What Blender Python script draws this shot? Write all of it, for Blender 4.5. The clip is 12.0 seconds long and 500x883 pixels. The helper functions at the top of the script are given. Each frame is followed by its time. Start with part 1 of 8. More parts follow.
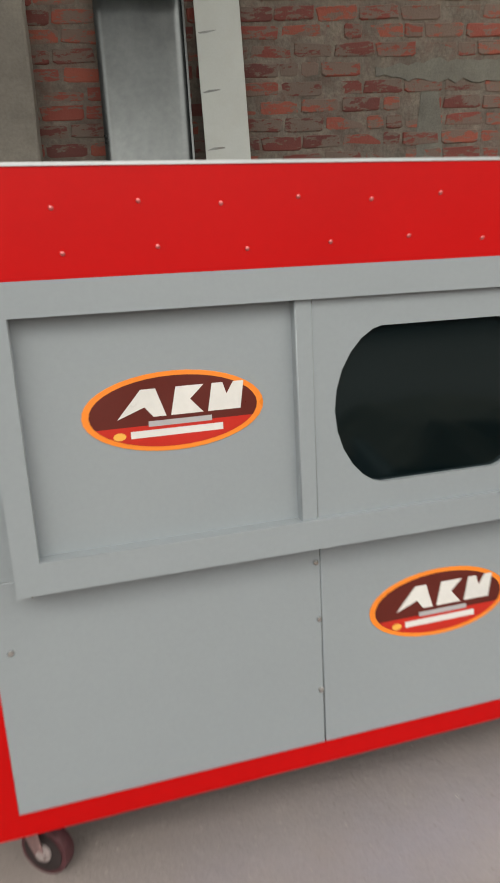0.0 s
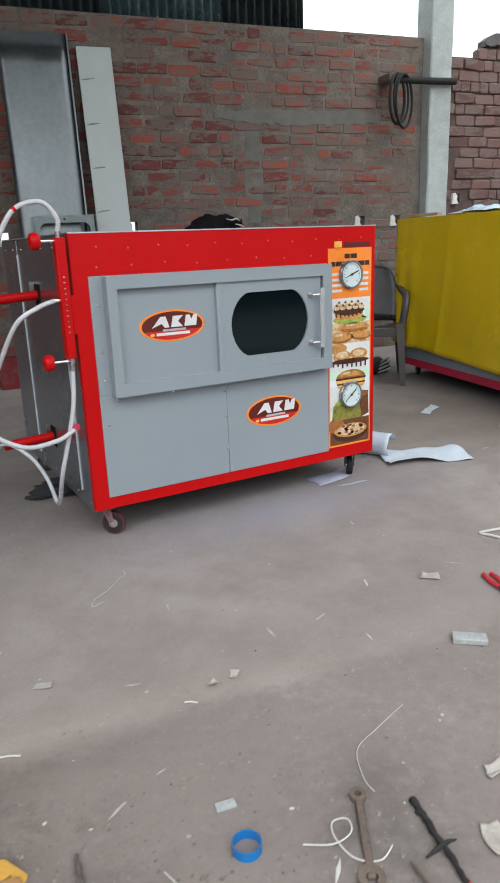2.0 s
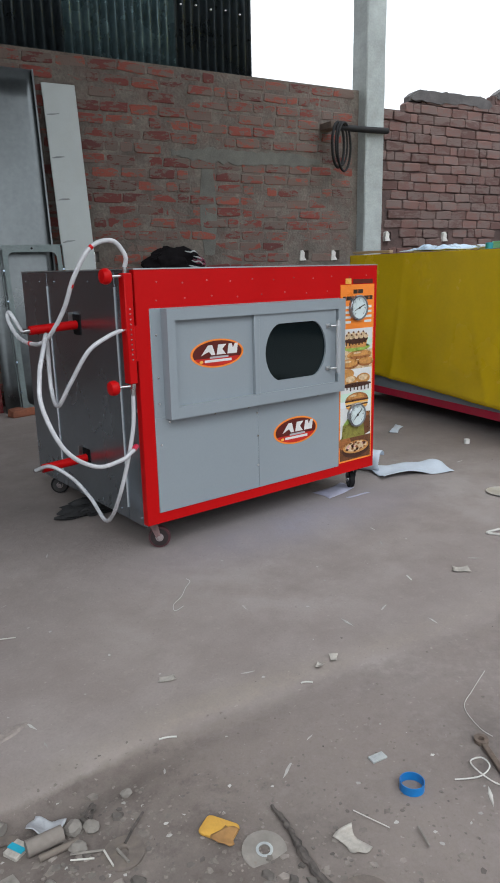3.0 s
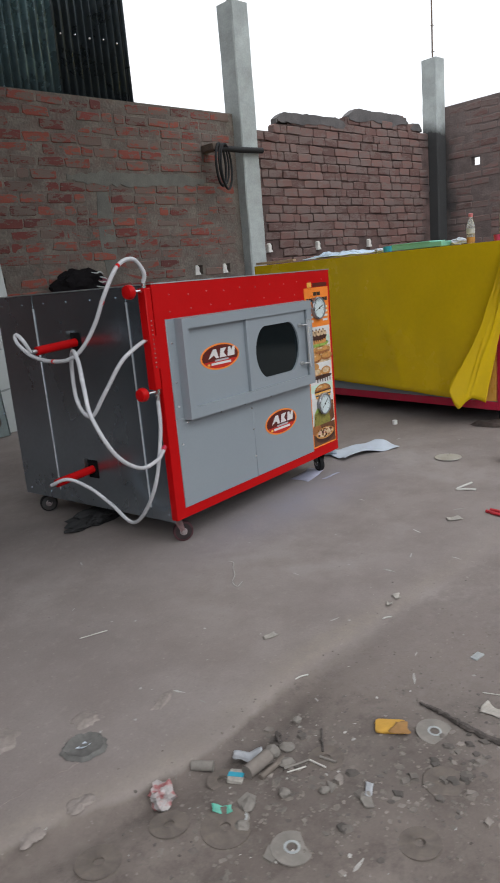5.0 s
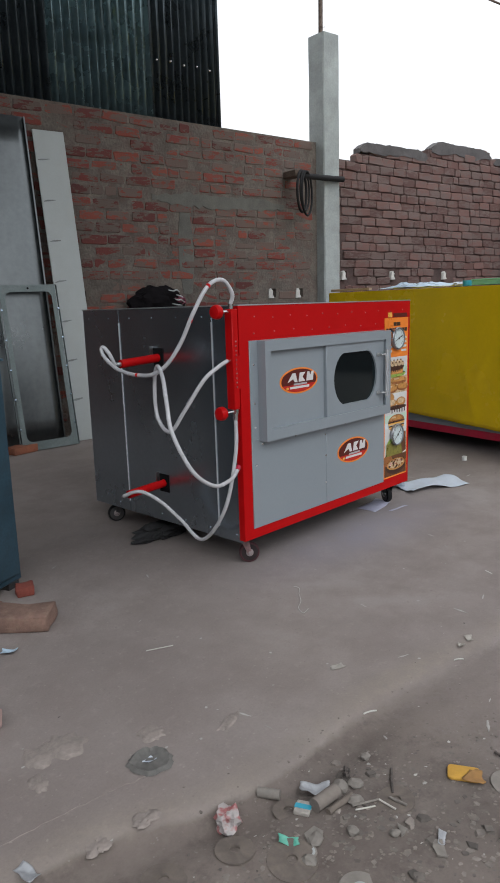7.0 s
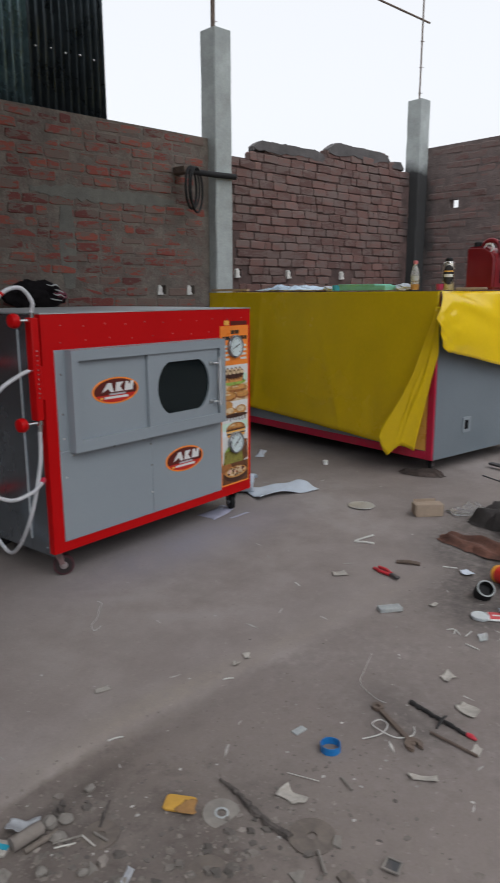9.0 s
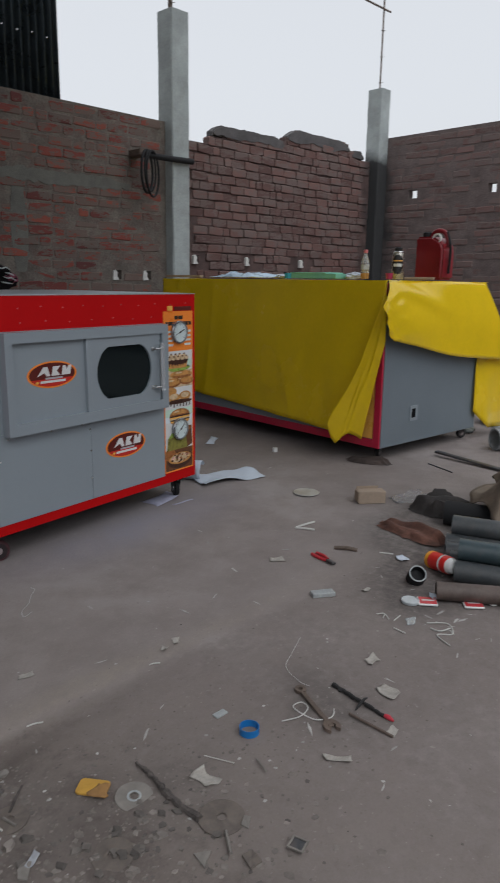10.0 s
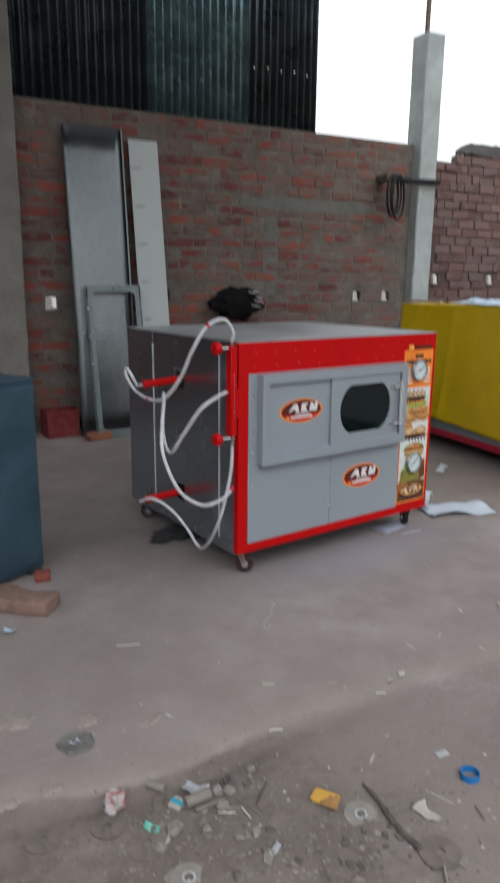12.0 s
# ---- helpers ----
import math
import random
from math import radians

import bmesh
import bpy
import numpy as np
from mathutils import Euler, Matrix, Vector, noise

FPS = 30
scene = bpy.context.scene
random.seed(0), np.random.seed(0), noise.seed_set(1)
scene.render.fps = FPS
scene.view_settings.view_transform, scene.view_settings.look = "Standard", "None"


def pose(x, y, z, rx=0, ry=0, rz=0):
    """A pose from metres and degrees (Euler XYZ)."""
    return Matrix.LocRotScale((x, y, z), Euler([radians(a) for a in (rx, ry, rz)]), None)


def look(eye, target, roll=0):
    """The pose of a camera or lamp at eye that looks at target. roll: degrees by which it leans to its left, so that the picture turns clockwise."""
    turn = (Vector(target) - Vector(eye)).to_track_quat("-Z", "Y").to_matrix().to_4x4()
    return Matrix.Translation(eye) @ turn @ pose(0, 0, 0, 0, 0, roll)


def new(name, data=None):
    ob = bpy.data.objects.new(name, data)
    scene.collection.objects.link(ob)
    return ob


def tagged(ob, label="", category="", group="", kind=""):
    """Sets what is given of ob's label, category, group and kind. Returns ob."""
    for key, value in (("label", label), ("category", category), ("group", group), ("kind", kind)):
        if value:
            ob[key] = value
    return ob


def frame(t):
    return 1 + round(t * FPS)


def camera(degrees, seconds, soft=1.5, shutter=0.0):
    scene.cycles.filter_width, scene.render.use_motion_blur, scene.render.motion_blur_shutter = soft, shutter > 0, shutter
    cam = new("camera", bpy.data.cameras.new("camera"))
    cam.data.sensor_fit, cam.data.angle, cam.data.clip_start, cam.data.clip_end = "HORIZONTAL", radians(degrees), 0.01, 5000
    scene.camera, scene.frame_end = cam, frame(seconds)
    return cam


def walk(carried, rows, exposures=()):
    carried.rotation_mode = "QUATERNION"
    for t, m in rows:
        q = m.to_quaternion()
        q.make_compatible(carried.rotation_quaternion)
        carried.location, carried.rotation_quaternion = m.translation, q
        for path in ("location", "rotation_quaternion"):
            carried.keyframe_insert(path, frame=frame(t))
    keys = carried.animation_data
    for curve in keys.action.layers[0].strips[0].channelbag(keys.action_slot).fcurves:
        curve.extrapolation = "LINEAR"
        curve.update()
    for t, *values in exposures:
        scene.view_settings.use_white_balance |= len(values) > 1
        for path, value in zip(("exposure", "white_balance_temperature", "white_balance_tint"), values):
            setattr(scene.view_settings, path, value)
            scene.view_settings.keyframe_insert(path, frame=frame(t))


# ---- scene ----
cam = camera(39.8, 12.0, soft=1.7, shutter=0.35)
PATH = [
    (0, (0.186, -0.964, 0.955), (0.698, 0.909, 0.475), -3.1),
    (0.5, (0.03, -1.376, 1.001), (0.617, 0.477, 0.53), -1.3),
    (0.7, (-0.054, -1.546, 1.012), (0.621, 0.274, 0.532), -3.5),
    (1, (-0.215, -1.768, 1.035), (0.611, -0.005, 0.577), -3.1),
    (1.2, (-0.308, -1.894, 1.052), (0.579, -0.165, 0.58), -1.4),
    (1.5, (-0.445, -2.094, 1.049), (0.405, -0.344, 0.585), -2.1),
    (1.7, (-0.511, -2.236, 1.046), (0.339, -0.488, 0.573), -0.6),
    (2, (-0.662, -2.334, 1.039), (0.282, -0.658, 0.492), -2.2),
    (2.2, (-0.747, -2.345, 1.06), (0.225, -0.668, 0.564), -0.9),
    (2.5, (-0.965, -2.298, 1.088), (0.103, -0.689, 0.568), 1.0),
    (3, (-1.245, -2.244, 1.088), (-0.049, -0.715, 0.605), -1.2),
    (3.2, (-1.249, -2.281, 1.095), (-0.065, -0.746, 0.604), -2.3),
    (4.8, (-1.845, -2.053, 1.083), (-0.368, -0.782, 0.635), -4.1),
    (5, (-1.91, -2.004, 1.088), (-0.408, -0.765, 0.629), -5.0),
    (5.5, (-1.978, -1.937, 1.096), (-0.505, -0.649, 0.679), -3.6),
    (6, (-2.009, -1.91, 1.097), (-0.593, -0.55, 0.713), -1.8),
    (6.5, (-1.998, -1.903, 1.095), (-0.582, -0.551, 0.689), -2.0),
    (6.7, (-1.992, -1.912, 1.091), (-0.574, -0.556, 0.703), -2.0),
    (8.5, (-1.669, -2.193, 1.164), (-0.271, -0.821, 0.759), -0.9),
    (9, (-1.591, -2.294, 1.169), (-0.062, -1.074, 0.752), -0.2),
    (9.2, (-1.569, -2.318, 1.179), (0.001, -1.155, 0.75), 0.8),
    (9.5, (-1.527, -2.366, 1.154), (0.096, -1.273, 0.737), 0.1),
    (9.7, (-1.525, -2.383, 1.173), (0.112, -1.318, 0.742), 0.8),
    (10, (-1.518, -2.39, 1.16), (0.063, -1.251, 0.711), 0.8),
    (10.5, (-1.527, -2.373, 1.152), (-0.007, -1.154, 0.7), 1.2),
    (11, (-1.553, -2.362, 1.163), (-0.1, -1.055, 0.738), 0.3),
    (11.2, (-1.571, -2.35, 1.178), (-0.139, -1.022, 0.749), 0.4),
    (11.5, (-1.593, -2.376, 1.204), (-0.277, -0.933, 0.77), -1.3),
    (11.8, (-1.647, -2.392, 1.287), (-0.481, -0.866, 0.728), 0.9),
    (12, (-1.697, -2.458, 1.35), (-0.562, -0.874, 0.901), 0.6),
]
EXPOSURES = [(0.0, 1.55, 7200, 8), (0.5, 1.70, 7000, 6), (1.0, 1.76, 6570, 4), (2.0, 1.47, 6150, 6), (2.5, 1.47, 6080, 6), (3.0, 1.21, 6050, 7), (5.0, 1.0, 6200, 9), (7.0, 0.90, 6200, 9), (9.0, 0.63, 6180, 10), (9.5, 0.41, 6150, 10), (10.5, 0.28, 6080, 9), (11.4, 0.30, 6100, 9), (12.0, 1.03, 6200, 9)]
walk(cam, [(t, look(eye, target, roll)) for t, eye, target, roll in PATH], EXPOSURES)
SKY, SUN = 0.184, 0.70
ROOF_U, ROOF_V = 2.62, -3.2

# ---- light ----
world = bpy.data.worlds.new("overcast_sky")
scene.world = world
world.use_nodes = True
wn, wl = world.node_tree.nodes, world.node_tree.links
wn.clear()
sky = wn.new("ShaderNodeTexSky")
sky.sky_type = "NISHITA"
sky.sun_disc = False
sky.sun_elevation, sky.sun_rotation = radians(60), radians(206)
sky.air_density, sky.dust_density, sky.ozone_density = 1.0, 6.0, 1.0
pale = wn.new("ShaderNodeHueSaturation")
pale.inputs["Saturation"].default_value = 0.26
back = wn.new("ShaderNodeBackground")
back.inputs["Strength"].default_value = SKY
wout = wn.new("ShaderNodeOutputWorld")
wl.new(sky.outputs[0], pale.inputs["Color"])
veil = wn.new("ShaderNodeMix")
veil.data_type = "RGBA"
veil.inputs[0].default_value = 0.72      # a closed, even cloud layer
veil.inputs[7].default_value = (3.56, 3.52, 3.46, 1)
wl.new(pale.outputs[0], veil.inputs[6])
wl.new(veil.outputs[2], back.inputs["Color"])
wl.new(back.outputs[0], wout.inputs["Surface"])
sun = new("sun", bpy.data.lights.new("sun", "SUN"))
sun.data.energy, sun.data.angle, sun.data.color = SUN, radians(75), (0.97, 0.985, 1.0)
sun.matrix_world = look((-3, -7, 14), (0.5, 0, 0.5))

# ---- small helpers ----
HALL = pose(0, 0, 0, 0, 0, -9.0) @ Matrix.Diagonal((1.016, 1.016, 1.005, 1))      # the walls stand nine degrees off the machine


def obj(name, bm, material, parent=None, smooth=False):
    me = bpy.data.meshes.new(name)
    bm.normal_update()
    bm.to_mesh(me)
    bm.free()
    mats = material if isinstance(material, (list, tuple)) else [material]
    for m in mats:
        me.materials.append(m)
    if smooth:
        me.shade_smooth()
        me.set_sharp_from_angle(angle=radians(38))
    ob = new(name, me)
    if parent:
        ob.parent = parent
    return ob


def part(name, bm, material, parent, label="", smooth=True):
    ob = obj(name, bm, material, parent, smooth)
    if label:
        ob["label"] = label
    return ob


def thing(name, m, label, category, group="", kind=""):
    ob = new(name)
    ob.empty_display_size = 0.1
    ob.matrix_basis = m
    return tagged(ob, label, category, group, kind)


def box(bm, x0, x1, y0, y1, z0, z1, bevel=0.0, seg=1, mi=0):
    v = [bm.verts.new(p) for p in ((x0, y0, z0), (x1, y0, z0), (x1, y1, z0), (x0, y1, z0),
                                   (x0, y0, z1), (x1, y0, z1), (x1, y1, z1), (x0, y1, z1))]
    fs = [bm.faces.new([v[i] for i in q]) for q in ((0, 3, 2, 1), (4, 5, 6, 7), (0, 1, 5, 4), (1, 2, 6, 5), (2, 3, 7, 6), (3, 0, 4, 7))]
    for f in fs:
        f.material_index = mi
    if bevel:
        es = list({e for f in fs for e in f.edges})
        bmesh.ops.bevel(bm, geom=es, offset=bevel, segments=seg, profile=0.6, affect="EDGES")
    return bm


def cube(x0, x1, y0, y1, z0, z1, bevel=0.0, seg=1):
    return box(bmesh.new(), x0, x1, y0, y1, z0, z1, bevel, seg)


def frame_of(axis):
    axis = Vector(axis).normalized()
    side = axis.cross(Vector((0, 0, 1)))
    if side.length < 1e-3:
        side = Vector((1, 0, 0))
    side.normalize()
    return side, side.cross(axis).normalized()


def sweep(bm, pts, radius, seg=10, cap=True, mi=0):
    """A tube along points; radius is a number or one number for each point."""
    pts = [Vector(p) for p in pts]
    rs = radius if isinstance(radius, (list, tuple)) else [radius] * len(pts)
    rings = []
    s, n = frame_of(pts[1] - pts[0])
    for i, p in enumerate(pts):
        d = (pts[min(i + 1, len(pts) - 1)] - pts[max(i - 1, 0)]).normalized()
        s = (s - d * s.dot(d)).normalized()
        n = s.cross(d).normalized()
        rings.append([bm.verts.new(p + rs[i] * (math.cos(k * math.tau / seg) * s + math.sin(k * math.tau / seg) * n)) for k in range(seg)])
    for a, b in zip(rings, rings[1:]):
        for k in range(seg):
            f = bm.faces.new((a[k], b[k], b[(k + 1) % seg], a[(k + 1) % seg]))
            f.material_index = mi
    if cap:
        bm.faces.new(rings[0]).material_index = mi
        bm.faces.new(rings[-1][::-1]).material_index = mi
    return bm


def rod(p0, p1, r, seg=12):
    bm = bmesh.new()
    sweep(bm, [p0, p1], r, seg)
    return bm


def lathe(bm, profile, seg=24, centre=(0, 0, 0), axis="z", mi=0, caps=True):
    """Turns (radius, height) pairs round an axis through centre."""
    c = Vector(centre)
    rings = []
    for r, h in profile:
        ring = []
        for k in range(seg):
            a = k * math.tau / seg
            x, y = r * math.cos(a), r * math.sin(a)
            p = {"z": (x, y, h), "y": (x, -h, y), "x": (h, x, y)}[axis]
            ring.append(bm.verts.new(c + Vector(p)))
        rings.append(ring)
    for a, b in zip(rings, rings[1:]):
        for k in range(seg):
            bm.faces.new((a[k], a[(k + 1) % seg], b[(k + 1) % seg], b[k])).material_index = mi
    if caps:
        bm.faces.new(rings[0][::-1]).material_index = mi
        bm.faces.new(rings[-1]).material_index = mi
    return bm


def spline(pts, n=8):
    """Points on a smooth curve through pts."""
    pts = [Vector(p) for p in pts]
    out = []
    for i in range(len(pts) - 1):
        p0, p1, p2, p3 = pts[max(i - 1, 0)], pts[i], pts[i + 1], pts[min(i + 2, len(pts) - 1)]
        for k in range(n):
            t = k / n
            out.append(0.5 * (2 * p1 + (p2 - p0) * t + (2 * p0 - 5 * p1 + 4 * p2 - p3) * t * t + (3 * p1 - p0 - 3 * p2 + p3) * t ** 3))
    return out + [pts[-1]]


def prism(bm, outline, y0, y1, mi=0):
    """A plate with an outline in x and z, from depth y0 (front) to y1 (back)."""
    a = [bm.verts.new((x, y0, z)) for x, z in outline]
    b = [bm.verts.new((x, y1, z)) for x, z in outline]
    n = len(a)
    f = [bm.faces.new(a), bm.faces.new(b[::-1])]
    f += [bm.faces.new((a[(i + 1) % n], a[i], b[i], b[(i + 1) % n])) for i in range(n)]
    for q in f:
        q.material_index = mi
    return bm


def holed(bm, outer, inner, y0, y1, mi=0):
    """A plate between two outlines of equal count, in x and z."""
    n = len(outer)
    rows = [[bm.verts.new((x, y, z)) for x, z in ring] for ring, y in ((outer, y0), (inner, y0), (inner, y1), (outer, y1))]
    for a, b in zip(rows, rows[1:] + rows[:1]):
        for i in range(n):
            bm.faces.new((a[i], a[(i + 1) % n], b[(i + 1) % n], b[i])).material_index = mi
    bmesh.ops.recalc_face_normals(bm, faces=bm.faces)
    return bm


def ellipse(cx, cz, rx, rz, n=28, a0=0.0, a1=math.tau):
    full = abs(a1 - a0 - math.tau) < 1e-6
    m = n if full else n - 1
    return [(cx + rx * math.cos(a0 + (a1 - a0) * i / m), cz + rz * math.sin(a0 + (a1 - a0) * i / m)) for i in range(n)]


# ---- materials ----
def nd(nt, kind, **values):
    node = nt.nodes.new(kind)
    for key, value in values.items():
        node.inputs[key.replace("_", " ")].default_value = value
    return node


def ramp(nt, fac, stops):
    r = nt.nodes.new("ShaderNodeValToRGB")
    while len(r.color_ramp.elements) < len(stops):
        r.color_ramp.elements.new(0.5)
    for e, (p, c) in zip(r.color_ramp.elements, stops):
        e.position, e.color = p, (*c, 1) if len(c) == 3 else c
    nt.links.new(fac, r.inputs[0])
    return r.outputs[0]


def mixc(nt, fac, a, b, mode="MIX"):
    m = nt.nodes.new("ShaderNodeMix")
    m.data_type, m.blend_type = "RGBA", mode
    for sock, val in ((m.inputs[0], fac), (m.inputs[6], a), (m.inputs[7], b)):
        if isinstance(val, (int, float)):
            sock.default_value = val
        elif isinstance(val, tuple):
            sock.default_value = (*val, 1) if len(val) == 3 else val
        else:
            nt.links.new(val, sock)
    return m.outputs[2]


def mat(name, colour, rough=0.6, metal=0.0, vary=0.15, scale=6.0, fine=90.0, bump=0.15, depth=0.002, dirt=0.0, dirt_colour=(0.16, 0.13, 0.1), island=0.0, spec=0.5, coat=0.0, uneven=0.12):
    """Paint, metal, plastic or stone: a base colour with broad and fine variation, relief and some dirt."""
    m = bpy.data.materials.new(name)
    m.use_nodes = True
    nt = m.node_tree
    bsdf = nt.nodes["Principled BSDF"]
    co = nt.nodes.new("ShaderNodeTexCoord")
    broad = nd(nt, "ShaderNodeTexNoise", Scale=scale, Detail=5.0, Roughness=0.6)
    small = nd(nt, "ShaderNodeTexNoise", Scale=fine, Detail=3.0, Roughness=0.6)
    for n in (broad, small):
        nt.links.new(co.outputs["Object"], n.inputs["Vector"])
    lo = tuple(c * (1 - vary) for c in colour)
    hi = tuple(min(c * (1 + vary), 1) for c in colour)
    col = ramp(nt, broad.outputs[0], [(0.3, lo), (0.7, hi)])
    grain = ramp(nt, small.outputs[0], [(0.3, (1 - vary * 0.6,) * 3), (0.7, (1 + vary * 0.3,) * 3)])
    col = mixc(nt, 0.8, col, grain, "MULTIPLY")
    if dirt:
        spots = nd(nt, "ShaderNodeTexNoise", Scale=scale * 2.3, Detail=8.0, Roughness=0.7)
        nt.links.new(co.outputs["Object"], spots.inputs["Vector"])
        amount = ramp(nt, spots.outputs[0], [(0.48, (0, 0, 0)), (0.72, (dirt, dirt, dirt))])
        col = mixc(nt, amount, col, dirt_colour)
    if island:
        geo = nt.nodes.new("ShaderNodeNewGeometry")
        inf = nt.nodes.new("ShaderNodeObjectInfo")
        add = nt.nodes.new("ShaderNodeMath")
        add.operation = "ADD"
        nt.links.new(geo.outputs["Random Per Island"], add.inputs[0])
        nt.links.new(inf.outputs["Random"], add.inputs[1])
        fr = nt.nodes.new("ShaderNodeMath")
        fr.operation = "FRACT"
        nt.links.new(add.outputs[0], fr.inputs[0])
        tone = ramp(nt, fr.outputs[0], [(0.0, (1 - island,) * 3), (1.0, (1 + island * 0.5,) * 3)])
        col = mixc(nt, 1.0, col, tone, "MULTIPLY")
    nt.links.new(col, bsdf.inputs["Base Color"])
    rr = ramp(nt, broad.outputs[0], [(0.3, (max(rough - uneven, 0.05),) * 3), (0.7, (min(rough + uneven, 1),) * 3)])
    nt.links.new(rr, bsdf.inputs["Roughness"])
    bsdf.inputs["Metallic"].default_value = metal
    bsdf.inputs["Specular IOR Level"].default_value = spec
    bsdf.inputs["Coat Weight"].default_value = coat
    if bump:
        b = nd(nt, "ShaderNodeBump", Strength=bump, Distance=depth)
        nt.links.new(small.outputs[0], b.inputs["Height"])
        nt.links.new(b.outputs[0], bsdf.inputs["Normal"])
    return m


def plain(name, colour, rough=0.5, metal=0.0):
    return mat(name, colour, rough, metal, vary=0.08, bump=0.05)


red_paint = mat("red_paint", (0.46, 0.003, 0.004), 0.4, vary=0.05, scale=3, fine=60, bump=0.05, spec=0.14, uneven=0.03)
crimson_paint = mat("crimson_paint", (0.5, 0.012, 0.05), 0.4, vary=0.12, scale=3, dirt=0.2)
grey_paint = mat("grey_paint", (0.258, 0.292, 0.318), 0.3, vary=0.05, scale=1.2, fine=120, bump=0.06, uneven=0.03)
steel = mat("galvanised_steel", (0.37, 0.46, 0.55), 0.24, metal=0.92, vary=0.12, scale=1.5, fine=45, bump=0.04, uneven=0.05)
bright_steel = mat("bright_steel", (0.62, 0.62, 0.62), 0.25, metal=1.0, vary=0.1)
dark_steel = mat("dark_steel", (0.09, 0.09, 0.095), 0.5, metal=0.6, vary=0.3, dirt=0.5, dirt_colour=(0.14, 0.09, 0.06))
zinc_sheet = mat("zinc_sheet", (0.33, 0.385, 0.435), 0.27, metal=0.95, vary=0.12, scale=1.5, fine=45, bump=0.0, uneven=0.04)
rusty = mat("rusty_iron", (0.125, 0.092, 0.072), 0.85, vary=0.4, scale=14, bump=0.4, dirt=0.5, dirt_colour=(0.08, 0.06, 0.05))
# Near-black for openings: their inner shade is put into the colour.
black_rubber = mat("black_rubber", (0.016, 0.016, 0.017), 0.75, vary=0.3, spec=0.25)
opening_shade = mat("opening_shade", (0.008, 0.008, 0.009), 0.8, spec=0.08)
hose_plastic = mat("milky_hose", (0.5, 0.5, 0.52), 0.22, vary=0.08, scale=20)
white_plastic = mat("white_plastic", (0.75, 0.75, 0.73), 0.4, vary=0.06, dirt=0.15)
concrete = mat("concrete", (0.33, 0.36, 0.355), 0.9, vary=0.2, scale=3.5, fine=55, bump=0.5, depth=0.006, dirt=0.35, dirt_colour=(0.2, 0.2, 0.18))
mortar = mat("mortar", (0.130, 0.112, 0.095), 0.95, vary=0.45, scale=5, fine=45, bump=0.8, depth=0.010, dirt=0.65, dirt_colour=(0.095, 0.048, 0.041))
dark_mortar = mat("dry_joint", (0.082, 0.052, 0.047), 0.95, vary=0.5, scale=6, bump=0.6, depth=0.006)
white_board = mat("laminate_board", (0.40, 0.43, 0.425), 0.5, vary=0.06, scale=2, dirt=0.35, dirt_colour=(0.36, 0.36, 0.34))
brown_plastic = mat("brown_plastic", (0.07, 0.058, 0.057), 0.45, vary=0.12)
yellow_sheet = mat("yellow_tarpaulin", (0.75, 0.51, 0.005), 0.20, vary=0.07, scale=1.5, fine=40, bump=0.04, dirt=0.12, dirt_colour=(0.42, 0.33, 0.02))
paper_white = mat("white_paper", (0.50, 0.55, 0.62), 0.7, vary=0.08, scale=9)
cardboard = mat("cardboard", (0.33, 0.255, 0.19), 0.85, vary=0.15, dirt=0.3)

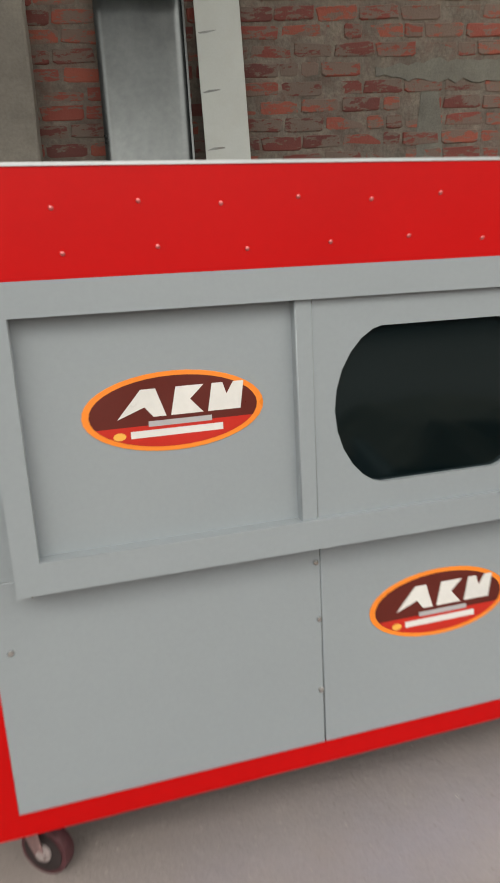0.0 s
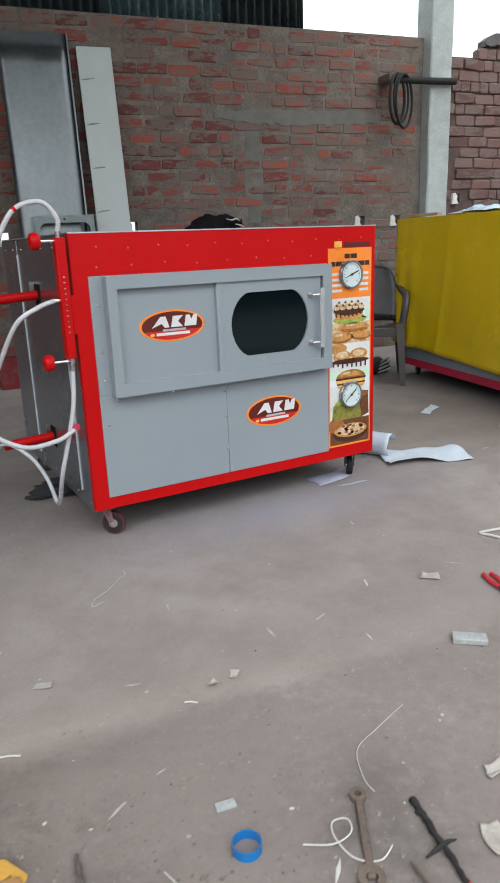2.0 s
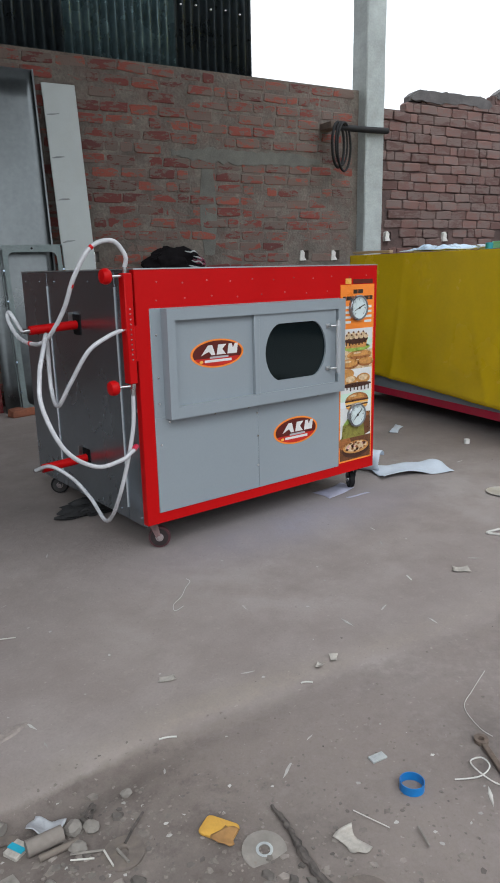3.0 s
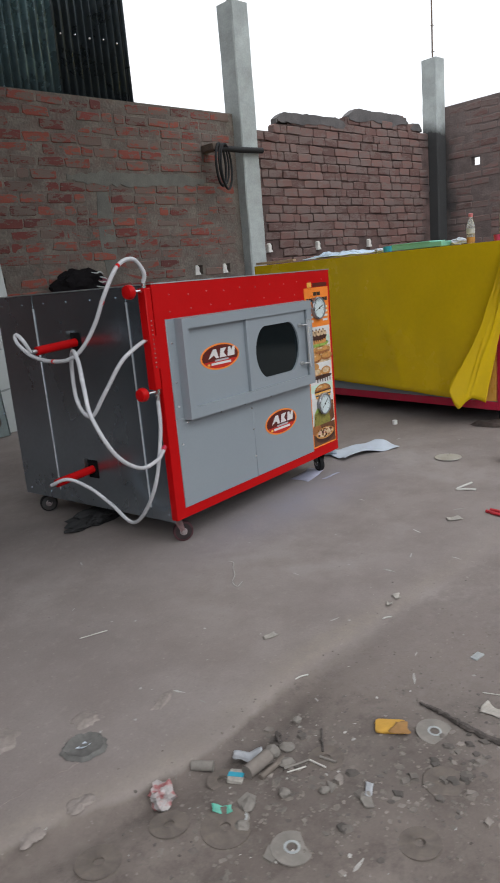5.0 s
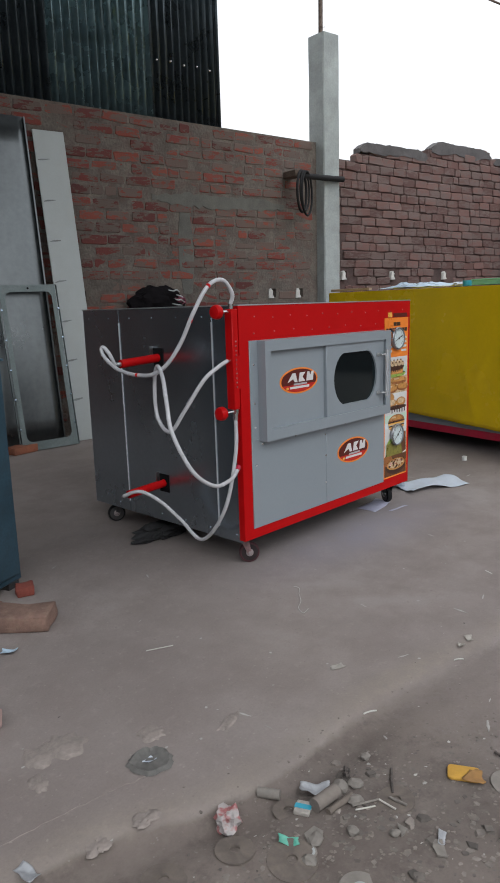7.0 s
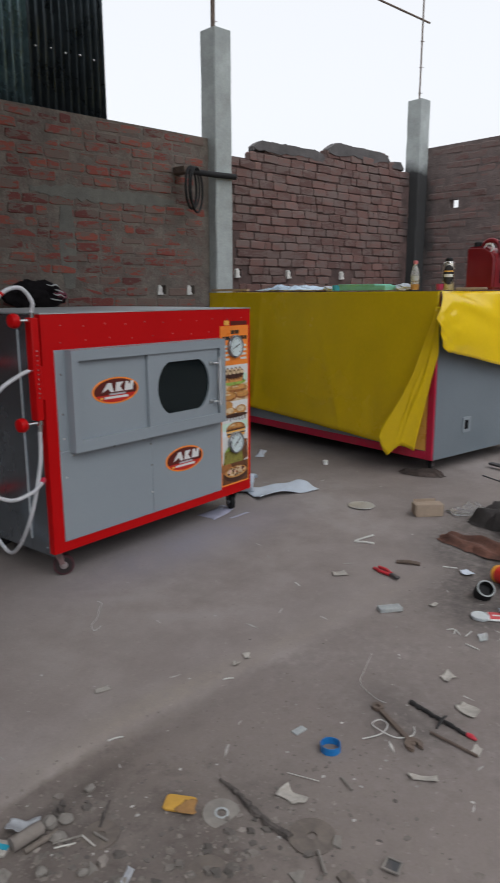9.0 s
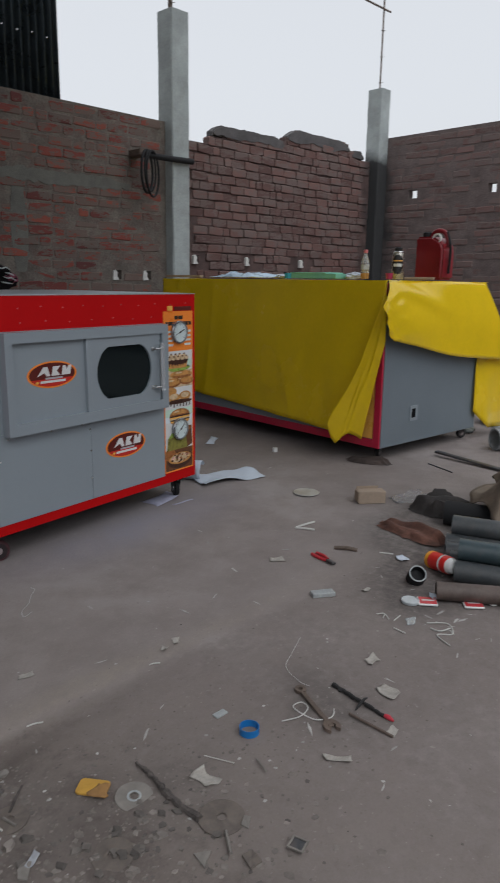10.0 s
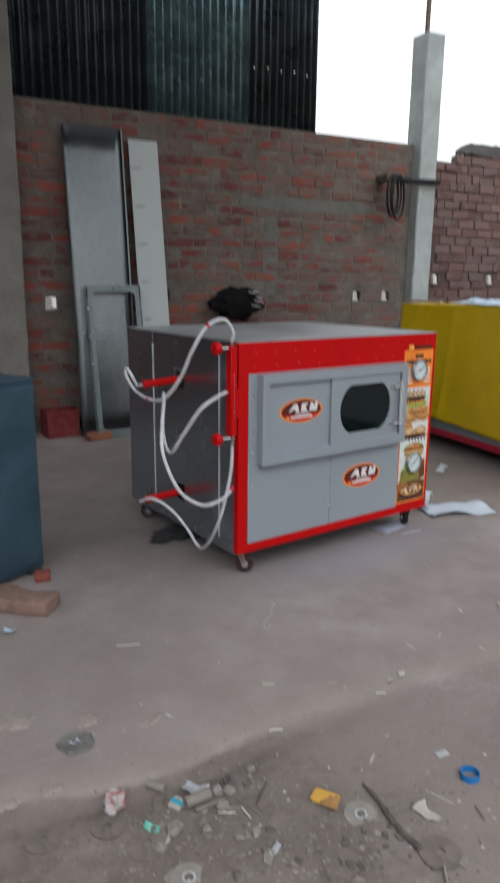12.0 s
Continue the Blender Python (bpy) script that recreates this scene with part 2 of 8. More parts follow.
# ---- ground: worn concrete that ends in a low step to bare earth ----
def ground_material():
    m = bpy.data.materials.new("concrete_and_earth")
    m.use_nodes = True
    nt = m.node_tree
    bsdf = nt.nodes["Principled BSDF"]
    co = nt.nodes.new("ShaderNodeTexCoord")
    att = nt.nodes.new("ShaderNodeAttribute")
    att.attribute_name = "earth"

    def noisy(scale, detail=6.0, rough=0.62):
        n = nd(nt, "ShaderNodeTexNoise", Scale=scale, Detail=detail, Roughness=rough)
        nt.links.new(co.outputs["Object"], n.inputs["Vector"])
        return n.outputs[0]
    big, mid, fine, grit = noisy(0.9), noisy(4.5), noisy(26.0, 8.0, 0.7), noisy(140.0, 3.0)
    slab = ramp(nt, big, [(0.3, (0.186, 0.158, 0.146)), (0.55, (0.252, 0.219, 0.205)), (0.75, (0.318, 0.284, 0.268))])
    slab = mixc(nt, ramp(nt, mid, [(0.42, (0, 0, 0)), (0.70, (0.75, 0.75, 0.75))]), slab, (0.194, 0.162, 0.149))
    slab = mixc(nt, ramp(nt, fine, [(0.55, (0, 0, 0)), (0.8, (0.5, 0.5, 0.5))]), slab, (0.315, 0.282, 0.26))
    soil = ramp(nt, mid, [(0.3, (0.120, 0.098, 0.087)), (0.6, (0.168, 0.140, 0.125)), (0.8, (0.215, 0.182, 0.163))])
    soil = mixc(nt, ramp(nt, fine, [(0.5, (0, 0, 0)), (0.75, (0.7, 0.7, 0.7))]), soil, (0.19, 0.165, 0.145))
    soil = mixc(nt, ramp(nt, noisy(11.0, 7.0, 0.75), [(0.36, (0.6, 0.6, 0.6)), (0.50, (0, 0, 0))]), soil, (0.088, 0.072, 0.064))
    edge = nt.nodes.new("ShaderNodeMath")
    edge.operation = "ADD"
    wob = nt.nodes.new("ShaderNodeMath")
    wob.operation = "MULTIPLY_ADD"
    nt.links.new(fine, wob.inputs[0])
    wob.inputs[1].default_value, wob.inputs[2].default_value = 0.5, -0.25
    nt.links.new(att.outputs["Fac"], edge.inputs[0])
    nt.links.new(wob.outputs[0], edge.inputs[1])
    col = mixc(nt, ramp(nt, edge.outputs[0], [(0.24, (0, 0, 0)), (0.54, (1, 1, 1))]), slab, soil)
    rim = nt.nodes.new("ShaderNodeAttribute")
    rim.attribute_name = "worn_rim"
    seen_edge = ramp(nt, rim.outputs["Fac"], [(0.0, (0, 0, 0)), (0.9, (0.8, 0.8, 0.8))])
    patchy = ramp(nt, fine, [(0.3, (0.25, 0.25, 0.25)), (0.6, (1, 1, 1))])
    col = mixc(nt, mixc(nt, 1.0, seen_edge, patchy, "MULTIPLY"), col, (0.262, 0.226, 0.192))
    spray = nt.nodes.new("ShaderNodeAttribute")
    spray.attribute_name = "overspray"
    mist = mixc(nt, 1.0, ramp(nt, spray.outputs["Fac"], [(0.0, (0, 0, 0)), (1.0, (0.75, 0.75, 0.75))]), ramp(nt, mid, [(0.3, (0.5, 0.5, 0.5)), (0.7, (1, 1, 1))]), "MULTIPLY")
    col = mixc(nt, mist, col, (0.27, 0.265, 0.315))
    grime = nt.nodes.new("ShaderNodeAttribute")
    grime.attribute_name = "grime"
    sooted = mixc(nt, 1.0, ramp(nt, grime.outputs["Fac"], [(0.0, (0, 0, 0)), (1.0, (0.62, 0.62, 0.62))]), ramp(nt, fine, [(0.3, (0.35, 0.35, 0.35)), (0.6, (1, 1, 1))]), "MULTIPLY")
    col = mixc(nt, sooted, col, (0.04, 0.037, 0.036))
    pits = noisy(75.0, 2.0, 0.5)
    col = mixc(nt, ramp(nt, pits, [(0.22, (0.4, 0.4, 0.4)), (0.33, (0, 0, 0))]), col, (0.125, 0.106, 0.095))
    col = mixc(nt, ramp(nt, pits, [(0.68, (0, 0, 0)), (0.76, (0.45, 0.45, 0.45))]), col, (0.34, 0.31, 0.285))
    speck = ramp(nt, grit, [(0.28, (0.94,) * 3), (0.5, (1.0,) * 3), (0.74, (1.04,) * 3)])
    col = mixc(nt, 1.0, col, speck, "MULTIPLY")
    nt.links.new(col, bsdf.inputs["Base Color"])
    bsdf.inputs["Roughness"].default_value = 0.9
    bsdf.inputs["Specular IOR Level"].default_value = 0.3
    b1 = nd(nt, "ShaderNodeBump", Strength=0.35, Distance=0.012)
    nt.links.new(fine, b1.inputs["Height"])
    b2 = nd(nt, "ShaderNodeBump", Strength=0.22, Distance=0.004)
    nt.links.new(grit, b2.inputs["Height"])
    nt.links.new(b1.outputs[0], b2.inputs["Normal"])
    nt.links.new(b2.outputs[0], bsdf.inputs["Normal"])
    return m


def smooth01(t):
    t = min(max(t, 0.0), 1.0)
    return t * t * (3 - 2 * t)


def edge_line(u):
    """How far out the slab reaches, a slightly wavering line."""
    return 1.005 + 0.045 * smooth01((u + 1.15) / 0.35) * smooth01((-0.30 - u) / 0.35) + 0.03 * noise.noise(Vector((u * 1.9, 3.1, 0)))


def earth_at(x, y):
    """How far the spot is bare earth: 0 on the slab, 1 below its broken edge."""
    p = HALL.inverted() @ Vector((x, y, 0))
    v = p.y + edge_line(p.x) + 0.022 * noise.noise(Vector((p.x * 7, 9.1, p.y * 4))) + 0.010 * noise.noise(Vector((p.x * 23, 4.1, p.y * 17)))
    fade = 1 - smooth01((p.x + 0.95) / 0.9) * 0.66
    soft = 0.06 + 0.05 * smooth01((p.x + 0.3) / 1.2)
    return smooth01((0.45 * soft - v) / soft) * fade


def rim_at(x, y):
    """The broken lip of the slab, lost under dust towards the right."""
    u = (HALL.inverted() @ Vector((x, y, 0))).x
    v = (HALL.inverted() @ Vector((x, y, 0))).y + edge_line(u)
    e = earth_at(x, y)
    band = smooth01((v + 0.015) / 0.03) * (1 - smooth01((v - 0.035) / 0.09)) * (0.75 + 0.5 * noise.noise(Vector((x * 6, y * 6, 2))))
    return max(0.0, band) * (1 - smooth01((u + 0.1) / 1.0) * 0.7) * 0.85 + 0.35 * max(0.0, noise.noise(Vector((x * 1.3, y * 1.3, 8)))) * (e < 0.5)


def ground_z(x, y):
    e = earth_at(x, y)
    n1 = noise.noise(Vector((x * 2.1, y * 2.1, 5)))
    n2 = noise.noise(Vector((x * 9, y * 9, 2)))
    p = HALL.inverted() @ Vector((x, y, 0))
    foot = p.y + edge_line(p.x)
    rut = math.exp(-((foot + 0.06) / 0.045) ** 2) * (1 - smooth01((p.x + 0.6) / 0.8))
    return -0.012 * e - 0.014 * rut + 0.003 * n1 + e * 0.005 * n2 + 0.0012 * n2


def make_ground():
    near_x = [-3.2 + 0.05 * i for i in range(28)] + [-1.8 + 0.025 * i for i in range(104)] + [0.8 + 0.05 * i for i in range(45)]
    near_y = [-3.4 + 0.05 * i for i in range(34)] + [-1.7 + 0.02 * i for i in range(55)] + [-0.6 + 0.05 * i for i in range(42)]
    xs = [-2500, -400, -60, -20, -9, -5] + near_x + [3.05 + 0.2 * i for i in range(1, 26)] + [10, 20, 60, 400, 2500]
    ys = [-2500, -400, -60, -20, -9, -5] + near_y + [1.5 + 0.2 * i for i in range(1, 20)] + [8, 20, 60, 400, 2500]
    bm = bmesh.new()
    lay = bm.verts.layers.float.new("earth")
    mist = bm.verts.layers.float.new("overspray")
    lip = bm.verts.layers.float.new("worn_rim")
    soot = bm.verts.layers.float.new("grime")
    grid = []
    for y in ys:
        row = []
        for x in xs:
            vert = bm.verts.new((x, y, ground_z(x, y)))
            vert[lay] = earth_at(x, y)
            vert[lip] = rim_at(x, y)
            vert[mist] = math.exp(-((x - 0.75) / 0.62) ** 2 - ((y + 0.10) / 0.20) ** 2)
            vert[soot] = min(1.0, sum(k * math.exp(-((x - a) ** 2 + (y - b) ** 2) / r ** 2) for a, b, r, k in ((0.98, -1.45, 0.20, 1.1), (0.78, -1.48, 0.14, 0.9), (1.30, -1.32, 0.20, 0.9), (1.62, -1.22, 0.2, 1.0), (-0.46, -1.42, 0.11, 0.5), (0.0, -1.53, 0.12, 0.5), (0.1, -1.42, 0.08, 0.35), (-0.84, -1.06, 0.14, 0.5), (-0.72, -1.30, 0.16, 0.4), (1.46, -1.16, 0.22, 1.0), (1.92, -1.16, 0.26, 1.0), (1.15, -1.5, 0.2, 0.9), (0.06, -1.62, 0.14, 0.35))))
            row.append(vert)
        grid.append(row)
    for j in range(len(ys) - 1):
        for i in range(len(xs) - 1):
            bm.faces.new((grid[j][i], grid[j][i + 1], grid[j + 1][i + 1], grid[j + 1][i]))
    return tagged(obj("ground", bm, ground_material(), smooth=True), "worn dusty concrete yard breaking off to bare earth", "ground", kind="structure")


make_ground()


# ---- walls ----
def slab_cells(bm, us, zs, v0, v1, solid):
    """A wall between v0 and v1 made of the cells of a grid that solid() keeps; openings go right through."""
    keep = [[solid((us[i] + us[i + 1]) / 2, (zs[j] + zs[j + 1]) / 2) for j in range(len(zs) - 1)] for i in range(len(us) - 1)]
    cache = {}

    def vert(i, j, k):
        if (i, j, k) not in cache:
            cache[(i, j, k)] = bm.verts.new((us[i], (v0, v1)[k], zs[j]))
        return cache[(i, j, k)]

    def at(i, j):
        return 0 <= i < len(us) - 1 and 0 <= j < len(zs) - 1 and keep[i][j]
    for i in range(len(us) - 1):
        for j in range(len(zs) - 1):
            if not keep[i][j]:
                continue
            bm.faces.new((vert(i, j, 0), vert(i + 1, j, 0), vert(i + 1, j + 1, 0), vert(i, j + 1, 0)))
            bm.faces.new((vert(i, j, 1), vert(i, j + 1, 1), vert(i + 1, j + 1, 1), vert(i + 1, j, 1)))
            for (di, dj, q) in ((-1, 0, ((i, j), (i, j + 1))), (1, 0, ((i + 1, j + 1), (i + 1, j))), (0, -1, ((i + 1, j), (i, j))), (0, 1, ((i, j + 1), (i + 1, j + 1)))):
                if not at(i + di, j + dj):
                    (a, b), (c, d) = q
                    bm.faces.new((vert(a, b, 0), vert(c, d, 0), vert(c, d, 1), vert(a, b, 1)))
    return bm


def cuts(lo, hi, extra):
    return sorted({lo, hi, *[round(e, 4) for e in extra if lo < e < hi]})


BRICK = 0.245


def brick_mesh(name, length, height, depth, material, seed, rough=0.004):
    """One brick whose worn front stands at y = 0 and whose back lies in the wall."""
    rnd = random.Random(seed)
    bm = bmesh.new()
    rings = []
    cut = 0.007 + rough * 0.6
    shape = []
    for sx, sz, kx, kz in ((-1, -1, 0, 1), (-1, -1, 1, 0), (1, -1, -1, 0), (1, -1, 0, 1), (1, 1, 0, -1), (1, 1, -1, 0), (-1, 1, 1, 0), (-1, 1, 0, -1)):
        shape.append((sx * length / 2 + kx * cut * 1.6 + rnd.uniform(-rough, rough), sz * height / 2 + kz * cut * 0.6 + rnd.uniform(-rough, rough) * 0.7, sx, sz))
    for inset, y in ((0.0, depth), (0.0, 0.006), (0.006, 0.0)):
        rings.append([bm.verts.new((x - sx * inset, y + rnd.uniform(-0.002, 0.002) * (y < depth), z - sz * inset)) for x, z, sx, sz in shape])
    for a, b in zip(rings, rings[1:]):
        for k in range(8):
            bm.faces.new((a[k], a[(k + 1) % 8], b[(k + 1) % 8], b[k]))
    bm.faces.new(rings[2])
    me = bpy.data.meshes.new(name)
    bm.normal_update()
    bm.to_mesh(me)
    bm.free()
    me.materials.append(material)
    return me


def brick_material(name, low, mid, high, smear, smear_colour, scale=3.0, drift=0.0):
    """Fired clay, each brick of its own tone, with mortar smeared over part of the wall."""
    m = mat(name, mid, 0.92, vary=0.22, scale=9, fine=70, bump=0.6, depth=0.006)
    nt = m.node_tree
    bsdf = nt.nodes["Principled BSDF"]
    old = bsdf.inputs["Base Color"].links[0].from_socket
    geo = nt.nodes.new("ShaderNodeNewGeometry")
    inf = nt.nodes.new("ShaderNodeObjectInfo")
    add = nt.nodes.new("ShaderNodeMath")
    add.operation = "ADD"
    nt.links.new(geo.outputs["Random Per Island"], add.inputs[0])
    nt.links.new(inf.outputs["Random"], add.inputs[1])
    fr = nt.nodes.new("ShaderNodeMath")
    fr.operation = "FRACT"
    nt.links.new(add.outputs[0], fr.inputs[0])
    tone = ramp(nt, fr.outputs[0], [(0.0, low), (0.5, mid), (1.0, high)])
    col = mixc(nt, 0.75, old, tone)
    streak = nt.nodes.new("ShaderNodeVectorMath")
    streak.operation = "MULTIPLY"
    streak.inputs[1].default_value = (1.0, 1.0, 3.2)     # trowel marks run along the courses
    nt.links.new(geo.outputs["Position"], streak.inputs[0])
    n1 = nd(nt, "ShaderNodeTexNoise", Scale=scale, Detail=7.0, Roughness=0.68)
    n2 = nd(nt, "ShaderNodeTexNoise", Scale=scale * 4.5, Detail=6.0, Roughness=0.72)
    for n in (n1, n2):
        nt.links.new(streak.outputs[0], n.inputs["Vector"])
    s = nt.nodes.new("ShaderNodeMath")
    s.operation = "MULTIPLY_ADD"
    nt.links.new(n2.outputs[0], s.inputs[0])
    s.inputs[1].default_value = 0.9
    nt.links.new(n1.outputs[0], s.inputs[2])
    sep = nt.nodes.new("ShaderNodeSeparateXYZ")
    nt.links.new(geo.outputs["Position"], sep.inputs[0])
    more = nt.nodes.new("ShaderNodeMath")
    more.operation = "MULTIPLY_ADD"
    nt.links.new(sep.outputs["X"], more.inputs[0])
    more.inputs[1].default_value = drift
    nt.links.new(s.outputs[0], more.inputs[2])
    cover = ramp(nt, more.outputs[0], [(0.90 - smear, (0, 0, 0)), (1.14 - smear * 0.7, (0.88, 0.88, 0.88))])
    col = mixc(nt, cover, col, smear_colour)
    nt.links.new(col, bsdf.inputs["Base Color"])
    return m


red_brick = brick_material("red_brick", (0.062, 0.024, 0.023), (0.172, 0.041, 0.032), (0.25, 0.068, 0.045), -0.075, (0.118, 0.096, 0.081), 2.4, 0.024)
plum_brick = brick_material("plum_brick", (0.072, 0.038, 0.034), (0.122, 0.064, 0.055), (0.176, 0.098, 0.085), 0.0, (0.128, 0.094, 0.085))
buff_brick = brick_material("smeared_brick", (0.095, 0.05, 0.045), (0.14, 0.078, 0.07), (0.185, 0.11, 0.10), 0.06, (0.14, 0.108, 0.10), 2.2)
plum_mortar = mat("plum_mortar", (0.13, 0.102, 0.096), 0.95, vary=0.35, scale=5, fine=45, bump=0.8, depth=0.010, dirt=0.5, dirt_colour=(0.10, 0.07, 0.063))



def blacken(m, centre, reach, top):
    """Blackens colour round one pillar, up to top, thinning over the brick beside it."""
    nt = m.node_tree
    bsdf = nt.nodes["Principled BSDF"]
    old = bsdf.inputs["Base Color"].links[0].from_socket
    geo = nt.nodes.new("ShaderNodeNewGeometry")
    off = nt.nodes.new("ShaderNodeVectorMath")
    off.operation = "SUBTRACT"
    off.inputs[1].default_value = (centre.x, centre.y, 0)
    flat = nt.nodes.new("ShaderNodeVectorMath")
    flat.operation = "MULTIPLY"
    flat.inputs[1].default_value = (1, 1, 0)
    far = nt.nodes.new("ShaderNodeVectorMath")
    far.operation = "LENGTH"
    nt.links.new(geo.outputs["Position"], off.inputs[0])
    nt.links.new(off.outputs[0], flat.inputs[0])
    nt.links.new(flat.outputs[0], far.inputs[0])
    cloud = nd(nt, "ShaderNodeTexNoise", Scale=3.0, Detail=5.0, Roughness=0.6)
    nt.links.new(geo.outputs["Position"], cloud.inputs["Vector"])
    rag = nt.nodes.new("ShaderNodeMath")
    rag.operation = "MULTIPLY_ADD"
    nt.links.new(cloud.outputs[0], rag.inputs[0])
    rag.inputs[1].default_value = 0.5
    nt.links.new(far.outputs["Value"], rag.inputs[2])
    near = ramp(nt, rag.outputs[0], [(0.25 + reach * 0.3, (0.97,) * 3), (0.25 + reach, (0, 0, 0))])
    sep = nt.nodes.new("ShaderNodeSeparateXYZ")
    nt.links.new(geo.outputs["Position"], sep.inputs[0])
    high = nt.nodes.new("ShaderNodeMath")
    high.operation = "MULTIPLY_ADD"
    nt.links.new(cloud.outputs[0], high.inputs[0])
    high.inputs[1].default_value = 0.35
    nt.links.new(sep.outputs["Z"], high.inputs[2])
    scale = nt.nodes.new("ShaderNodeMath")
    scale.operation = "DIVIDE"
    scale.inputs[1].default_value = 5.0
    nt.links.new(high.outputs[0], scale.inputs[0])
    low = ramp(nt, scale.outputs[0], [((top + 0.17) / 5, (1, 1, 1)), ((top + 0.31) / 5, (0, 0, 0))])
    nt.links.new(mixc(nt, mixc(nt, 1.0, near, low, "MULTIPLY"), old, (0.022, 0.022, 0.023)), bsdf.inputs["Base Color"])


BLACK_CENTRE = HALL @ Vector((7.56, 3.585, 0))
dark_shaft = mat("dark_shaft_concrete", (0.33, 0.36, 0.355), 0.9, vary=0.2, scale=3.5, fine=55, bump=0.5, depth=0.006, dirt=0.4, dirt_colour=(0.2, 0.2, 0.18))
blacken(dark_shaft, BLACK_CENTRE, 0.9, 2.86)
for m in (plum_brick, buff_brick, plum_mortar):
    blacken(m, BLACK_CENTRE, 0.34, 2.80)
HOLES_BACK = [(0.92, 1.01, 1.17, 1.26), (1.85, 1.94, 1.17, 1.26), (3.07, 3.17, 1.17, 1.26), (3.45, 3.55, 1.17, 1.26), (-0.13, -0.02, 1.10, 1.20)]
HOLES_MIDDLE = [(4.15, 4.25, 1.36, 1.45), (4.98, 5.08, 1.36, 1.45), (5.98, 6.08, 1.36, 1.45)]
HOLES_RIGHT = [(-3.10, -2.96, 2.34, 2.455), (-1.915, -1.80, 2.335, 2.45)]


def in_hole(holes, u, z, ru=0.0, rz=0.0):
    return any(a - ru < u < b + ru and c - rz < z < d + rz for a, b, c, d in holes)


def lay_bricks(wall, PITCH, joint, gap, u0, u1, z0, top, face, material, near, holes, seed, proud=0.008, skip=lambda u, z: False, length=BRICK, depth=0.095, rough=0.004, jut=0.004, grow=0.0):
    """Courses of bricks in the wall's own axes; those in the stretch near() are pieces, the rest one joined part."""
    rnd = random.Random(seed)
    mats = material
    kinds = [brick_mesh("brick", length, PITCH - joint, depth, mats, seed * 10 + k, rough) for k in range(8)]
    halves = [brick_mesh("half_brick", length * 0.46, PITCH - joint, depth, mats, seed * 10 + 17 + k, rough) for k in range(4)]
    count, verts, faces = 0, [], []
    rows = int((4.2 - z0) / PITCH)
    for r in range(rows):
        z = z0 + (r + 0.5) * PITCH
        u = u0 - (length * 0.5 if r % 2 else 0.0) + rnd.uniform(-0.02, 0.02) * (1 + 80 * grow)
        while u < u1:
            half = rnd.random() < 0.16
            ln = length * 0.46 if half else length
            mid = u + ln / 2
            u += ln + gap + rnd.uniform(-0.003, 0.005)
            if mid - ln / 2 < u0 - 0.004 or mid + ln / 2 > u1 + 0.004:
                continue
            if z + PITCH * 0.5 > top(mid) + 0.01 or in_hole(holes, mid, z, ln / 2, PITCH / 2) or skip(mid, z):
                continue
            me = rnd.choice(halves if half else kinds)
            wave = 0.012 * noise.noise(Vector((mid * 0.9, seed, z * 0.5)))
            p = Vector((mid, face - proud + rnd.uniform(-jut, jut + 0.002), z + wave + rnd.uniform(-rough, rough) * 0.45))
            tilt = rnd.gauss(0, rough * 2.2)
            size = (1 + grow * rnd.uniform(0, 0.6), 1, 1 + grow * rnd.uniform(0, 1.6))
            if near(mid, z) and count < 300:
                ob = new("brick", me)
                ob.parent = wall
                ob.location = p
                ob.scale = size
                ob.rotation_euler = (rnd.gauss(0, rough * 3.5), tilt, rnd.uniform(-2.5, 2.5) * rough)
                count += 1
            else:
                m = Matrix.Translation(p) @ Matrix.Rotation(tilt, 4, "Y") @ Matrix.Diagonal((*size, 1))
                base = len(verts)
                verts += [tuple(m @ v.co) for v in me.vertices]
                faces += [tuple(base + i for i in f.vertices) for f in me.polygons]
    if verts:
        me = bpy.data.meshes.new("brickwork")
        me.from_pydata(verts, [], faces)
        me.materials.append(mats)
        tagged(new("brickwork", me), kind="stuff").parent = wall


def wall_core(name, us, zs, v0, v1, solid, material, m, label):
    ob = obj(name, slab_cells(bmesh.new(), us, zs, v0, v1, solid), material)
    ob.matrix_basis = m
    return tagged(ob, label, "wall", kind="structure")


def hole_cuts(holes, k):
    return [c for h in holes for c in h[k:k + 2]]


# back wall of red brick, smeared with mortar
FACE = 3.60
back_top = lambda u: 2.795 + 0.016 * u
wall_back = wall_core("wall_back", cuts(-4.0, 3.80, hole_cuts(HOLES_BACK, 0)), cuts(-0.05, 2.80, hole_cuts(HOLES_BACK, 2)), FACE, FACE + 0.115,
                      lambda u, z: not in_hole(HOLES_BACK, u, z), mortar, HALL, "red brick wall smeared with grey mortar")

# middle wall of dry plum-coloured brick, its top broken in steps
def middle_top(u):
    for end, top in ((4.42, 2.69), (4.62, 2.78), (5.30, 2.87), (5.66, 2.90), (5.82, 2.95), (6.95, 3.04), (7.25, 2.95)):
        if u < end:
            return top
    return 2.87


wall_middle = wall_core("wall_middle", cuts(3.98, 7.50, [4.42, 4.62, 5.30, 5.66, 5.82, 6.95, 7.25] + hole_cuts(HOLES_MIDDLE, 0)),
                        cuts(-0.05, 3.02, [2.67, 2.76, 2.85, 2.88, 2.93, 2.85] + hole_cuts(HOLES_MIDDLE, 2)), FACE + 0.025, FACE + 0.115,
                        lambda u, z: z < middle_top(u) - 0.02 and not in_hole(HOLES_MIDDLE, u, z), dark_mortar, HALL, "unpointed plum brick wall with a broken stepped top")

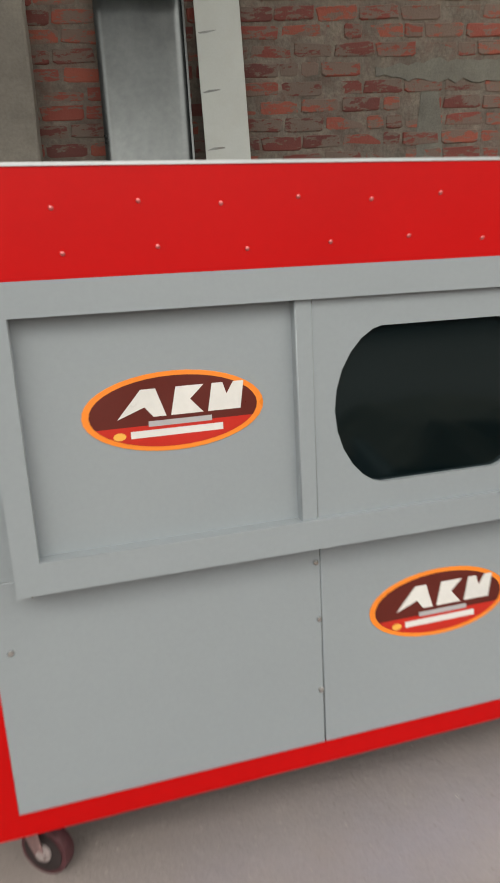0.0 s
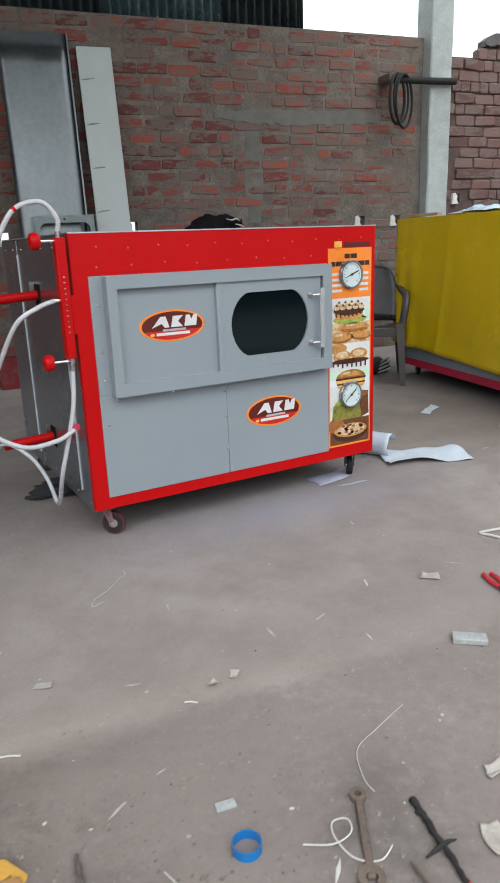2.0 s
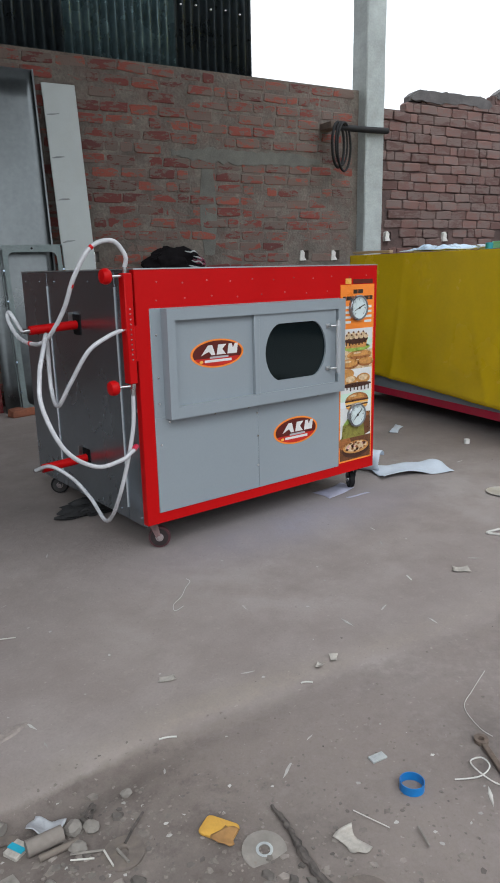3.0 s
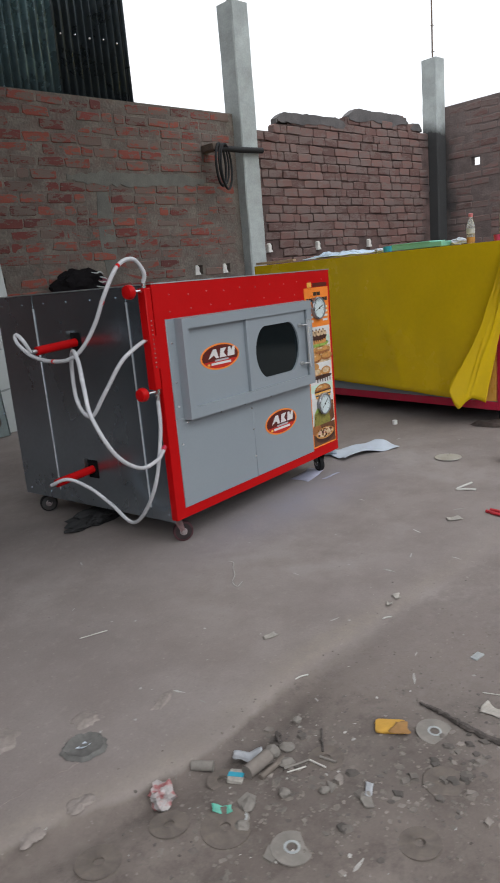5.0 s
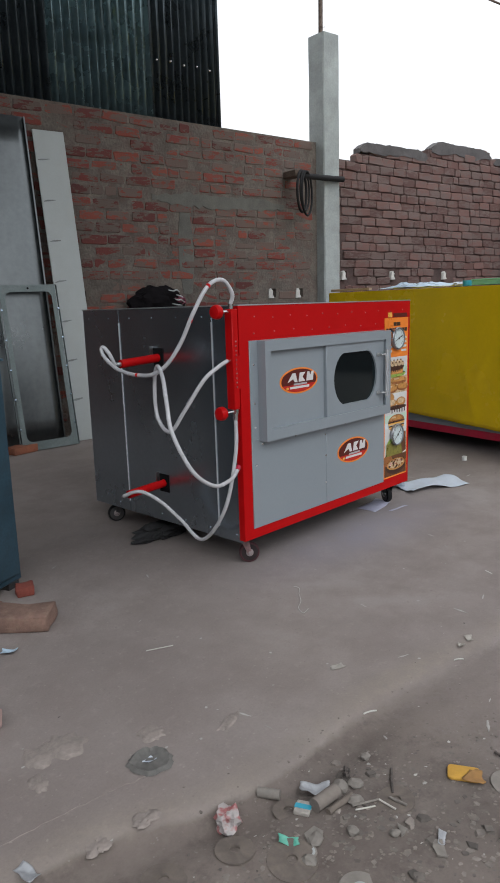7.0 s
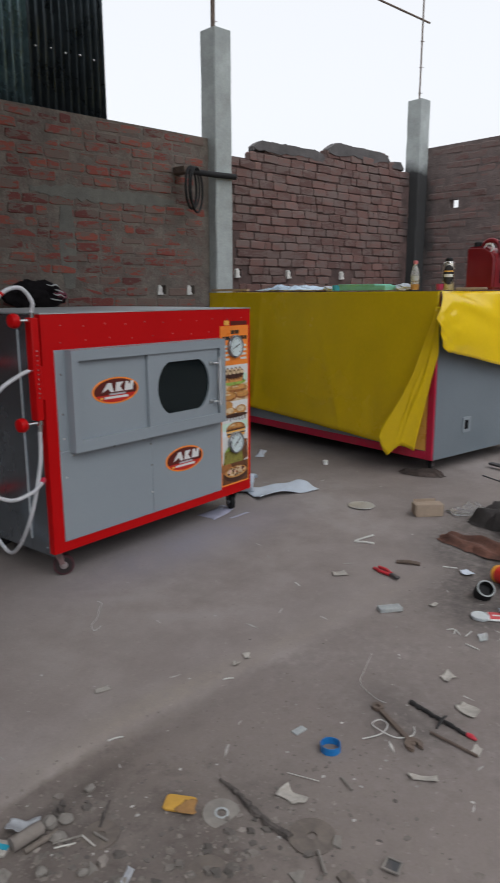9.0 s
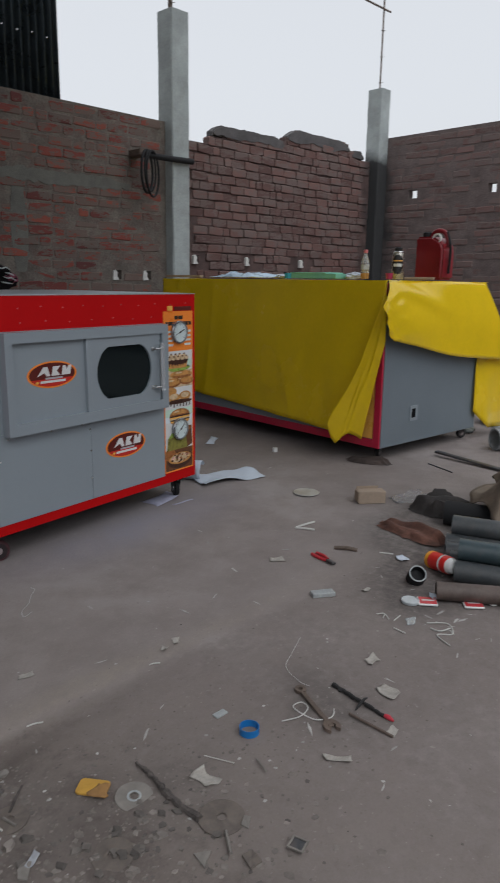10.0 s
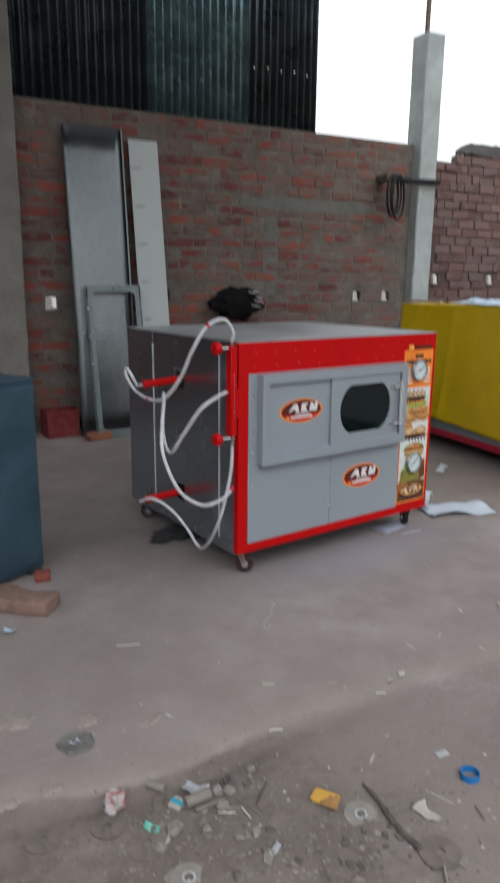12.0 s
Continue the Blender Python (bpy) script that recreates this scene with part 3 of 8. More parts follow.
def coping(u0, u1, z0, z1, seed):
    """A ragged cement cap along the top courses."""
    rnd = random.Random(seed)
    n = int((u1 - u0) / 0.07)
    low = [(u0 + (u1 - u0) * i / n, z0 + rnd.uniform(-0.05, 0.02)) for i in range(n + 1)]
    top = [(u0 + (u1 - u0) * i / n, z1 + rnd.uniform(-0.012, 0.012) - 0.075 * smooth01(1 - 9 * min(i / n, 1 - i / n)) + 0.02 * noise.noise(Vector((i * 0.5, seed, 0)))) for i in range(n + 1)]
    bm = bmesh.new()
    prism(bm, low + top[::-1], FACE + 0.002, FACE + 0.12)
    bmesh.ops.bevel(bm, geom=[e for e in bm.edges if abs(e.verts[0].co.y - e.verts[1].co.y) < 1e-4], offset=0.016, segments=2, affect="EDGES")
    part("cement_cap", bm, cap_cement, wall_middle, "grey cement cap on the broken top", smooth=False)


cap_cement = mat("weathered_cement", (0.086, 0.080, 0.080), 0.95, vary=0.35, scale=6, fine=50, bump=0.6, depth=0.008, dirt=0.4, dirt_colour=(0.1, 0.09, 0.09))
coping(4.44, 5.66, 2.80, 2.89, 3)
coping(5.70, 6.98, 2.92, 3.03, 4)
coping(7.0, 7.30, 2.86, 2.96, 5)

# right wall, square to the others, with two putlog holes
RIGHT = HALL @ pose(7.68, 0, 0, 0, 0, -90)      # its own u runs towards the yard, its face looks left
right_top = lambda u: 3.20
wall_right = wall_core("wall_right", cuts(-3.60, 7.0, hole_cuts(HOLES_RIGHT, 0)), cuts(-0.05, 3.19, hole_cuts(HOLES_RIGHT, 2)), 0.0, 0.115,
                       lambda u, z: not in_hole(HOLES_RIGHT, u, z), plum_mortar, RIGHT, "plum brick wall smeared with mortar, two open putlog holes")

# plain walls added to close the yard out of sight
yard_render = mat("grey_render", (0.10, 0.108, 0.112), 0.95, vary=0.3, scale=3, fine=45, bump=0.5, depth=0.006, dirt=0.4, dirt_colour=(0.08, 0.08, 0.078))
# low ones let sky light in; the tall one darkens the oven's reflection
for name, x0, x1, y0, y1, high in (("wall_left", -4.2, -4.0, -7.2, 1.2, 1.7), ("wall_reflection_block", -4.2, -4.0, 1.2, 3.715, 5.3), ("wall_front", -4.2, 7.9, -7.4, -7.2, 1.7)):
    ob = obj(name, cube(x0, x1, y0, y1, -0.05, high), yard_render)
    ob.matrix_basis = HALL
    tagged(ob, "plain unseen yard wall, added to close the yard", "wall", kind="structure")


# ---- concrete pillars with bare reinforcing bars ----
def pillar(u0, u1, v0, v1, top, label, material=concrete, bars=((0.05, 0.06),), bar_top=0.5):
    ob = thing("pillar", HALL @ pose((u0 + u1) / 2, (v0 + v1) / 2, 0), label, "pillar", kind="structure")
    du, dv = (u1 - u0) / 2, (v1 - v0) / 2
    rnd = random.Random(int(u0 * 100))
    bm = bmesh.new()
    levels = [-0.05 + i * (top + 0.05) / 24 for i in range(25)]

    def shaft(bm, zs, grow=0.0):
        rings = []
        for z in zs:
            j = lambda: rnd.uniform(-0.003, 0.003)
            c = 0.012
            rings.append([bm.verts.new((x + j(), y + j(), z)) for x, y in ((-du - grow + c, -dv - grow), (du + grow - c, -dv - grow), (du + grow, -dv - grow + c), (du + grow, dv), (-du - grow, dv), (-du - grow, -dv - grow + c))])
        for a, b in zip(rings, rings[1:]):
            for k in range(6):
                bm.faces.new((a[k], a[(k + 1) % 6], b[(k + 1) % 6], b[k]))
        bm.faces.new(rings[-1])
        bm.faces.new(rings[0][::-1])
        return bm
    part("shaft", shaft(bm, levels[:-1] + [top]), material, ob, smooth=False)
    for x, y in bars:
        part("reinforcing_bar", rod((x, y, top - 0.02), (x + 0.01, y, top + bar_top), 0.0105, 8), rusty, ob, "rusty reinforcing bar")
    if bars[1:]:
        for k in range(3):
            z = top + 0.10 + 0.33 * k
            ties = [(x + 0.018 * math.cos(a), y + 0.018 * math.sin(a), z + 0.004 * math.sin(2 * a)) for x, y in bars[:1] for a in [math.tau * i / 12 for i in range(13)]]
            bm = bmesh.new()
            sweep(bm, ties + [(ties[-1][0] + 0.035, ties[-1][1] - 0.01, z + 0.01)], 0.003, 5)
            part("binding_wire", bm, rusty, ob, "thin binding wire")
    return ob


pillar(3.765, 3.997, 3.475, 3.70, 3.862, "grey concrete pillar with rusty bars on top", bars=((-0.012, 0.03), (0.012, 0.04), (0.0, 0.065)), bar_top=1.1)
pillar(7.455, 7.672, 3.475, 3.70, 3.812, "concrete pillar, blackened below, rusty bars above", material=dark_shaft, bars=((-0.009, 0.0), (0.011, 0.012)), bar_top=1.75)
# Concrete of the other pillars, darkened in colour for the roof's shade.
roof_shade_concrete = mat("roof_shade_concrete", (0.19, 0.178, 0.158), 0.9, vary=0.25, scale=3.5, fine=55, bump=0.5, depth=0.006, dirt=0.5, dirt_colour=(0.13, 0.115, 0.10))
pillar(-0.56, -0.318, 3.475, 3.70, 3.6, "concrete pillar against the brick wall, roof shade in its brown", material=roof_shade_concrete)
ob = thing("cross_bar", HALL @ pose(7.56, 3.585, 4.83), "thin rusty bar tied across the pillar bars", "bar")
part("bar", rod((-2.3, -0.035, 0.0), (0.13, -0.02, 0.0), 0.013, 8), rusty, ob)


# ---- corrugated sheets above the back wall ----
def tin_material(name, colour, rough, metal):
    return mat(name, colour, rough, metal=metal, vary=0.25, scale=4, fine=30, bump=0.06, dirt=0.3, dirt_colour=(0.04, 0.046, 0.05))


tin_dark = tin_material("weathered_tin", (0.074, 0.095, 0.108), 0.32, 0.7)
tin_light = tin_material("pale_tin", (0.19, 0.28, 0.305), 0.25, 0.65)
shed = thing("corrugated_shed_wall", HALL, "weathered grey-green corrugated metal sheets above the brick wall", "sheet metal", kind="structure")


def corrugated(u0, u1, z0, z1, v):
    bm = bmesh.new()
    n = int((u1 - u0) / 0.0127)
    rows = []
    for z in (z0, (z0 + z1) / 2, z1):
        row = []
        for i in range(n + 1):
            u = u0 + (u1 - u0) * i / n
            row.append(bm.verts.new((u, v + 0.027 * math.cos(u * math.tau / 0.0762), z)))
        rows.append(row)
    for a, b in zip(rows, rows[1:]):
        for i in range(n):
            bm.faces.new((a[i], a[i + 1], b[i + 1], b[i]))
    return bm


for u0, u1, z0, z1, v, m, lab in ((1.86, 2.62, 2.70, 5.6, 3.745, tin_dark, ""), (0.86, 1.90, 2.70, 5.6, 3.757, tin_light, "paler corrugated sheet"), (-0.10, 0.89, 2.70, 5.6, 3.745, tin_dark, ""), (-1.0, -0.07, 2.70, 5.6, 3.757, tin_dark, ""),
                                  (-2.0, -0.97, 2.70, 5.6, 3.745, tin_dark, ""), (-3.0, -1.97, 2.70, 5.6, 3.757, tin_dark, ""), (-4.0, -2.97, 2.70, 5.6, 3.745, tin_dark, "")):
    sheet = part("corrugated_sheet", corrugated(u0, u1, z0, z1, v), m, shed, lab)
    mod = sheet.modifiers.new("thickness", "SOLIDIFY")
    mod.thickness = 0.0015
bm = bmesh.new()
box(bm, 2.60, 2.635, 3.76, 3.80, 2.6, 5.6)
part("edge_post", bm, dark_steel, shed)
for row in (3.34, ):
    for k in range(5):
        part("screw_head", lathe(bmesh.new(), [(0.011, 0), (0.011, 0.006), (0.005, 0.012)], 10, (1.93 + k * 0.145, 3.735, row + 0.012 * (k % 2)), "y"), bright_steel, shed)

# unseen tin roof added over the left of the yard to hold back sky light
roof = thing("unseen_roof", HALL @ pose(0, 0, 0, 2.0, 0, 0), "unseen corrugated roof added to hold back sky light", "roof", kind="structure")
bm = bmesh.new()
rows = []
for v in (ROOF_V, 0.5, 3.85):
    rows.append([bm.verts.new((-4.2 + (ROOF_U + 4.2) * i / 360, v, 5.45 + 0.009 * math.cos(i * 1.57))) for i in range(361)])
for a, b in zip(rows, rows[1:]):
    for i in range(360):
        bm.faces.new((a[i], a[i + 1], b[i + 1], b[i]))
sheet = part("roof_sheet", bm, tin_dark, roof)
sheet.modifiers.new("thickness", "SOLIDIFY").thickness = 0.002

# daylight through the putlog holes, put in as pale plates
daylight_white = mat("daylight_white", (0.55, 0.54, 0.51), 0.9, vary=0.2, scale=20, bump=0.5)
for wall, holes in ((wall_back, HOLES_BACK), (wall_middle, HOLES_MIDDLE)):
    for u0, u1, z0, z1 in holes:
        bm = bmesh.new()
        du = u1 - u0
        prism(bm, [(u0 - 0.012, z0 - 0.01), (u0 + du * 0.62, z0 - 0.006), (u0 + du * 0.40, z0 + 0.03), (u0 + du * 0.46, z1 - 0.025), (u0 + du * 0.2, z1 + 0.004), (u0 - 0.004, z1 - 0.01)], FACE - 0.014, FACE + 0.10)
        part("hole_daylight", bm, daylight_white, wall, "pale plate standing for daylight in a putlog hole", smooth=False)

# ---- the red and grey oven on casters ----
W, D, Z0, Z1 = 1.283, 1.09, 0.125, 1.10
oven = thing("baking_oven", pose(0, 0, 0), "red and grey steel baking oven on casters, sliding hatch, two dials", "oven")

top_zinc = mat("dull_zinc_top", (0.50, 0.53, 0.55), 0.42, metal=0.75, vary=0.1, scale=2, fine=45, bump=0.03, dirt=0.15, dirt_colour=(0.3, 0.29, 0.27))

# sheet-steel body, open at the front behind the hatch
bm = bmesh.new()
box(bm, 0.004, W - 0.004, 0.014, D, Z0, Z1 - 0.004, 0.004)
part("body", bm, zinc_sheet, oven, "galvanised steel body")
part("top_sheet", cube(-0.003, W + 0.003, -0.004, D + 0.003, Z1 - 0.0035, Z1 + 0.001), top_zinc, oven, "bare steel top sheet")
for y0, y1 in ((0.016, 0.152), (0.155, 0.789), (0.793, D - 0.002)):
    part("side_sheet", cube(0.0, 0.005, y0, y1, Z0 - 0.012, Z1 - 0.004, 0.0012), zinc_sheet, oven)
seam_zinc = mat("bright_zinc", (0.6, 0.62, 0.64), 0.4, metal=0.25)
for y in (0.1535, 0.791):
    part("seam", cube(-0.0045, 0.004, y - 0.0017, y + 0.0017, Z0 + 0.04, Z1 - 0.065), seam_zinc, oven, "bright steel seam strip")
for y in [0.05 + 0.165 * i for i in range(7)]:
    for z in (Z1 - 0.045, Z0 + 0.02):
        part("rivet", lathe(bmesh.new(), [(0.001, -0.003), (0.003, -0.002), (0.0042, 0.0)], 8, (0.0, y, z), "x"), steel, oven)

# red front surround: four flat bars round the grey panels
bm = bmesh.new()
prism(bm, [(-0.001, Z0), (0.052, Z0 + 0.043), (0.052, 0.957), (-0.001, Z1)], -0.002, 0.013)
part("left_bar", bm, red_paint, oven, "red painted front bar")
bm = bmesh.new()
prism(bm, [(-0.001, Z1), (0.052, 0.957), (1.04, 0.957), (W + 0.001, 0.957), (W + 0.001, Z1)], -0.002, 0.013)
part("top_bar", bm, red_paint, oven, "red painted front bar")
bm = bmesh.new()
prism(bm, [(-0.001, Z0), (W + 0.001, Z0), (W + 0.001, Z0 + 0.043), (0.052, Z0 + 0.043)], -0.002, 0.013)
part("bottom_bar", bm, red_paint, oven, "red painted front bar")
bm = bmesh.new()
prism(bm, [(1.038, Z0 + 0.043), (W + 0.001, Z0 + 0.043), (W + 0.001, 0.957), (1.038, 0.957)], -0.002, 0.013)
part("right_bar", bm, red_paint, oven, "red painted front bar")
part("left_return", cube(-0.002, 0.003, 0.0, 0.03, Z0, Z1), red_paint, oven, "red folded edge")

# grey lower panels and the strip beside the hatch
part("lower_panel", cube(0.052, 0.5526, -0.006, 0.012, Z0 + 0.043, 0.548, 0.0015), grey_paint, oven)
part("lower_panel", cube(0.5534, 1.040, -0.006, 0.012, Z0 + 0.043, 0.548, 0.0015), grey_paint, oven)
part("hatch_surround", cube(0.052, 0.104, -0.006, 0.012, 0.548, 0.957, 0.0015), grey_paint, oven)
part("hatch_backing", cube(0.104, 1.038, -0.002, 0.012, 0.548, 0.957), grey_paint, oven)

# hatch: a box frame standing proud, a fixed leaf and a sliding leaf with a window
HX0, HX1, HZ0, HZ1, HY = 0.098, 1.028, 0.541, 0.955, -0.050
hatch = part("hatch_frame", holed(bmesh.new(), [(HX0, HZ0), (HX1, HZ0), (HX1, HZ1), (HX0, HZ1)], [(0.133, 0.587), (0.985, 0.587), (0.985, 0.912), (0.133, 0.912)], HY, -0.006), grey_paint, oven, smooth=False)
part("fixed_leaf", cube(0.125, 0.53, -0.026, -0.018, 0.58, 0.92), grey_paint, hatch)
part("rail", cube(0.512, 0.5385, -0.043, -0.016, 0.582, 0.917, 0.002), grey_paint, hatch, "upright sliding rail")


def window_outline(grow=0.0):
    cx, cz, flat, r = 0.744, 0.749, 0.098 + grow * 0.3, 0.119 + grow
    pts = []
    for s in (1, -1):
        for i in range(13):
            a = -math.pi / 2 + math.pi * (i + 1e-6) / 12.001
            pts.append((cx + s * (flat + 0.076 * math.cos(a) ** 1.25 * (1 + grow * 6)), cz + s * r * math.sin(a)))
    return pts


WIN = window_outline()
OUT = []
for x, z in WIN:
    dx, dz = x - 0.744, z - 0.749
    k = min(0.206 / max(abs(dx), 1e-6), 0.169 / max(abs(dz), 1e-6))
    OUT.append((0.744 + dx * k, 0.749 + dz * k))
bm = bmesh.new()
holed(bm, OUT, WIN, -0.040, -0.030)
sliding = part("sliding_leaf", bm, grey_paint, hatch, smooth=False)
box_fill = bmesh.new()
for x0, x1, z0, z1 in ((0.949, 0.9775, 0.58, 0.917),):
    box(box_fill, x0, x1, -0.040, -0.030, z0, z1)
part("leaf_edge", box_fill, grey_paint, hatch)
bm = bmesh.new()
prism(bm, window_outline(0.006), -0.031, -0.0295)
glass = bpy.data.materials.new("dark_glass")
glass.use_nodes = True
gb = glass.node_tree.nodes["Principled BSDF"]
gb.inputs["Base Color"].default_value = (0.002, 0.005, 0.006, 1)
gb.inputs["Roughness"].default_value = 0.07
gb.inputs["Specular IOR Level"].default_value = 0.42
gb.inputs["Specular Tint"].default_value = (0.7, 0.93, 1.0, 1)
part("window_pane", bm, glass, hatch, "dark glossy window pane")
part("slot", cube(0.977, 0.9855, -0.032, -0.012, 0.588, 0.911), opening_shade, hatch, "black strip for the shaded gap beside the sliding leaf")
for z in (0.842, 0.655):
    bm = bmesh.new()
    sweep(bm, [(0.925, -0.040, z), (0.925, -0.062, z), (0.972, -0.068, z)], 0.0045, 8)
    box(bm, 0.915, 0.936, -0.046, -0.040, z - 0.008, z + 0.008)
    part("handle_stem", bm, bright_steel, hatch)
clear = bpy.data.materials.new("clear_plastic")
clear.use_nodes = True
cb = clear.node_tree.nodes["Principled BSDF"]
cb.inputs["Base Color"].default_value = (0.8, 0.82, 0.84, 1)
cb.inputs["Roughness"].default_value = 0.15
cb.inputs["Transmission Weight"].default_value = 0.7
part("handle", cube(0.955, 0.978, -0.074, -0.064, 0.632, 0.868, 0.004, 2), clear, hatch, "clear plastic pull handle")

# screws and rivets in the front
spots = [(0.09 + 0.112 * i, 1.052 - 0.006 * (i % 2)) for i in range(11)] + [(0.085 + 0.125 * i, 0.985 + 0.004 * (i % 3)) for i in range(8)]
pink_rivet = mat("worn_red_rivet", (0.5, 0.12, 0.12), 0.3, metal=0.4)
for x, z in spots:
    part("rivet", lathe(bmesh.new(), [(0.0034, 0.0), (0.003, 0.002), (0.001, 0.003)], 8, (x, -0.002, z), "y"), pink_rivet, oven)
for x, z in [(0.075, 0.86), (0.075, 0.70), (0.075, 0.60), (0.115, 0.525), (0.33, 0.528), (0.5, 0.53), (0.70, 0.53), (0.9, 0.532), (0.545, 0.50), (0.548, 0.40), (0.548, 0.27), (0.075, 0.44)]:
    part("screw", lathe(bmesh.new(), [(0.0055, 0.0), (0.004, 0.003), (0.001, 0.004)], 8, (x, -0.006, z), "y"), bright_steel, oven)


# printed stickers: flat shapes in thin layers
INK = {k: mat("print_" + k, c, 0.35, vary=0.32, scale=55, fine=220, bump=0) if k in ("bun", "crust", "cream", "brown", "cocoa", "pink", "olive", "green") else plain("print_" + k, c, 0.35) for k, c in dict(
    orange=(0.85, 0.24, 0.03), amber=(0.8, 0.42, 0.08), maroon=(0.10, 0.012, 0.008), red=(0.5, 0.02, 0.012), white=(0.66, 0.66, 0.65), black=(0.03, 0.02, 0.015), grey=(0.4, 0.4, 0.42),
    brown=(0.13, 0.05, 0.02), cocoa=(0.055, 0.02, 0.012), bun=(0.52, 0.25, 0.07), crust=(0.32, 0.12, 0.035), cream=(0.62, 0.46, 0.28), green=(0.3, 0.42, 0.08), olive=(0.22, 0.20, 0.04), mint=(0.55, 0.72, 0.6), pale=(0.68, 0.74, 0.78), pink=(0.72, 0.4, 0.36)).items()}


def printed(name, shapes, parent, y, label=""):
    """Flat print: (layer, ink, outline in x and z) on the front of parent."""
    inks = sorted({s[1] for s in shapes})
    bm = bmesh.new()
    for layer, ink, pts in shapes:
        vs = [bm.verts.new((x, y - 0.0004 * layer, z)) for x, z in pts]
        f = bm.faces.new(vs)
        f.normal_update()
        if f.normal.y > 0:
            f.normal_flip()
        f.material_index = inks.index(ink)
    return part(name, bm, [INK[i] for i in inks], parent, label, smooth=False)


def rect(x0, x1, z0, z1):
    return [(x0, z0), (x1, z0), (x1, z1), (x0, z1)]


def sticker(cx, cz, rx, rz, y, parent):
    bm = bmesh.new()
    prism(bm, ellipse(cx, cz, rx, rz, 40), y - 0.0012, y)
    st = part("sticker", bm, INK["orange"], parent, "oval orange and maroon maker's sticker")
    P = lambda pts: [(cx + a * rx, cz + b * rz) for a, b in pts]
    low = P([(0.92 * math.cos(a), 0.88 * math.sin(a)) for a in [math.pi + 0.35 + (math.pi - 0.7) * i / 20 for i in range(21)]])
    shapes = [(1, "maroon", P(ellipse(0, 0, 0.925, 0.885, 40))), (2, "red", low)]
    # a white block mark of slanted plates, and bars for the small lines
    marks = [[(-0.63, -0.10), (-0.36, 0.60), (-0.20, 0.60), (-0.10, -0.10), (-0.24, -0.10), (-0.33, 0.16)],
             [(-0.05, -0.10), (0.02, 0.60), (0.33, 0.60), (0.17, 0.26), (0.31, -0.10)],
             [(0.36, -0.10), (0.42, 0.60), (0.54, 0.60), (0.58, 0.30), (0.66, 0.60), (0.78, 0.60), (0.73, -0.10)]]
    for pts in marks:
        shapes.append((3, "white", P([(a * 1.0, b) for a, b in pts])))
    shapes.append((3, "grey", P(rect(-0.30, 0.40, -0.34, -0.20))))
    shapes.append((3, "white", P(rect(-0.50, 0.52, -0.60, -0.42))))
    shapes.append((3, "amber", P(ellipse(-0.62, -0.52, 0.07, 0.1, 10))))
    printed("print", shapes, st, y - 0.0012)


sticker(0.337, 0.772, 0.128, 0.056, -0.026, oven)
sticker(0.767, 0.390, 0.130, 0.061, -0.006, oven)

# poster of baked food beside the hatch
PX0, PX1, PZ0, PZ1 = 1.043, 1.266, 0.178, 1.013
bm = bmesh.new()
prism(bm, rect(PX0, PX1, PZ0, PZ1), -0.0035, -0.0025)
poster = part("poster", bm, INK["orange"], oven, "glossy orange poster of cakes, burgers and buns")
PW = PX1 - PX0


def pic(name, z0, z1, ground, shapes):
    sh = [(1, ground, rect(PX0 + 0.006, PX1 - 0.006, z0, z1))]
    h = z1 - z0
    for layer, ink, pts in shapes:
        sh.append((layer, ink, [(PX0 + 0.006 + a * (PW - 0.012), z0 + b * h) for a, b in pts]))
    printed(name, sh, poster, -0.0035)


rng = random.Random(4)
part("label_scrap", cube(1.125, 1.255, -0.0032, -0.002, 1.016, 1.036), INK["maroon"], oven, "remains of a dark torn label", smooth=False)
part("label_scrap", cube(1.075, 1.112, -0.0032, -0.002, 1.016, 1.040), INK["amber"], oven, "remains of a pale torn label", smooth=False)
heading = [(2, "black", rect(0.36, 0.66, 0.82, 0.92)), (2, "black", rect(0.04, 0.97, 0.66, 0.76))]
for i in range(5):
    heading.append((3, "orange", rect(0.13 + 0.18 * i, 0.142 + 0.18 * i, 0.6, 0.94)))
for i in range(4):
    heading.append((2, "white", rect(0.06, 0.30, 0.10 + 0.12 * i, 0.16 + 0.12 * i)))
    heading.append((2, "white", rect(0.72, 0.95, 0.10 + 0.12 * i, 0.16 + 0.12 * i)))
pic("heading_print", 0.820, 1.005, "orange", heading)
cake = [(2, "green", ellipse(0.5, 0.12, 0.42, 0.18)), (2, "mint", ellipse(0.85, 0.35, 0.14, 0.2)), (3, "bun", [(0.1, 0.5), (0.16, 0.12), (0.78, 0.12), (0.84, 0.5)]), (4, "cocoa", ellipse(0.47, 0.5, 0.38, 0.2))]
for i in range(7):
    cake.append((5, "cocoa", rect(0.14 + 0.1 * i, 0.18 + 0.1 * i, 0.22 + 0.1 * rng.random(), 0.5)))
for i in range(9):
    cake.append((6, "cream", ellipse(0.16 + 0.62 * (i % 5) / 4 + 0.06 * (i // 5), 0.62 + 0.12 * (i // 5), 0.075, 0.10, 10)))
    cake.append((7, "brown", ellipse(0.16 + 0.62 * (i % 5) / 4 + 0.06 * (i // 5), 0.72 + 0.12 * (i // 5), 0.03, 0.05, 8)))
pic("cake_picture", 0.712, 0.813, "white", cake)
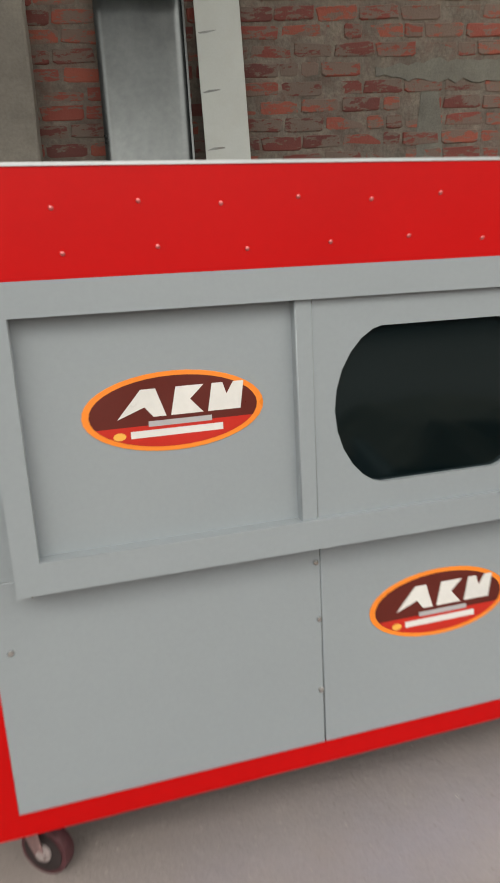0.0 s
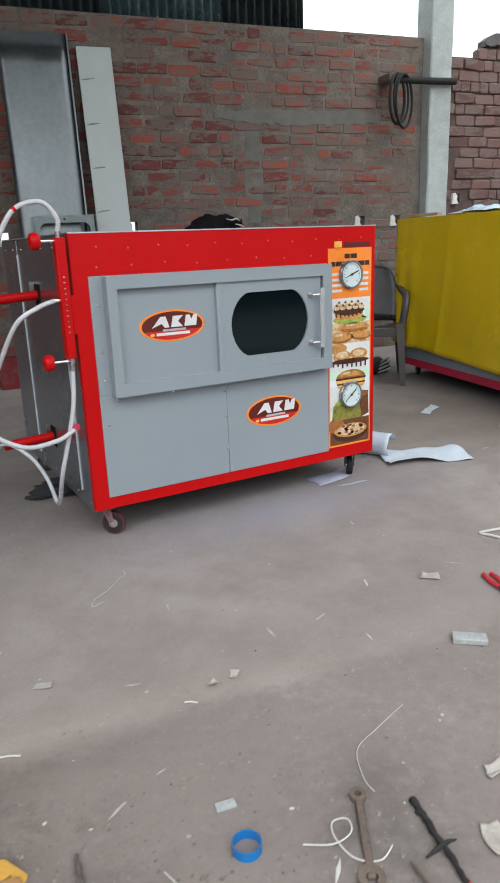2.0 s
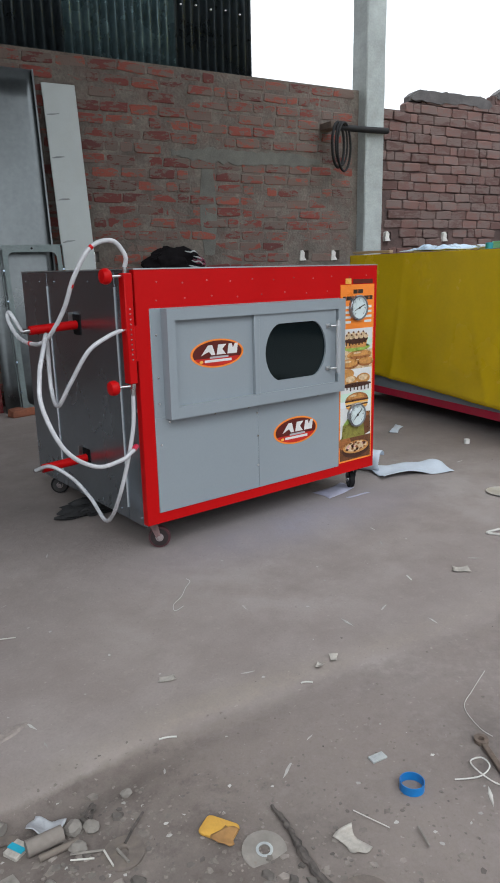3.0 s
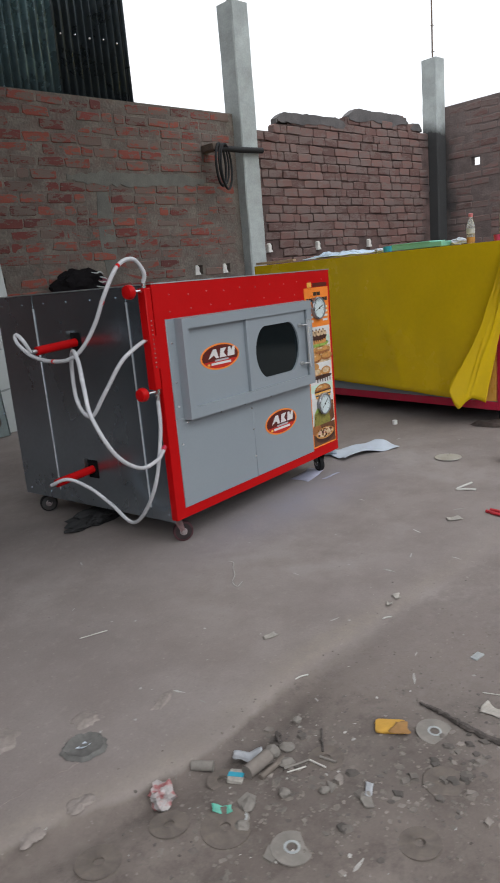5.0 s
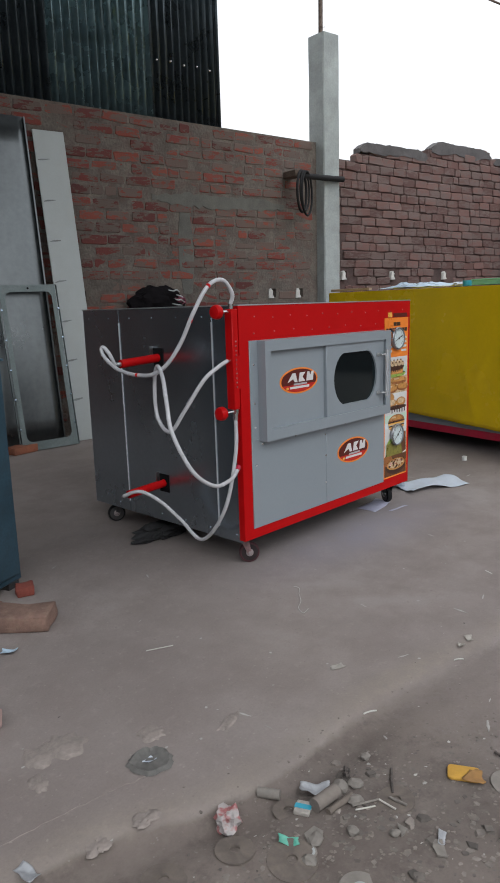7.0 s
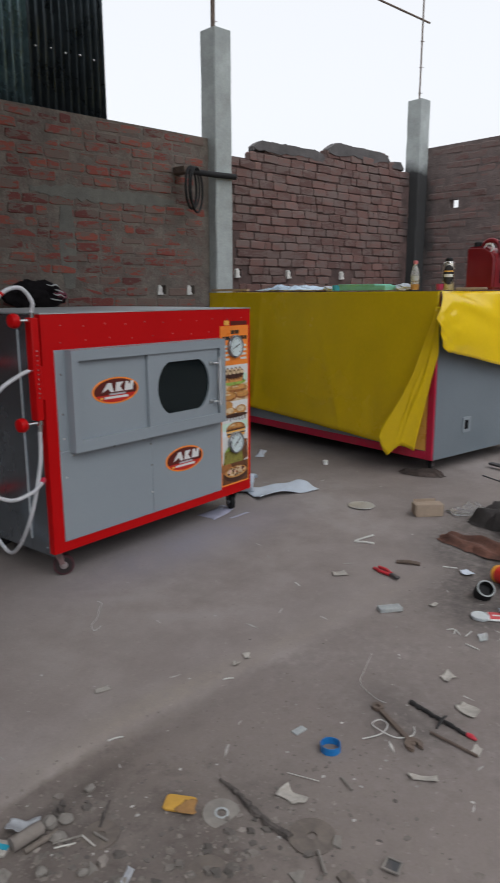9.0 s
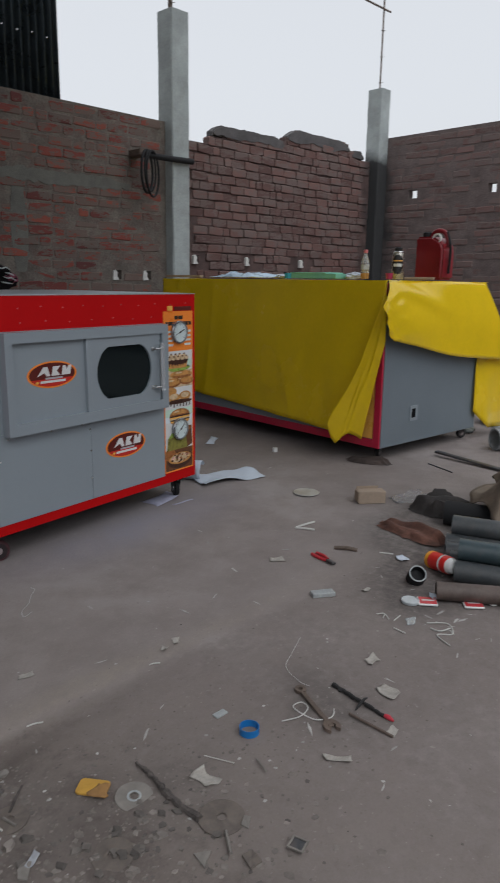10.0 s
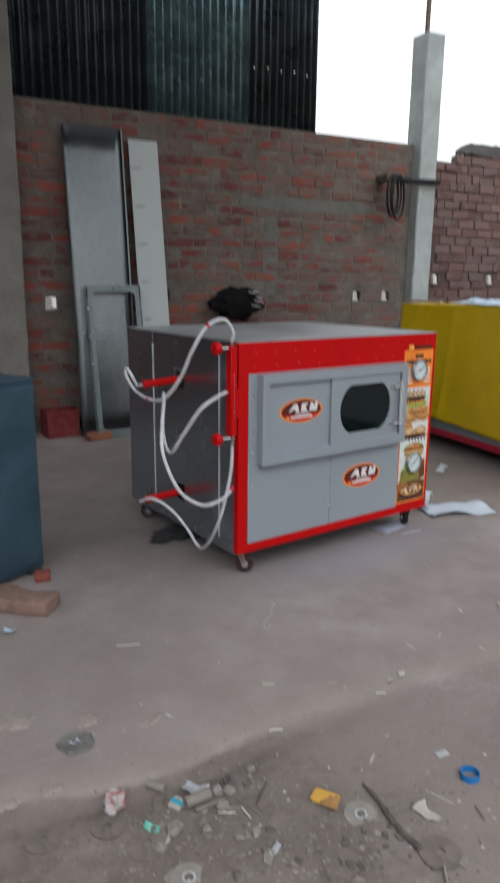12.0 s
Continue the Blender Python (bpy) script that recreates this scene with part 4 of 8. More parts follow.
bread = [(2, "bun", ellipse(0.58, 0.74, 0.40, 0.24)), (3, "crust", ellipse(0.62, 0.62, 0.33, 0.10)), (4, "bun", ellipse(0.62, 0.80, 0.30, 0.13)), (5, "cream", ellipse(0.50, 0.86, 0.12, 0.05)),
         (6, "crust", ellipse(0.27, 0.30, 0.30, 0.27)), (7, "bun", ellipse(0.25, 0.35, 0.27, 0.21)), (8, "cream", ellipse(0.20, 0.43, 0.11, 0.06)), (6, "crust", ellipse(0.78, 0.34, 0.26, 0.24)), (7, "bun", ellipse(0.79, 0.39, 0.24, 0.18))]
pic("bread_picture", 0.625, 0.712, "cream", bread)
pudding = [(2, "bun", ellipse(0.2, 0.82, 0.22, 0.2)), (3, "bun", ellipse(0.3, 0.52, 0.22, 0.22)), (3, "bun", ellipse(0.72, 0.56, 0.22, 0.22)), (4, "cream", ellipse(0.3, 0.58, 0.15, 0.13)), (4, "cream", ellipse(0.72, 0.6, 0.15, 0.13)), (5, "cocoa", ellipse(0.5, 0.32, 0.48, 0.1))]
for i in range(8):
    pudding.append((6, "cocoa", rect(0.06 + 0.115 * i, 0.10 + 0.115 * i, 0.04 + 0.14 * rng.random(), 0.34)))
pic("pudding_picture", 0.513, 0.625, "white", pudding)
burger = [(2, "mint", rect(0.0, 1.0, 0.55, 1.0)), (3, "white", rect(0.0, 1.0, 0.0, 0.22)), (4, "crust", ellipse(0.52, 0.58, 0.37, 0.40, 24, 0.0, math.pi)), (5, "bun", ellipse(0.48, 0.66, 0.29, 0.26, 24, 0.0, math.pi)), (6, "cream", ellipse(0.40, 0.82, 0.10, 0.05)),
          (5, "cocoa", rect(0.14, 0.90, 0.50, 0.59)), (6, "amber", rect(0.15, 0.89, 0.42, 0.50)), (6, "cream", rect(0.16, 0.88, 0.35, 0.42)), (6, "cocoa", rect(0.17, 0.88, 0.27, 0.35)), (6, "amber", rect(0.18, 0.87, 0.20, 0.27)), (6, "bun", [(0.18, 0.20), (0.24, 0.10), (0.82, 0.10), (0.87, 0.20)])]
pic("sandwich_picture", 0.425, 0.513, "pale", burger)
pic("loaf_picture", 0.295, 0.425, "white", [(2, "brown", [(0.62, 0.55), (0.72, 0.92), (0.97, 0.88), (0.99, 0.1), (0.80, 0.0)]), (3, "olive", [(0.04, 0.0), (0.08, 0.50), (0.74, 0.62), (0.80, 0.0)]), (4, "green", [(0.08, 0.50), (0.22, 0.72), (0.80, 0.78), (0.74, 0.62)]), (5, "crust", ellipse(0.86, 0.80, 0.10, 0.08))])
pie = [(2, "crust", ellipse(0.15, 0.8, 0.2, 0.3)), (2, "cocoa", ellipse(0.52, 0.42, 0.45, 0.36)), (3, "bun", ellipse(0.52, 0.54, 0.42, 0.28)), (4, "cream", ellipse(0.52, 0.56, 0.36, 0.22))]
for i in range(26):
    a, r = rng.random() * math.tau, rng.random() ** 0.5
    pie.append((5, rng.choice(("brown", "brown", "crust", "white", "cocoa", "pink")), ellipse(0.52 + 0.34 * r * math.cos(a), 0.56 + 0.2 * r * math.sin(a), 0.045, 0.05, 7)))
pic("pie_picture", 0.186, 0.295, "brown", pie)


# dial thermometers
dial_white = plain("dial_enamel", (0.58, 0.66, 0.66), 0.3)
dial_rim = mat("dial_rim", (0.3, 0.31, 0.33), 0.3, metal=0.8)
def dial(cx, cz, angle):
    bm = bmesh.new()
    lathe(bm, [(0.050, 0.0), (0.057, 0.002), (0.058, 0.016), (0.055, 0.020), (0.050, 0.020), (0.049, 0.012)], 40, (cx, -0.004, cz), "y")
    g = part("dial", bm, dial_rim, oven, "round chrome-rimmed dial thermometer")
    part("dial_face", lathe(bmesh.new(), [(0.0495, 0.0), (0.0495, 0.0145)], 40, (cx, -0.004, cz), "y"), dial_white, g, "white dial face", smooth=False)
    bm = bmesh.new()
    for i in range(31):
        a = radians(225 - 270 * i / 30)
        r0 = 0.038 if i % 5 else 0.033
        c, s = math.cos(a), math.sin(a)
        w = 0.0006 if i % 5 else 0.0011
        vs = [bm.verts.new((cx + r * c + w * k * s, -0.0192, cz + r * s - w * k * c)) for r, k in ((r0, -1), (0.044, -1), (0.044, 1), (r0, 1))]
        bm.faces.new(vs)
    part("scale_marks", bm, INK["black"], g, smooth=False)
    c, s = math.cos(angle), math.sin(angle)
    bm = bmesh.new()
    vs = [bm.verts.new((cx + r * c - w * s, -0.0205, cz + r * s + w * c)) for r, w in ((-0.036, 0.0012), (0.030, 0.0028), (0.040, 0.0), (0.030, -0.0028), (-0.036, -0.0012))]
    bm.faces.new(vs)
    lathe(bm, [(0.005, 0.0165), (0.005, 0.019), (0.001, 0.0195)], 12, (cx, -0.004, cz), "y")
    part("needle", bm, INK["black"], g, smooth=False)


dial(1.151, 0.908, radians(22))
dial(1.151, 0.405, radians(40))


# Near-black disc: the dark gap round the hub is put into its colour.
gap_dark_rim = mat("gap_dark_rim", (0.022, 0.015, 0.016), 0.6, vary=0.4, scale=20)
dusty_tyre = mat("paint_dusted_tyre", (0.075, 0.024, 0.03), 0.55, vary=0.4, scale=25)
dull_hub = mat("dull_hub", (0.42, 0.36, 0.36), 0.4, metal=0.4, vary=0.3, scale=30)
pink_steel = mat("overspray_steel", (0.30, 0.19, 0.19), 0.45, metal=0.4, vary=0.35, scale=25)


# casters: plate, fork and wheel
def caster(name_parent, x, y, turn, wheel_r, top, rust=False, dark=True):
    m = Matrix.Translation((x, y, 0)) @ Matrix.Rotation(turn, 4, "Z")
    bm = bmesh.new()
    box(bm, -0.035, 0.035, -0.035, 0.035, top - 0.004, top)
    lathe(bm, [(0.02, top - 0.02), (0.024, top - 0.004)], 14)
    off = 0.022
    for s in (-1, 1):
        prism_pts = [(-0.018, top - 0.018), (0.018, top - 0.018), (off + 0.008, wheel_r - 0.006), (off - 0.008, wheel_r - 0.006)]
        a = [bm.verts.new((px, s * 0.019, pz)) for px, pz in prism_pts]
        b = [bm.verts.new((px, s * 0.0215, pz)) for px, pz in prism_pts]
        for i in range(4):
            bm.faces.new((a[i], a[(i + 1) % 4], b[(i + 1) % 4], b[i]))
        bm.faces.new(a)
        bm.faces.new(b[::-1])
    box(bm, -0.018, 0.018, -0.0215, 0.0215, top - 0.021, top - 0.018)
    bmesh.ops.recalc_face_normals(bm, faces=bm.faces)
    bmesh.ops.transform(bm, matrix=m, verts=bm.verts)
    c = part("caster", bm, pink_steel if rust else dark_steel, name_parent, "swivel caster with a worn wheel")
    bm = bmesh.new()
    lathe(bm, [(wheel_r - 0.010, -0.013), (wheel_r - 0.002, -0.012), (wheel_r, -0.006), (wheel_r, 0.006), (wheel_r - 0.002, 0.012), (wheel_r - 0.010, 0.013)], 28, (off, 0, wheel_r + 0.001), "y")
    bmesh.ops.transform(bm, matrix=m, verts=bm.verts)
    part("tyre", bm, dusty_tyre if rust else black_rubber, c)
    bm = bmesh.new()
    lathe(bm, [(wheel_r - 0.009, -0.0135), (wheel_r - 0.011, -0.0135), (wheel_r - 0.013, -0.006), (wheel_r - 0.013, 0.006), (wheel_r - 0.011, 0.0135), (wheel_r - 0.009, 0.0135)], 24, (off, 0, wheel_r + 0.001), "y")
    bmesh.ops.transform(bm, matrix=m, verts=bm.verts)
    part("rim", bm, gap_dark_rim if rust else dark_steel, c, "recessed wheel disc")
    bm = bmesh.new()
    lathe(bm, [(0.002, -0.024), (0.008, -0.023), (0.009, -0.019), (0.016, -0.017), (0.018, -0.006), (0.018, 0.006), (0.016, 0.017), (0.009, 0.019), (0.008, 0.023), (0.002, 0.024)], 16, (off, 0, wheel_r + 0.001), "y")
    bmesh.ops.transform(bm, matrix=m, verts=bm.verts)
    part("hub", bm, dull_hub if rust or dark else bright_steel, c, "dull metal hub")


caster(oven, 0.062, 0.070, radians(-35), 0.045, Z0, rust=True)
caster(oven, 1.215, 0.075, radians(60), 0.045, Z0, dark=False)
caster(oven, 0.085, 1.00, radians(150), 0.045, Z0 - 0.0)
caster(oven, 1.215, 1.00, radians(40), 0.045, Z0)

# water-level column on the side with two taps
col = part("level_column", cube(-0.047, -0.014, -0.012, 0.030, 0.69, 1.085, 0.003), red_paint, oven, "red square water-level column")
part("column_bracket", cube(-0.018, 0.002, -0.004, 0.026, 0.77, 0.90), red_paint, col)
for i in range(11):
    part("column_mark", lathe(bmesh.new(), [(0.003, 0.0), (0.003, 0.002)], 8, (-0.031, -0.0125, 0.78 + 0.018 * i), "y"), bright_steel, col)


def tap(x, y, z, parent):
    bm = bmesh.new()
    sweep(bm, [(x, y, z - 0.035), (x, y, z + 0.03)], 0.010, 10)
    sweep(bm, [(x, y, z), (x - 0.062, y, z)], 0.005, 8)
    lathe(bm, [(0.013, -0.009), (0.013, 0.009)], 6, (x, y, z))
    t = part("tap", bm, bright_steel, parent, "chrome tap")
    part("tap_knob", lathe(bmesh.new(), [(0.008, -0.096), (0.024, -0.092), (0.028, -0.083), (0.028, -0.070), (0.023, -0.062), (0.008, -0.060)], 16, (x, y, z), "x"), red_paint, t, "red plastic tap knob")


tap(-0.031, 0.008, 1.075, oven)
tap(-0.031, 0.002, 0.682, oven)
bm = bmesh.new()
sweep(bm, [(-0.047, 0.008, 0.885), (-0.068, 0.008, 0.885)], 0.006, 8)
part("spigot", bm, bright_steel, oven)

# red burner arms through slots in the side
for z, y in ((0.885, 0.525), (0.305, 0.53)):
    part("side_slot", cube(-0.0035, 0.003, y - 0.050, y + 0.016, z - 0.048, z + 0.036), opening_shade, oven, "black plate for the shaded slot in the side sheet")
    part("slot_flap", cube(-0.022, -0.001, y + 0.016, y + 0.0195, z - 0.005, z + 0.045), bright_steel, oven)
    bm = bmesh.new()
    sweep(bm, [(0.02, y - 0.015, z - 0.005), (-0.205, y - 0.012, z - 0.018)], 0.0185, 16)
    arm = part("burner_arm", bm, red_paint, oven, "red burner pipe")
    bm = bmesh.new()
    sweep(bm, [(-0.200, y - 0.012, z - 0.018), (-0.228, y - 0.012, z - 0.020)], 0.010, 10)
    sweep(bm, [(-0.228, y - 0.012, z - 0.020), (-0.242, y - 0.012, z - 0.021)], 0.006, 10)
    part("nozzle", bm, bright_steel, arm)

# milky rubber hoses
hose_a = [(-0.031, 0.008, 1.105), (-0.031, -0.002, 1.145), (-0.075, 0.004, 1.195), (-0.165, -0.010, 1.172), (-0.222, 0.014, 1.075), (-0.244, 0.062, 0.972), (-0.274, 0.112, 0.890), (-0.288, 0.185, 0.846), (-0.292, 0.290, 0.838), (-0.290, 0.385, 0.848), (-0.284, 0.455, 0.866), (-0.280, 0.520, 0.902), (-0.276, 0.545, 0.930), (-0.270, 0.538, 0.942), (-0.262, 0.510, 0.915), (-0.240, 0.505, 0.867)]
hose_b = [(-0.066, 0.004, 0.885), (-0.124, -0.008, 0.868), (-0.197, 0.000, 0.822), (-0.248, 0.061, 0.705), (-0.273, 0.123, 0.622), (-0.252, 0.222, 0.668), (-0.248, 0.235, 0.800), (-0.266, 0.190, 0.874), (-0.315, 0.100, 0.842), (-0.375, 0.010, 0.755), (-0.392, -0.034, 0.650), (-0.345, -0.080, 0.508), (-0.238, -0.080, 0.430), (-0.127, -0.053, 0.426), (-0.070, -0.028, 0.440), (-0.040, -0.014, 0.452)]
hose_c = [(-0.031, 0.002, 0.650), (-0.048, -0.008, 0.510), (-0.104, 0.006, 0.292), (-0.094, 0.160, 0.126), (-0.096, 0.296, 0.186), (-0.130, 0.382, 0.258), (-0.196, 0.440, 0.312), (-0.236, 0.512, 0.288)]
for pts in (hose_a, hose_b, hose_c):
    bm = bmesh.new()
    sweep(bm, spline(pts, 7), 0.0080, 12)
    part("hose", bm, hose_plastic, oven, "milky white rubber hose")
for p, q in (((-0.2275, 0.023, 1.054), (-0.230, 0.028, 1.042)), ((-0.262, 0.094, 0.915), (-0.268, 0.104, 0.900)), ((-0.2915, 0.278, 0.838), (-0.292, 0.290, 0.838)), ((-0.160, -0.010, 1.176), (-0.168, -0.010, 1.169))):
    part("hose_band", rod(p, q, 0.0088, 12), red_paint, oven, "red band round the hose")
part("red_hose_end", rod((-0.055, -0.020, 0.448), (-0.036, -0.010, 0.457), 0.0102, 12), crimson_paint, oven)

# ---- second oven under a yellow tarpaulin ----
TAB = Matrix.Translation((2.58, -0.483, 0)) @ Matrix.Rotation(radians(-12.3), 4, "Z")   # x into its depth, y along its front
TL, TD, TZ0, TZ1 = 2.40, 1.175, 0.098, 1.17
covered = thing("covered_oven", TAB, "long grey oven with crimson frame on casters", "oven")
part("body", cube(0.006, TD, 0.004, TL, TZ0, TZ1, 0.003), grey_paint, covered)
for x0, x1, y0, y1, z0, z1 in ((-0.004, 0.012, 0, 0.05, TZ0, TZ1), (-0.004, 0.012, TL - 0.05, TL, TZ0, TZ1), (-0.004, 0.012, 0.05, TL - 0.05, TZ0, TZ0 + 0.055), (-0.004, 0.012, 0.05, TL - 0.05, TZ1 - 0.12, TZ1)):
    part("front_bar", cube(x0, x1, y0, y1, z0, z1, 0.002), crimson_paint, covered, "crimson painted front bar")
part("front_panel", cube(-0.001, 0.008, 0.30, TL - 0.05, TZ0 + 0.055, 0.6), grey_paint, covered)
part("food_poster", cube(-0.002, 0.008, 0.055, 0.28, TZ0 + 0.06, 0.9), INK["amber"], covered, "amber food poster")
# A darker, bluer grey than the front, slightly metallic.
end_grey = mat("blue_grey_sheet", (0.185, 0.22, 0.248), 0.32, metal=0.2, vary=0.08, scale=1.2, bump=0.05, uneven=0.03)
part("side_sheet", cube(0.013, TD - 0.004, -0.003, 0.004, TZ0, TZ1 - 0.002, 0.001), end_grey, covered, "plain blue-grey side sheet")
part("side_slot", cube(0.326, 0.400, -0.007, -0.002, 0.255, 0.345), opening_shade, covered, "small black plate for a shaded slot")
part("slot_frame", holed(bmesh.new(), rect(0.320, 0.406, 0.248, 0.352), rect(0.336, 0.384, 0.268, 0.332), -0.010, -0.003), grey_paint, covered, smooth=False)
for x, y, a in ((0.12, 0.10, 20), (TD - 0.05, 0.10, -30), (0.12, TL - 0.12, 70), (TD - 0.10, TL - 0.12, 10)):
    caster(covered, x, y, radians(a), 0.036, TZ0)


# tarpaulin: top, long front drop with folds, short side flap and a hanging tail
def drape_z(s):
    """Lower edge of the front drop, along the front from the near corner."""
    pts = ((-0.02, 0.50), (0.10, 0.36), (0.24, 0.20), (0.32, 0.165), (0.50, 0.172), (0.80, 0.19), (1.31, 0.215), (1.90, 0.245), (2.5, 0.27))
    for (a, za), (b, zb) in zip(pts, pts[1:]):
        if s <= b:
            return za + (zb - za) * (s - a) / (b - a)
    return 0.27


def make_cover():
    bm = bmesh.new()
    top = TZ1 + 0.012
    # the front drop
    cols, rows = 130, 30
    grid = []
    for i in range(cols + 1):
        s = -0.012 + (TL + 0.03) * (i / cols)
        line = []
        for j in range(rows + 1):
            t = j / rows
            low = drape_z(s)
            z = top + (low - top) * t
            pull = max(0.0, 0.16 - s) / 0.17 * smooth01((t - 0.35) / 0.65)     # the near corner is drawn back to the left
            s2 = s + 0.15 * pull
            f = 0.010 * noise.noise(Vector((s * 1.7, t * 1.4, 1))) + 0.0035 * noise.noise(Vector((s * 7, t * 6, 3)))
            f += t ** 0.7 * (0.030 * math.exp(-((s - 2.33) * 16) ** 2) + 0.024 * math.exp(-((s - 2.16) * 14) ** 2))
            f += 0.010 * math.exp(-abs(s - 1.70 - 0.10 * t) * 22) + 0.008 * math.exp(-abs(s - 1.12 + 0.34 * t) * 26) * smooth01(t * 3) + 0.007 * math.exp(-abs(s - 0.62 - 0.5 * (t - 0.3)) * 30) * smooth01((0.8 - t) * 4)
            f += 0.010 * smooth01((t - 0.90) / 0.10) * (0.5 + noise.noise(Vector((s * 5, 2, 8))))
            fold = 0.012 * smooth01((0.5 - s) / 0.12) * smooth01((t - 0.1) / 0.5)
            line.append(bm.verts.new((-0.018 - 0.012 * t - abs(f) * (0.3 + t) - fold * 0.6, s2, z)))
        grid.append(line)
    for a, b in zip(grid, grid[1:]):
        for j in range(rows):
            bm.faces.new((a[j], a[j + 1], b[j + 1], b[j]))
    front_edge = [line[0] for line in grid]
    # the top
    last = front_edge
    for k in range(1, 15):
        x = -0.018 + (TD + 0.03) * k / 14
        line = [bm.verts.new((x, v.co.y, top + 0.004 * noise.noise(Vector((x * 4, v.co.y * 4, 7))))) for v in front_edge]
        for i in range(cols):
            bm.faces.new((last[i], last[i + 1], line[i + 1], line[i]))
        last = line
    return bm


def along(pts, q):
    """Straight lines through (q, value) pairs."""
    if q <= pts[0][0]:
        return pts[0][1]
    for (a, va), (b, vb) in zip(pts, pts[1:]):
        if q <= b:
            return va + (vb - va) * (q - a) / (b - a)
    return pts[-1][1]


def make_flap():
    """The sheet drawn smooth over the near end and bunched at the front corner."""
    bm = bmesh.new()
    top = TZ1 + 0.014
    cols, rows = 56, 22
    hem = ((-0.02, 0.825), (0.10, 0.795), (0.48, 0.715), (0.85, 0.645), (1.13, 0.595))
    corner = ((0.0, 0.0), (0.18, -0.045), (0.45, -0.135), (0.62, -0.10), (0.80, -0.085), (1.0, -0.045))
    grid = []
    for i in range(cols + 1):
        x0 = -0.02 + 1.175 * (i / cols) ** 1.25
        near = smooth01((0.24 - x0) / 0.25)
        line = []
        for j in range(rows + 1):
            t = j / rows
            z = top + (along(hem, x0) - top) * t
            out = 0.012 + 0.075 * math.sin(min(t * 1.4, 1) * math.pi / 2) + 0.022 * noise.noise(Vector((x0 * 2.2, t * 1.4, 4)))
            ridge = (x0 - 0.10) * 0.55 + 0.12 - t                    # a crease running off the corner
            out += 0.028 * math.exp(-(ridge * 9) ** 2) * smooth01((0.75 - x0) / 0.5) * (1 - near * 0.5)
            out += near * (0.018 + 0.003 * math.sin(t * 26 + x0 * 34) + 0.009 * noise.noise(Vector((x0 * 19, t * 9, 5)))) * smooth01(t * 4)
            x = x0 + near * along(corner, t) + 0.33 * t ** 1.15 * smooth01((x0 - 0.62) / 0.5)
            line.append(bm.verts.new((x, -out, z + near * 0.010 * noise.noise(Vector((x0 * 30, t * 9, 2))))))
        grid.append(line)
    for a, b in zip(grid, grid[1:]):
        for j in range(rows):
            bm.faces.new((a[j], b[j], b[j + 1], a[j + 1]))
    return bm


def make_tail():
    """The far corner of the sheet, hanging below the flap with a pointed hem."""
    bm = bmesh.new()
    grid = []
    for i in range(13):
        s = i / 12
        line = []
        for j in range(15):
            t = j / 14
            x = 1.10 + (0.40 + 0.06 * t) * s
            z = 0.70 + (along(((0, 0.235), (0.42, 0.085), (1, 0.062)), s) - 0.70) * t
            line.append(bm.verts.new((x, -0.028 - 0.012 * noise.noise(Vector((x * 6, t * 2, 11))) - 0.02 * math.exp(-((s - 0.42) * 7) ** 2) * t, z)))
        grid.append(line)
    for a, b in zip(grid, grid[1:]):
        for j in range(14):
            bm.faces.new((a[j], b[j], b[j + 1], a[j + 1]))
    return bm


def make_fold():
    """The loose corner of the sheet, hanging as a strip that swings along the front."""
    bm = bmesh.new()
    grid = []
    rows, cols = 30, 26
    for j in range(rows + 1):
        t = j / rows
        z = 1.09 + (0.165 - 1.09) * t
        right = along(((0.165, 0.105), (0.497, 0.03), (0.80, -0.045), (1.09, -0.045)), z)
        left = along(((0.165, 0.295), (0.215, 0.29), (0.671, 0.105), (0.951, 0.025), (1.09, -0.01)), z)
        line = []
        for i in range(cols + 1):
            s = i / cols
            y = right + (left - right) * s
            tip = along(((0, -0.012), (0.12, 0.004), (0.36, 0.026), (0.50, 0.004), (0.74, -0.052), (0.86, -0.012), (1, 0.075)), s) * max(0.0, (t - 0.6) / 0.4)
            x = -0.050 - along(((0.165, 0.14), (0.671, 0.05), (0.951, 0.012), (1.09, 0.0)), z) * s - 0.012 * math.exp(-abs(s - 0.30 - 0.10 * t) * 13) * smooth01(t * 2) - 0.008 * math.exp(-abs(s - 0.66 + 0.12 * t) * 20) * smooth01(t * 3 - 1) + 0.008 * noise.noise(Vector((s * 3, t * 5, 2)))
            line.append(bm.verts.new((x, y, z + tip)))
        grid.append(line)
    for a, b in zip(grid, grid[1:]):
        for i in range(cols):
            bm.faces.new((a[i], b[i], b[i + 1], a[i + 1]))
    return bm


cover = thing("tarpaulin", TAB, "yellow plastic tarpaulin draped over the long oven", "tarpaulin")
sheet = part("drop_sheet", make_cover(), yellow_sheet, cover)
mod = sheet.modifiers.new("thickness", "SOLIDIFY")
mod.thickness = 0.002
flap = part("end_flap", make_flap(), yellow_sheet, cover)
mod = flap.modifiers.new("thickness", "SOLIDIFY")
mod.thickness = 0.002
tail = part("hanging_tail", make_tail(), yellow_sheet, cover)
tail.modifiers.new("thickness", "SOLIDIFY").thickness = 0.002
fold = part("corner_fold", make_fold(), yellow_sheet, cover)
mod = fold.modifiers.new("thickness", "SOLIDIFY")
mod.thickness = 0.002

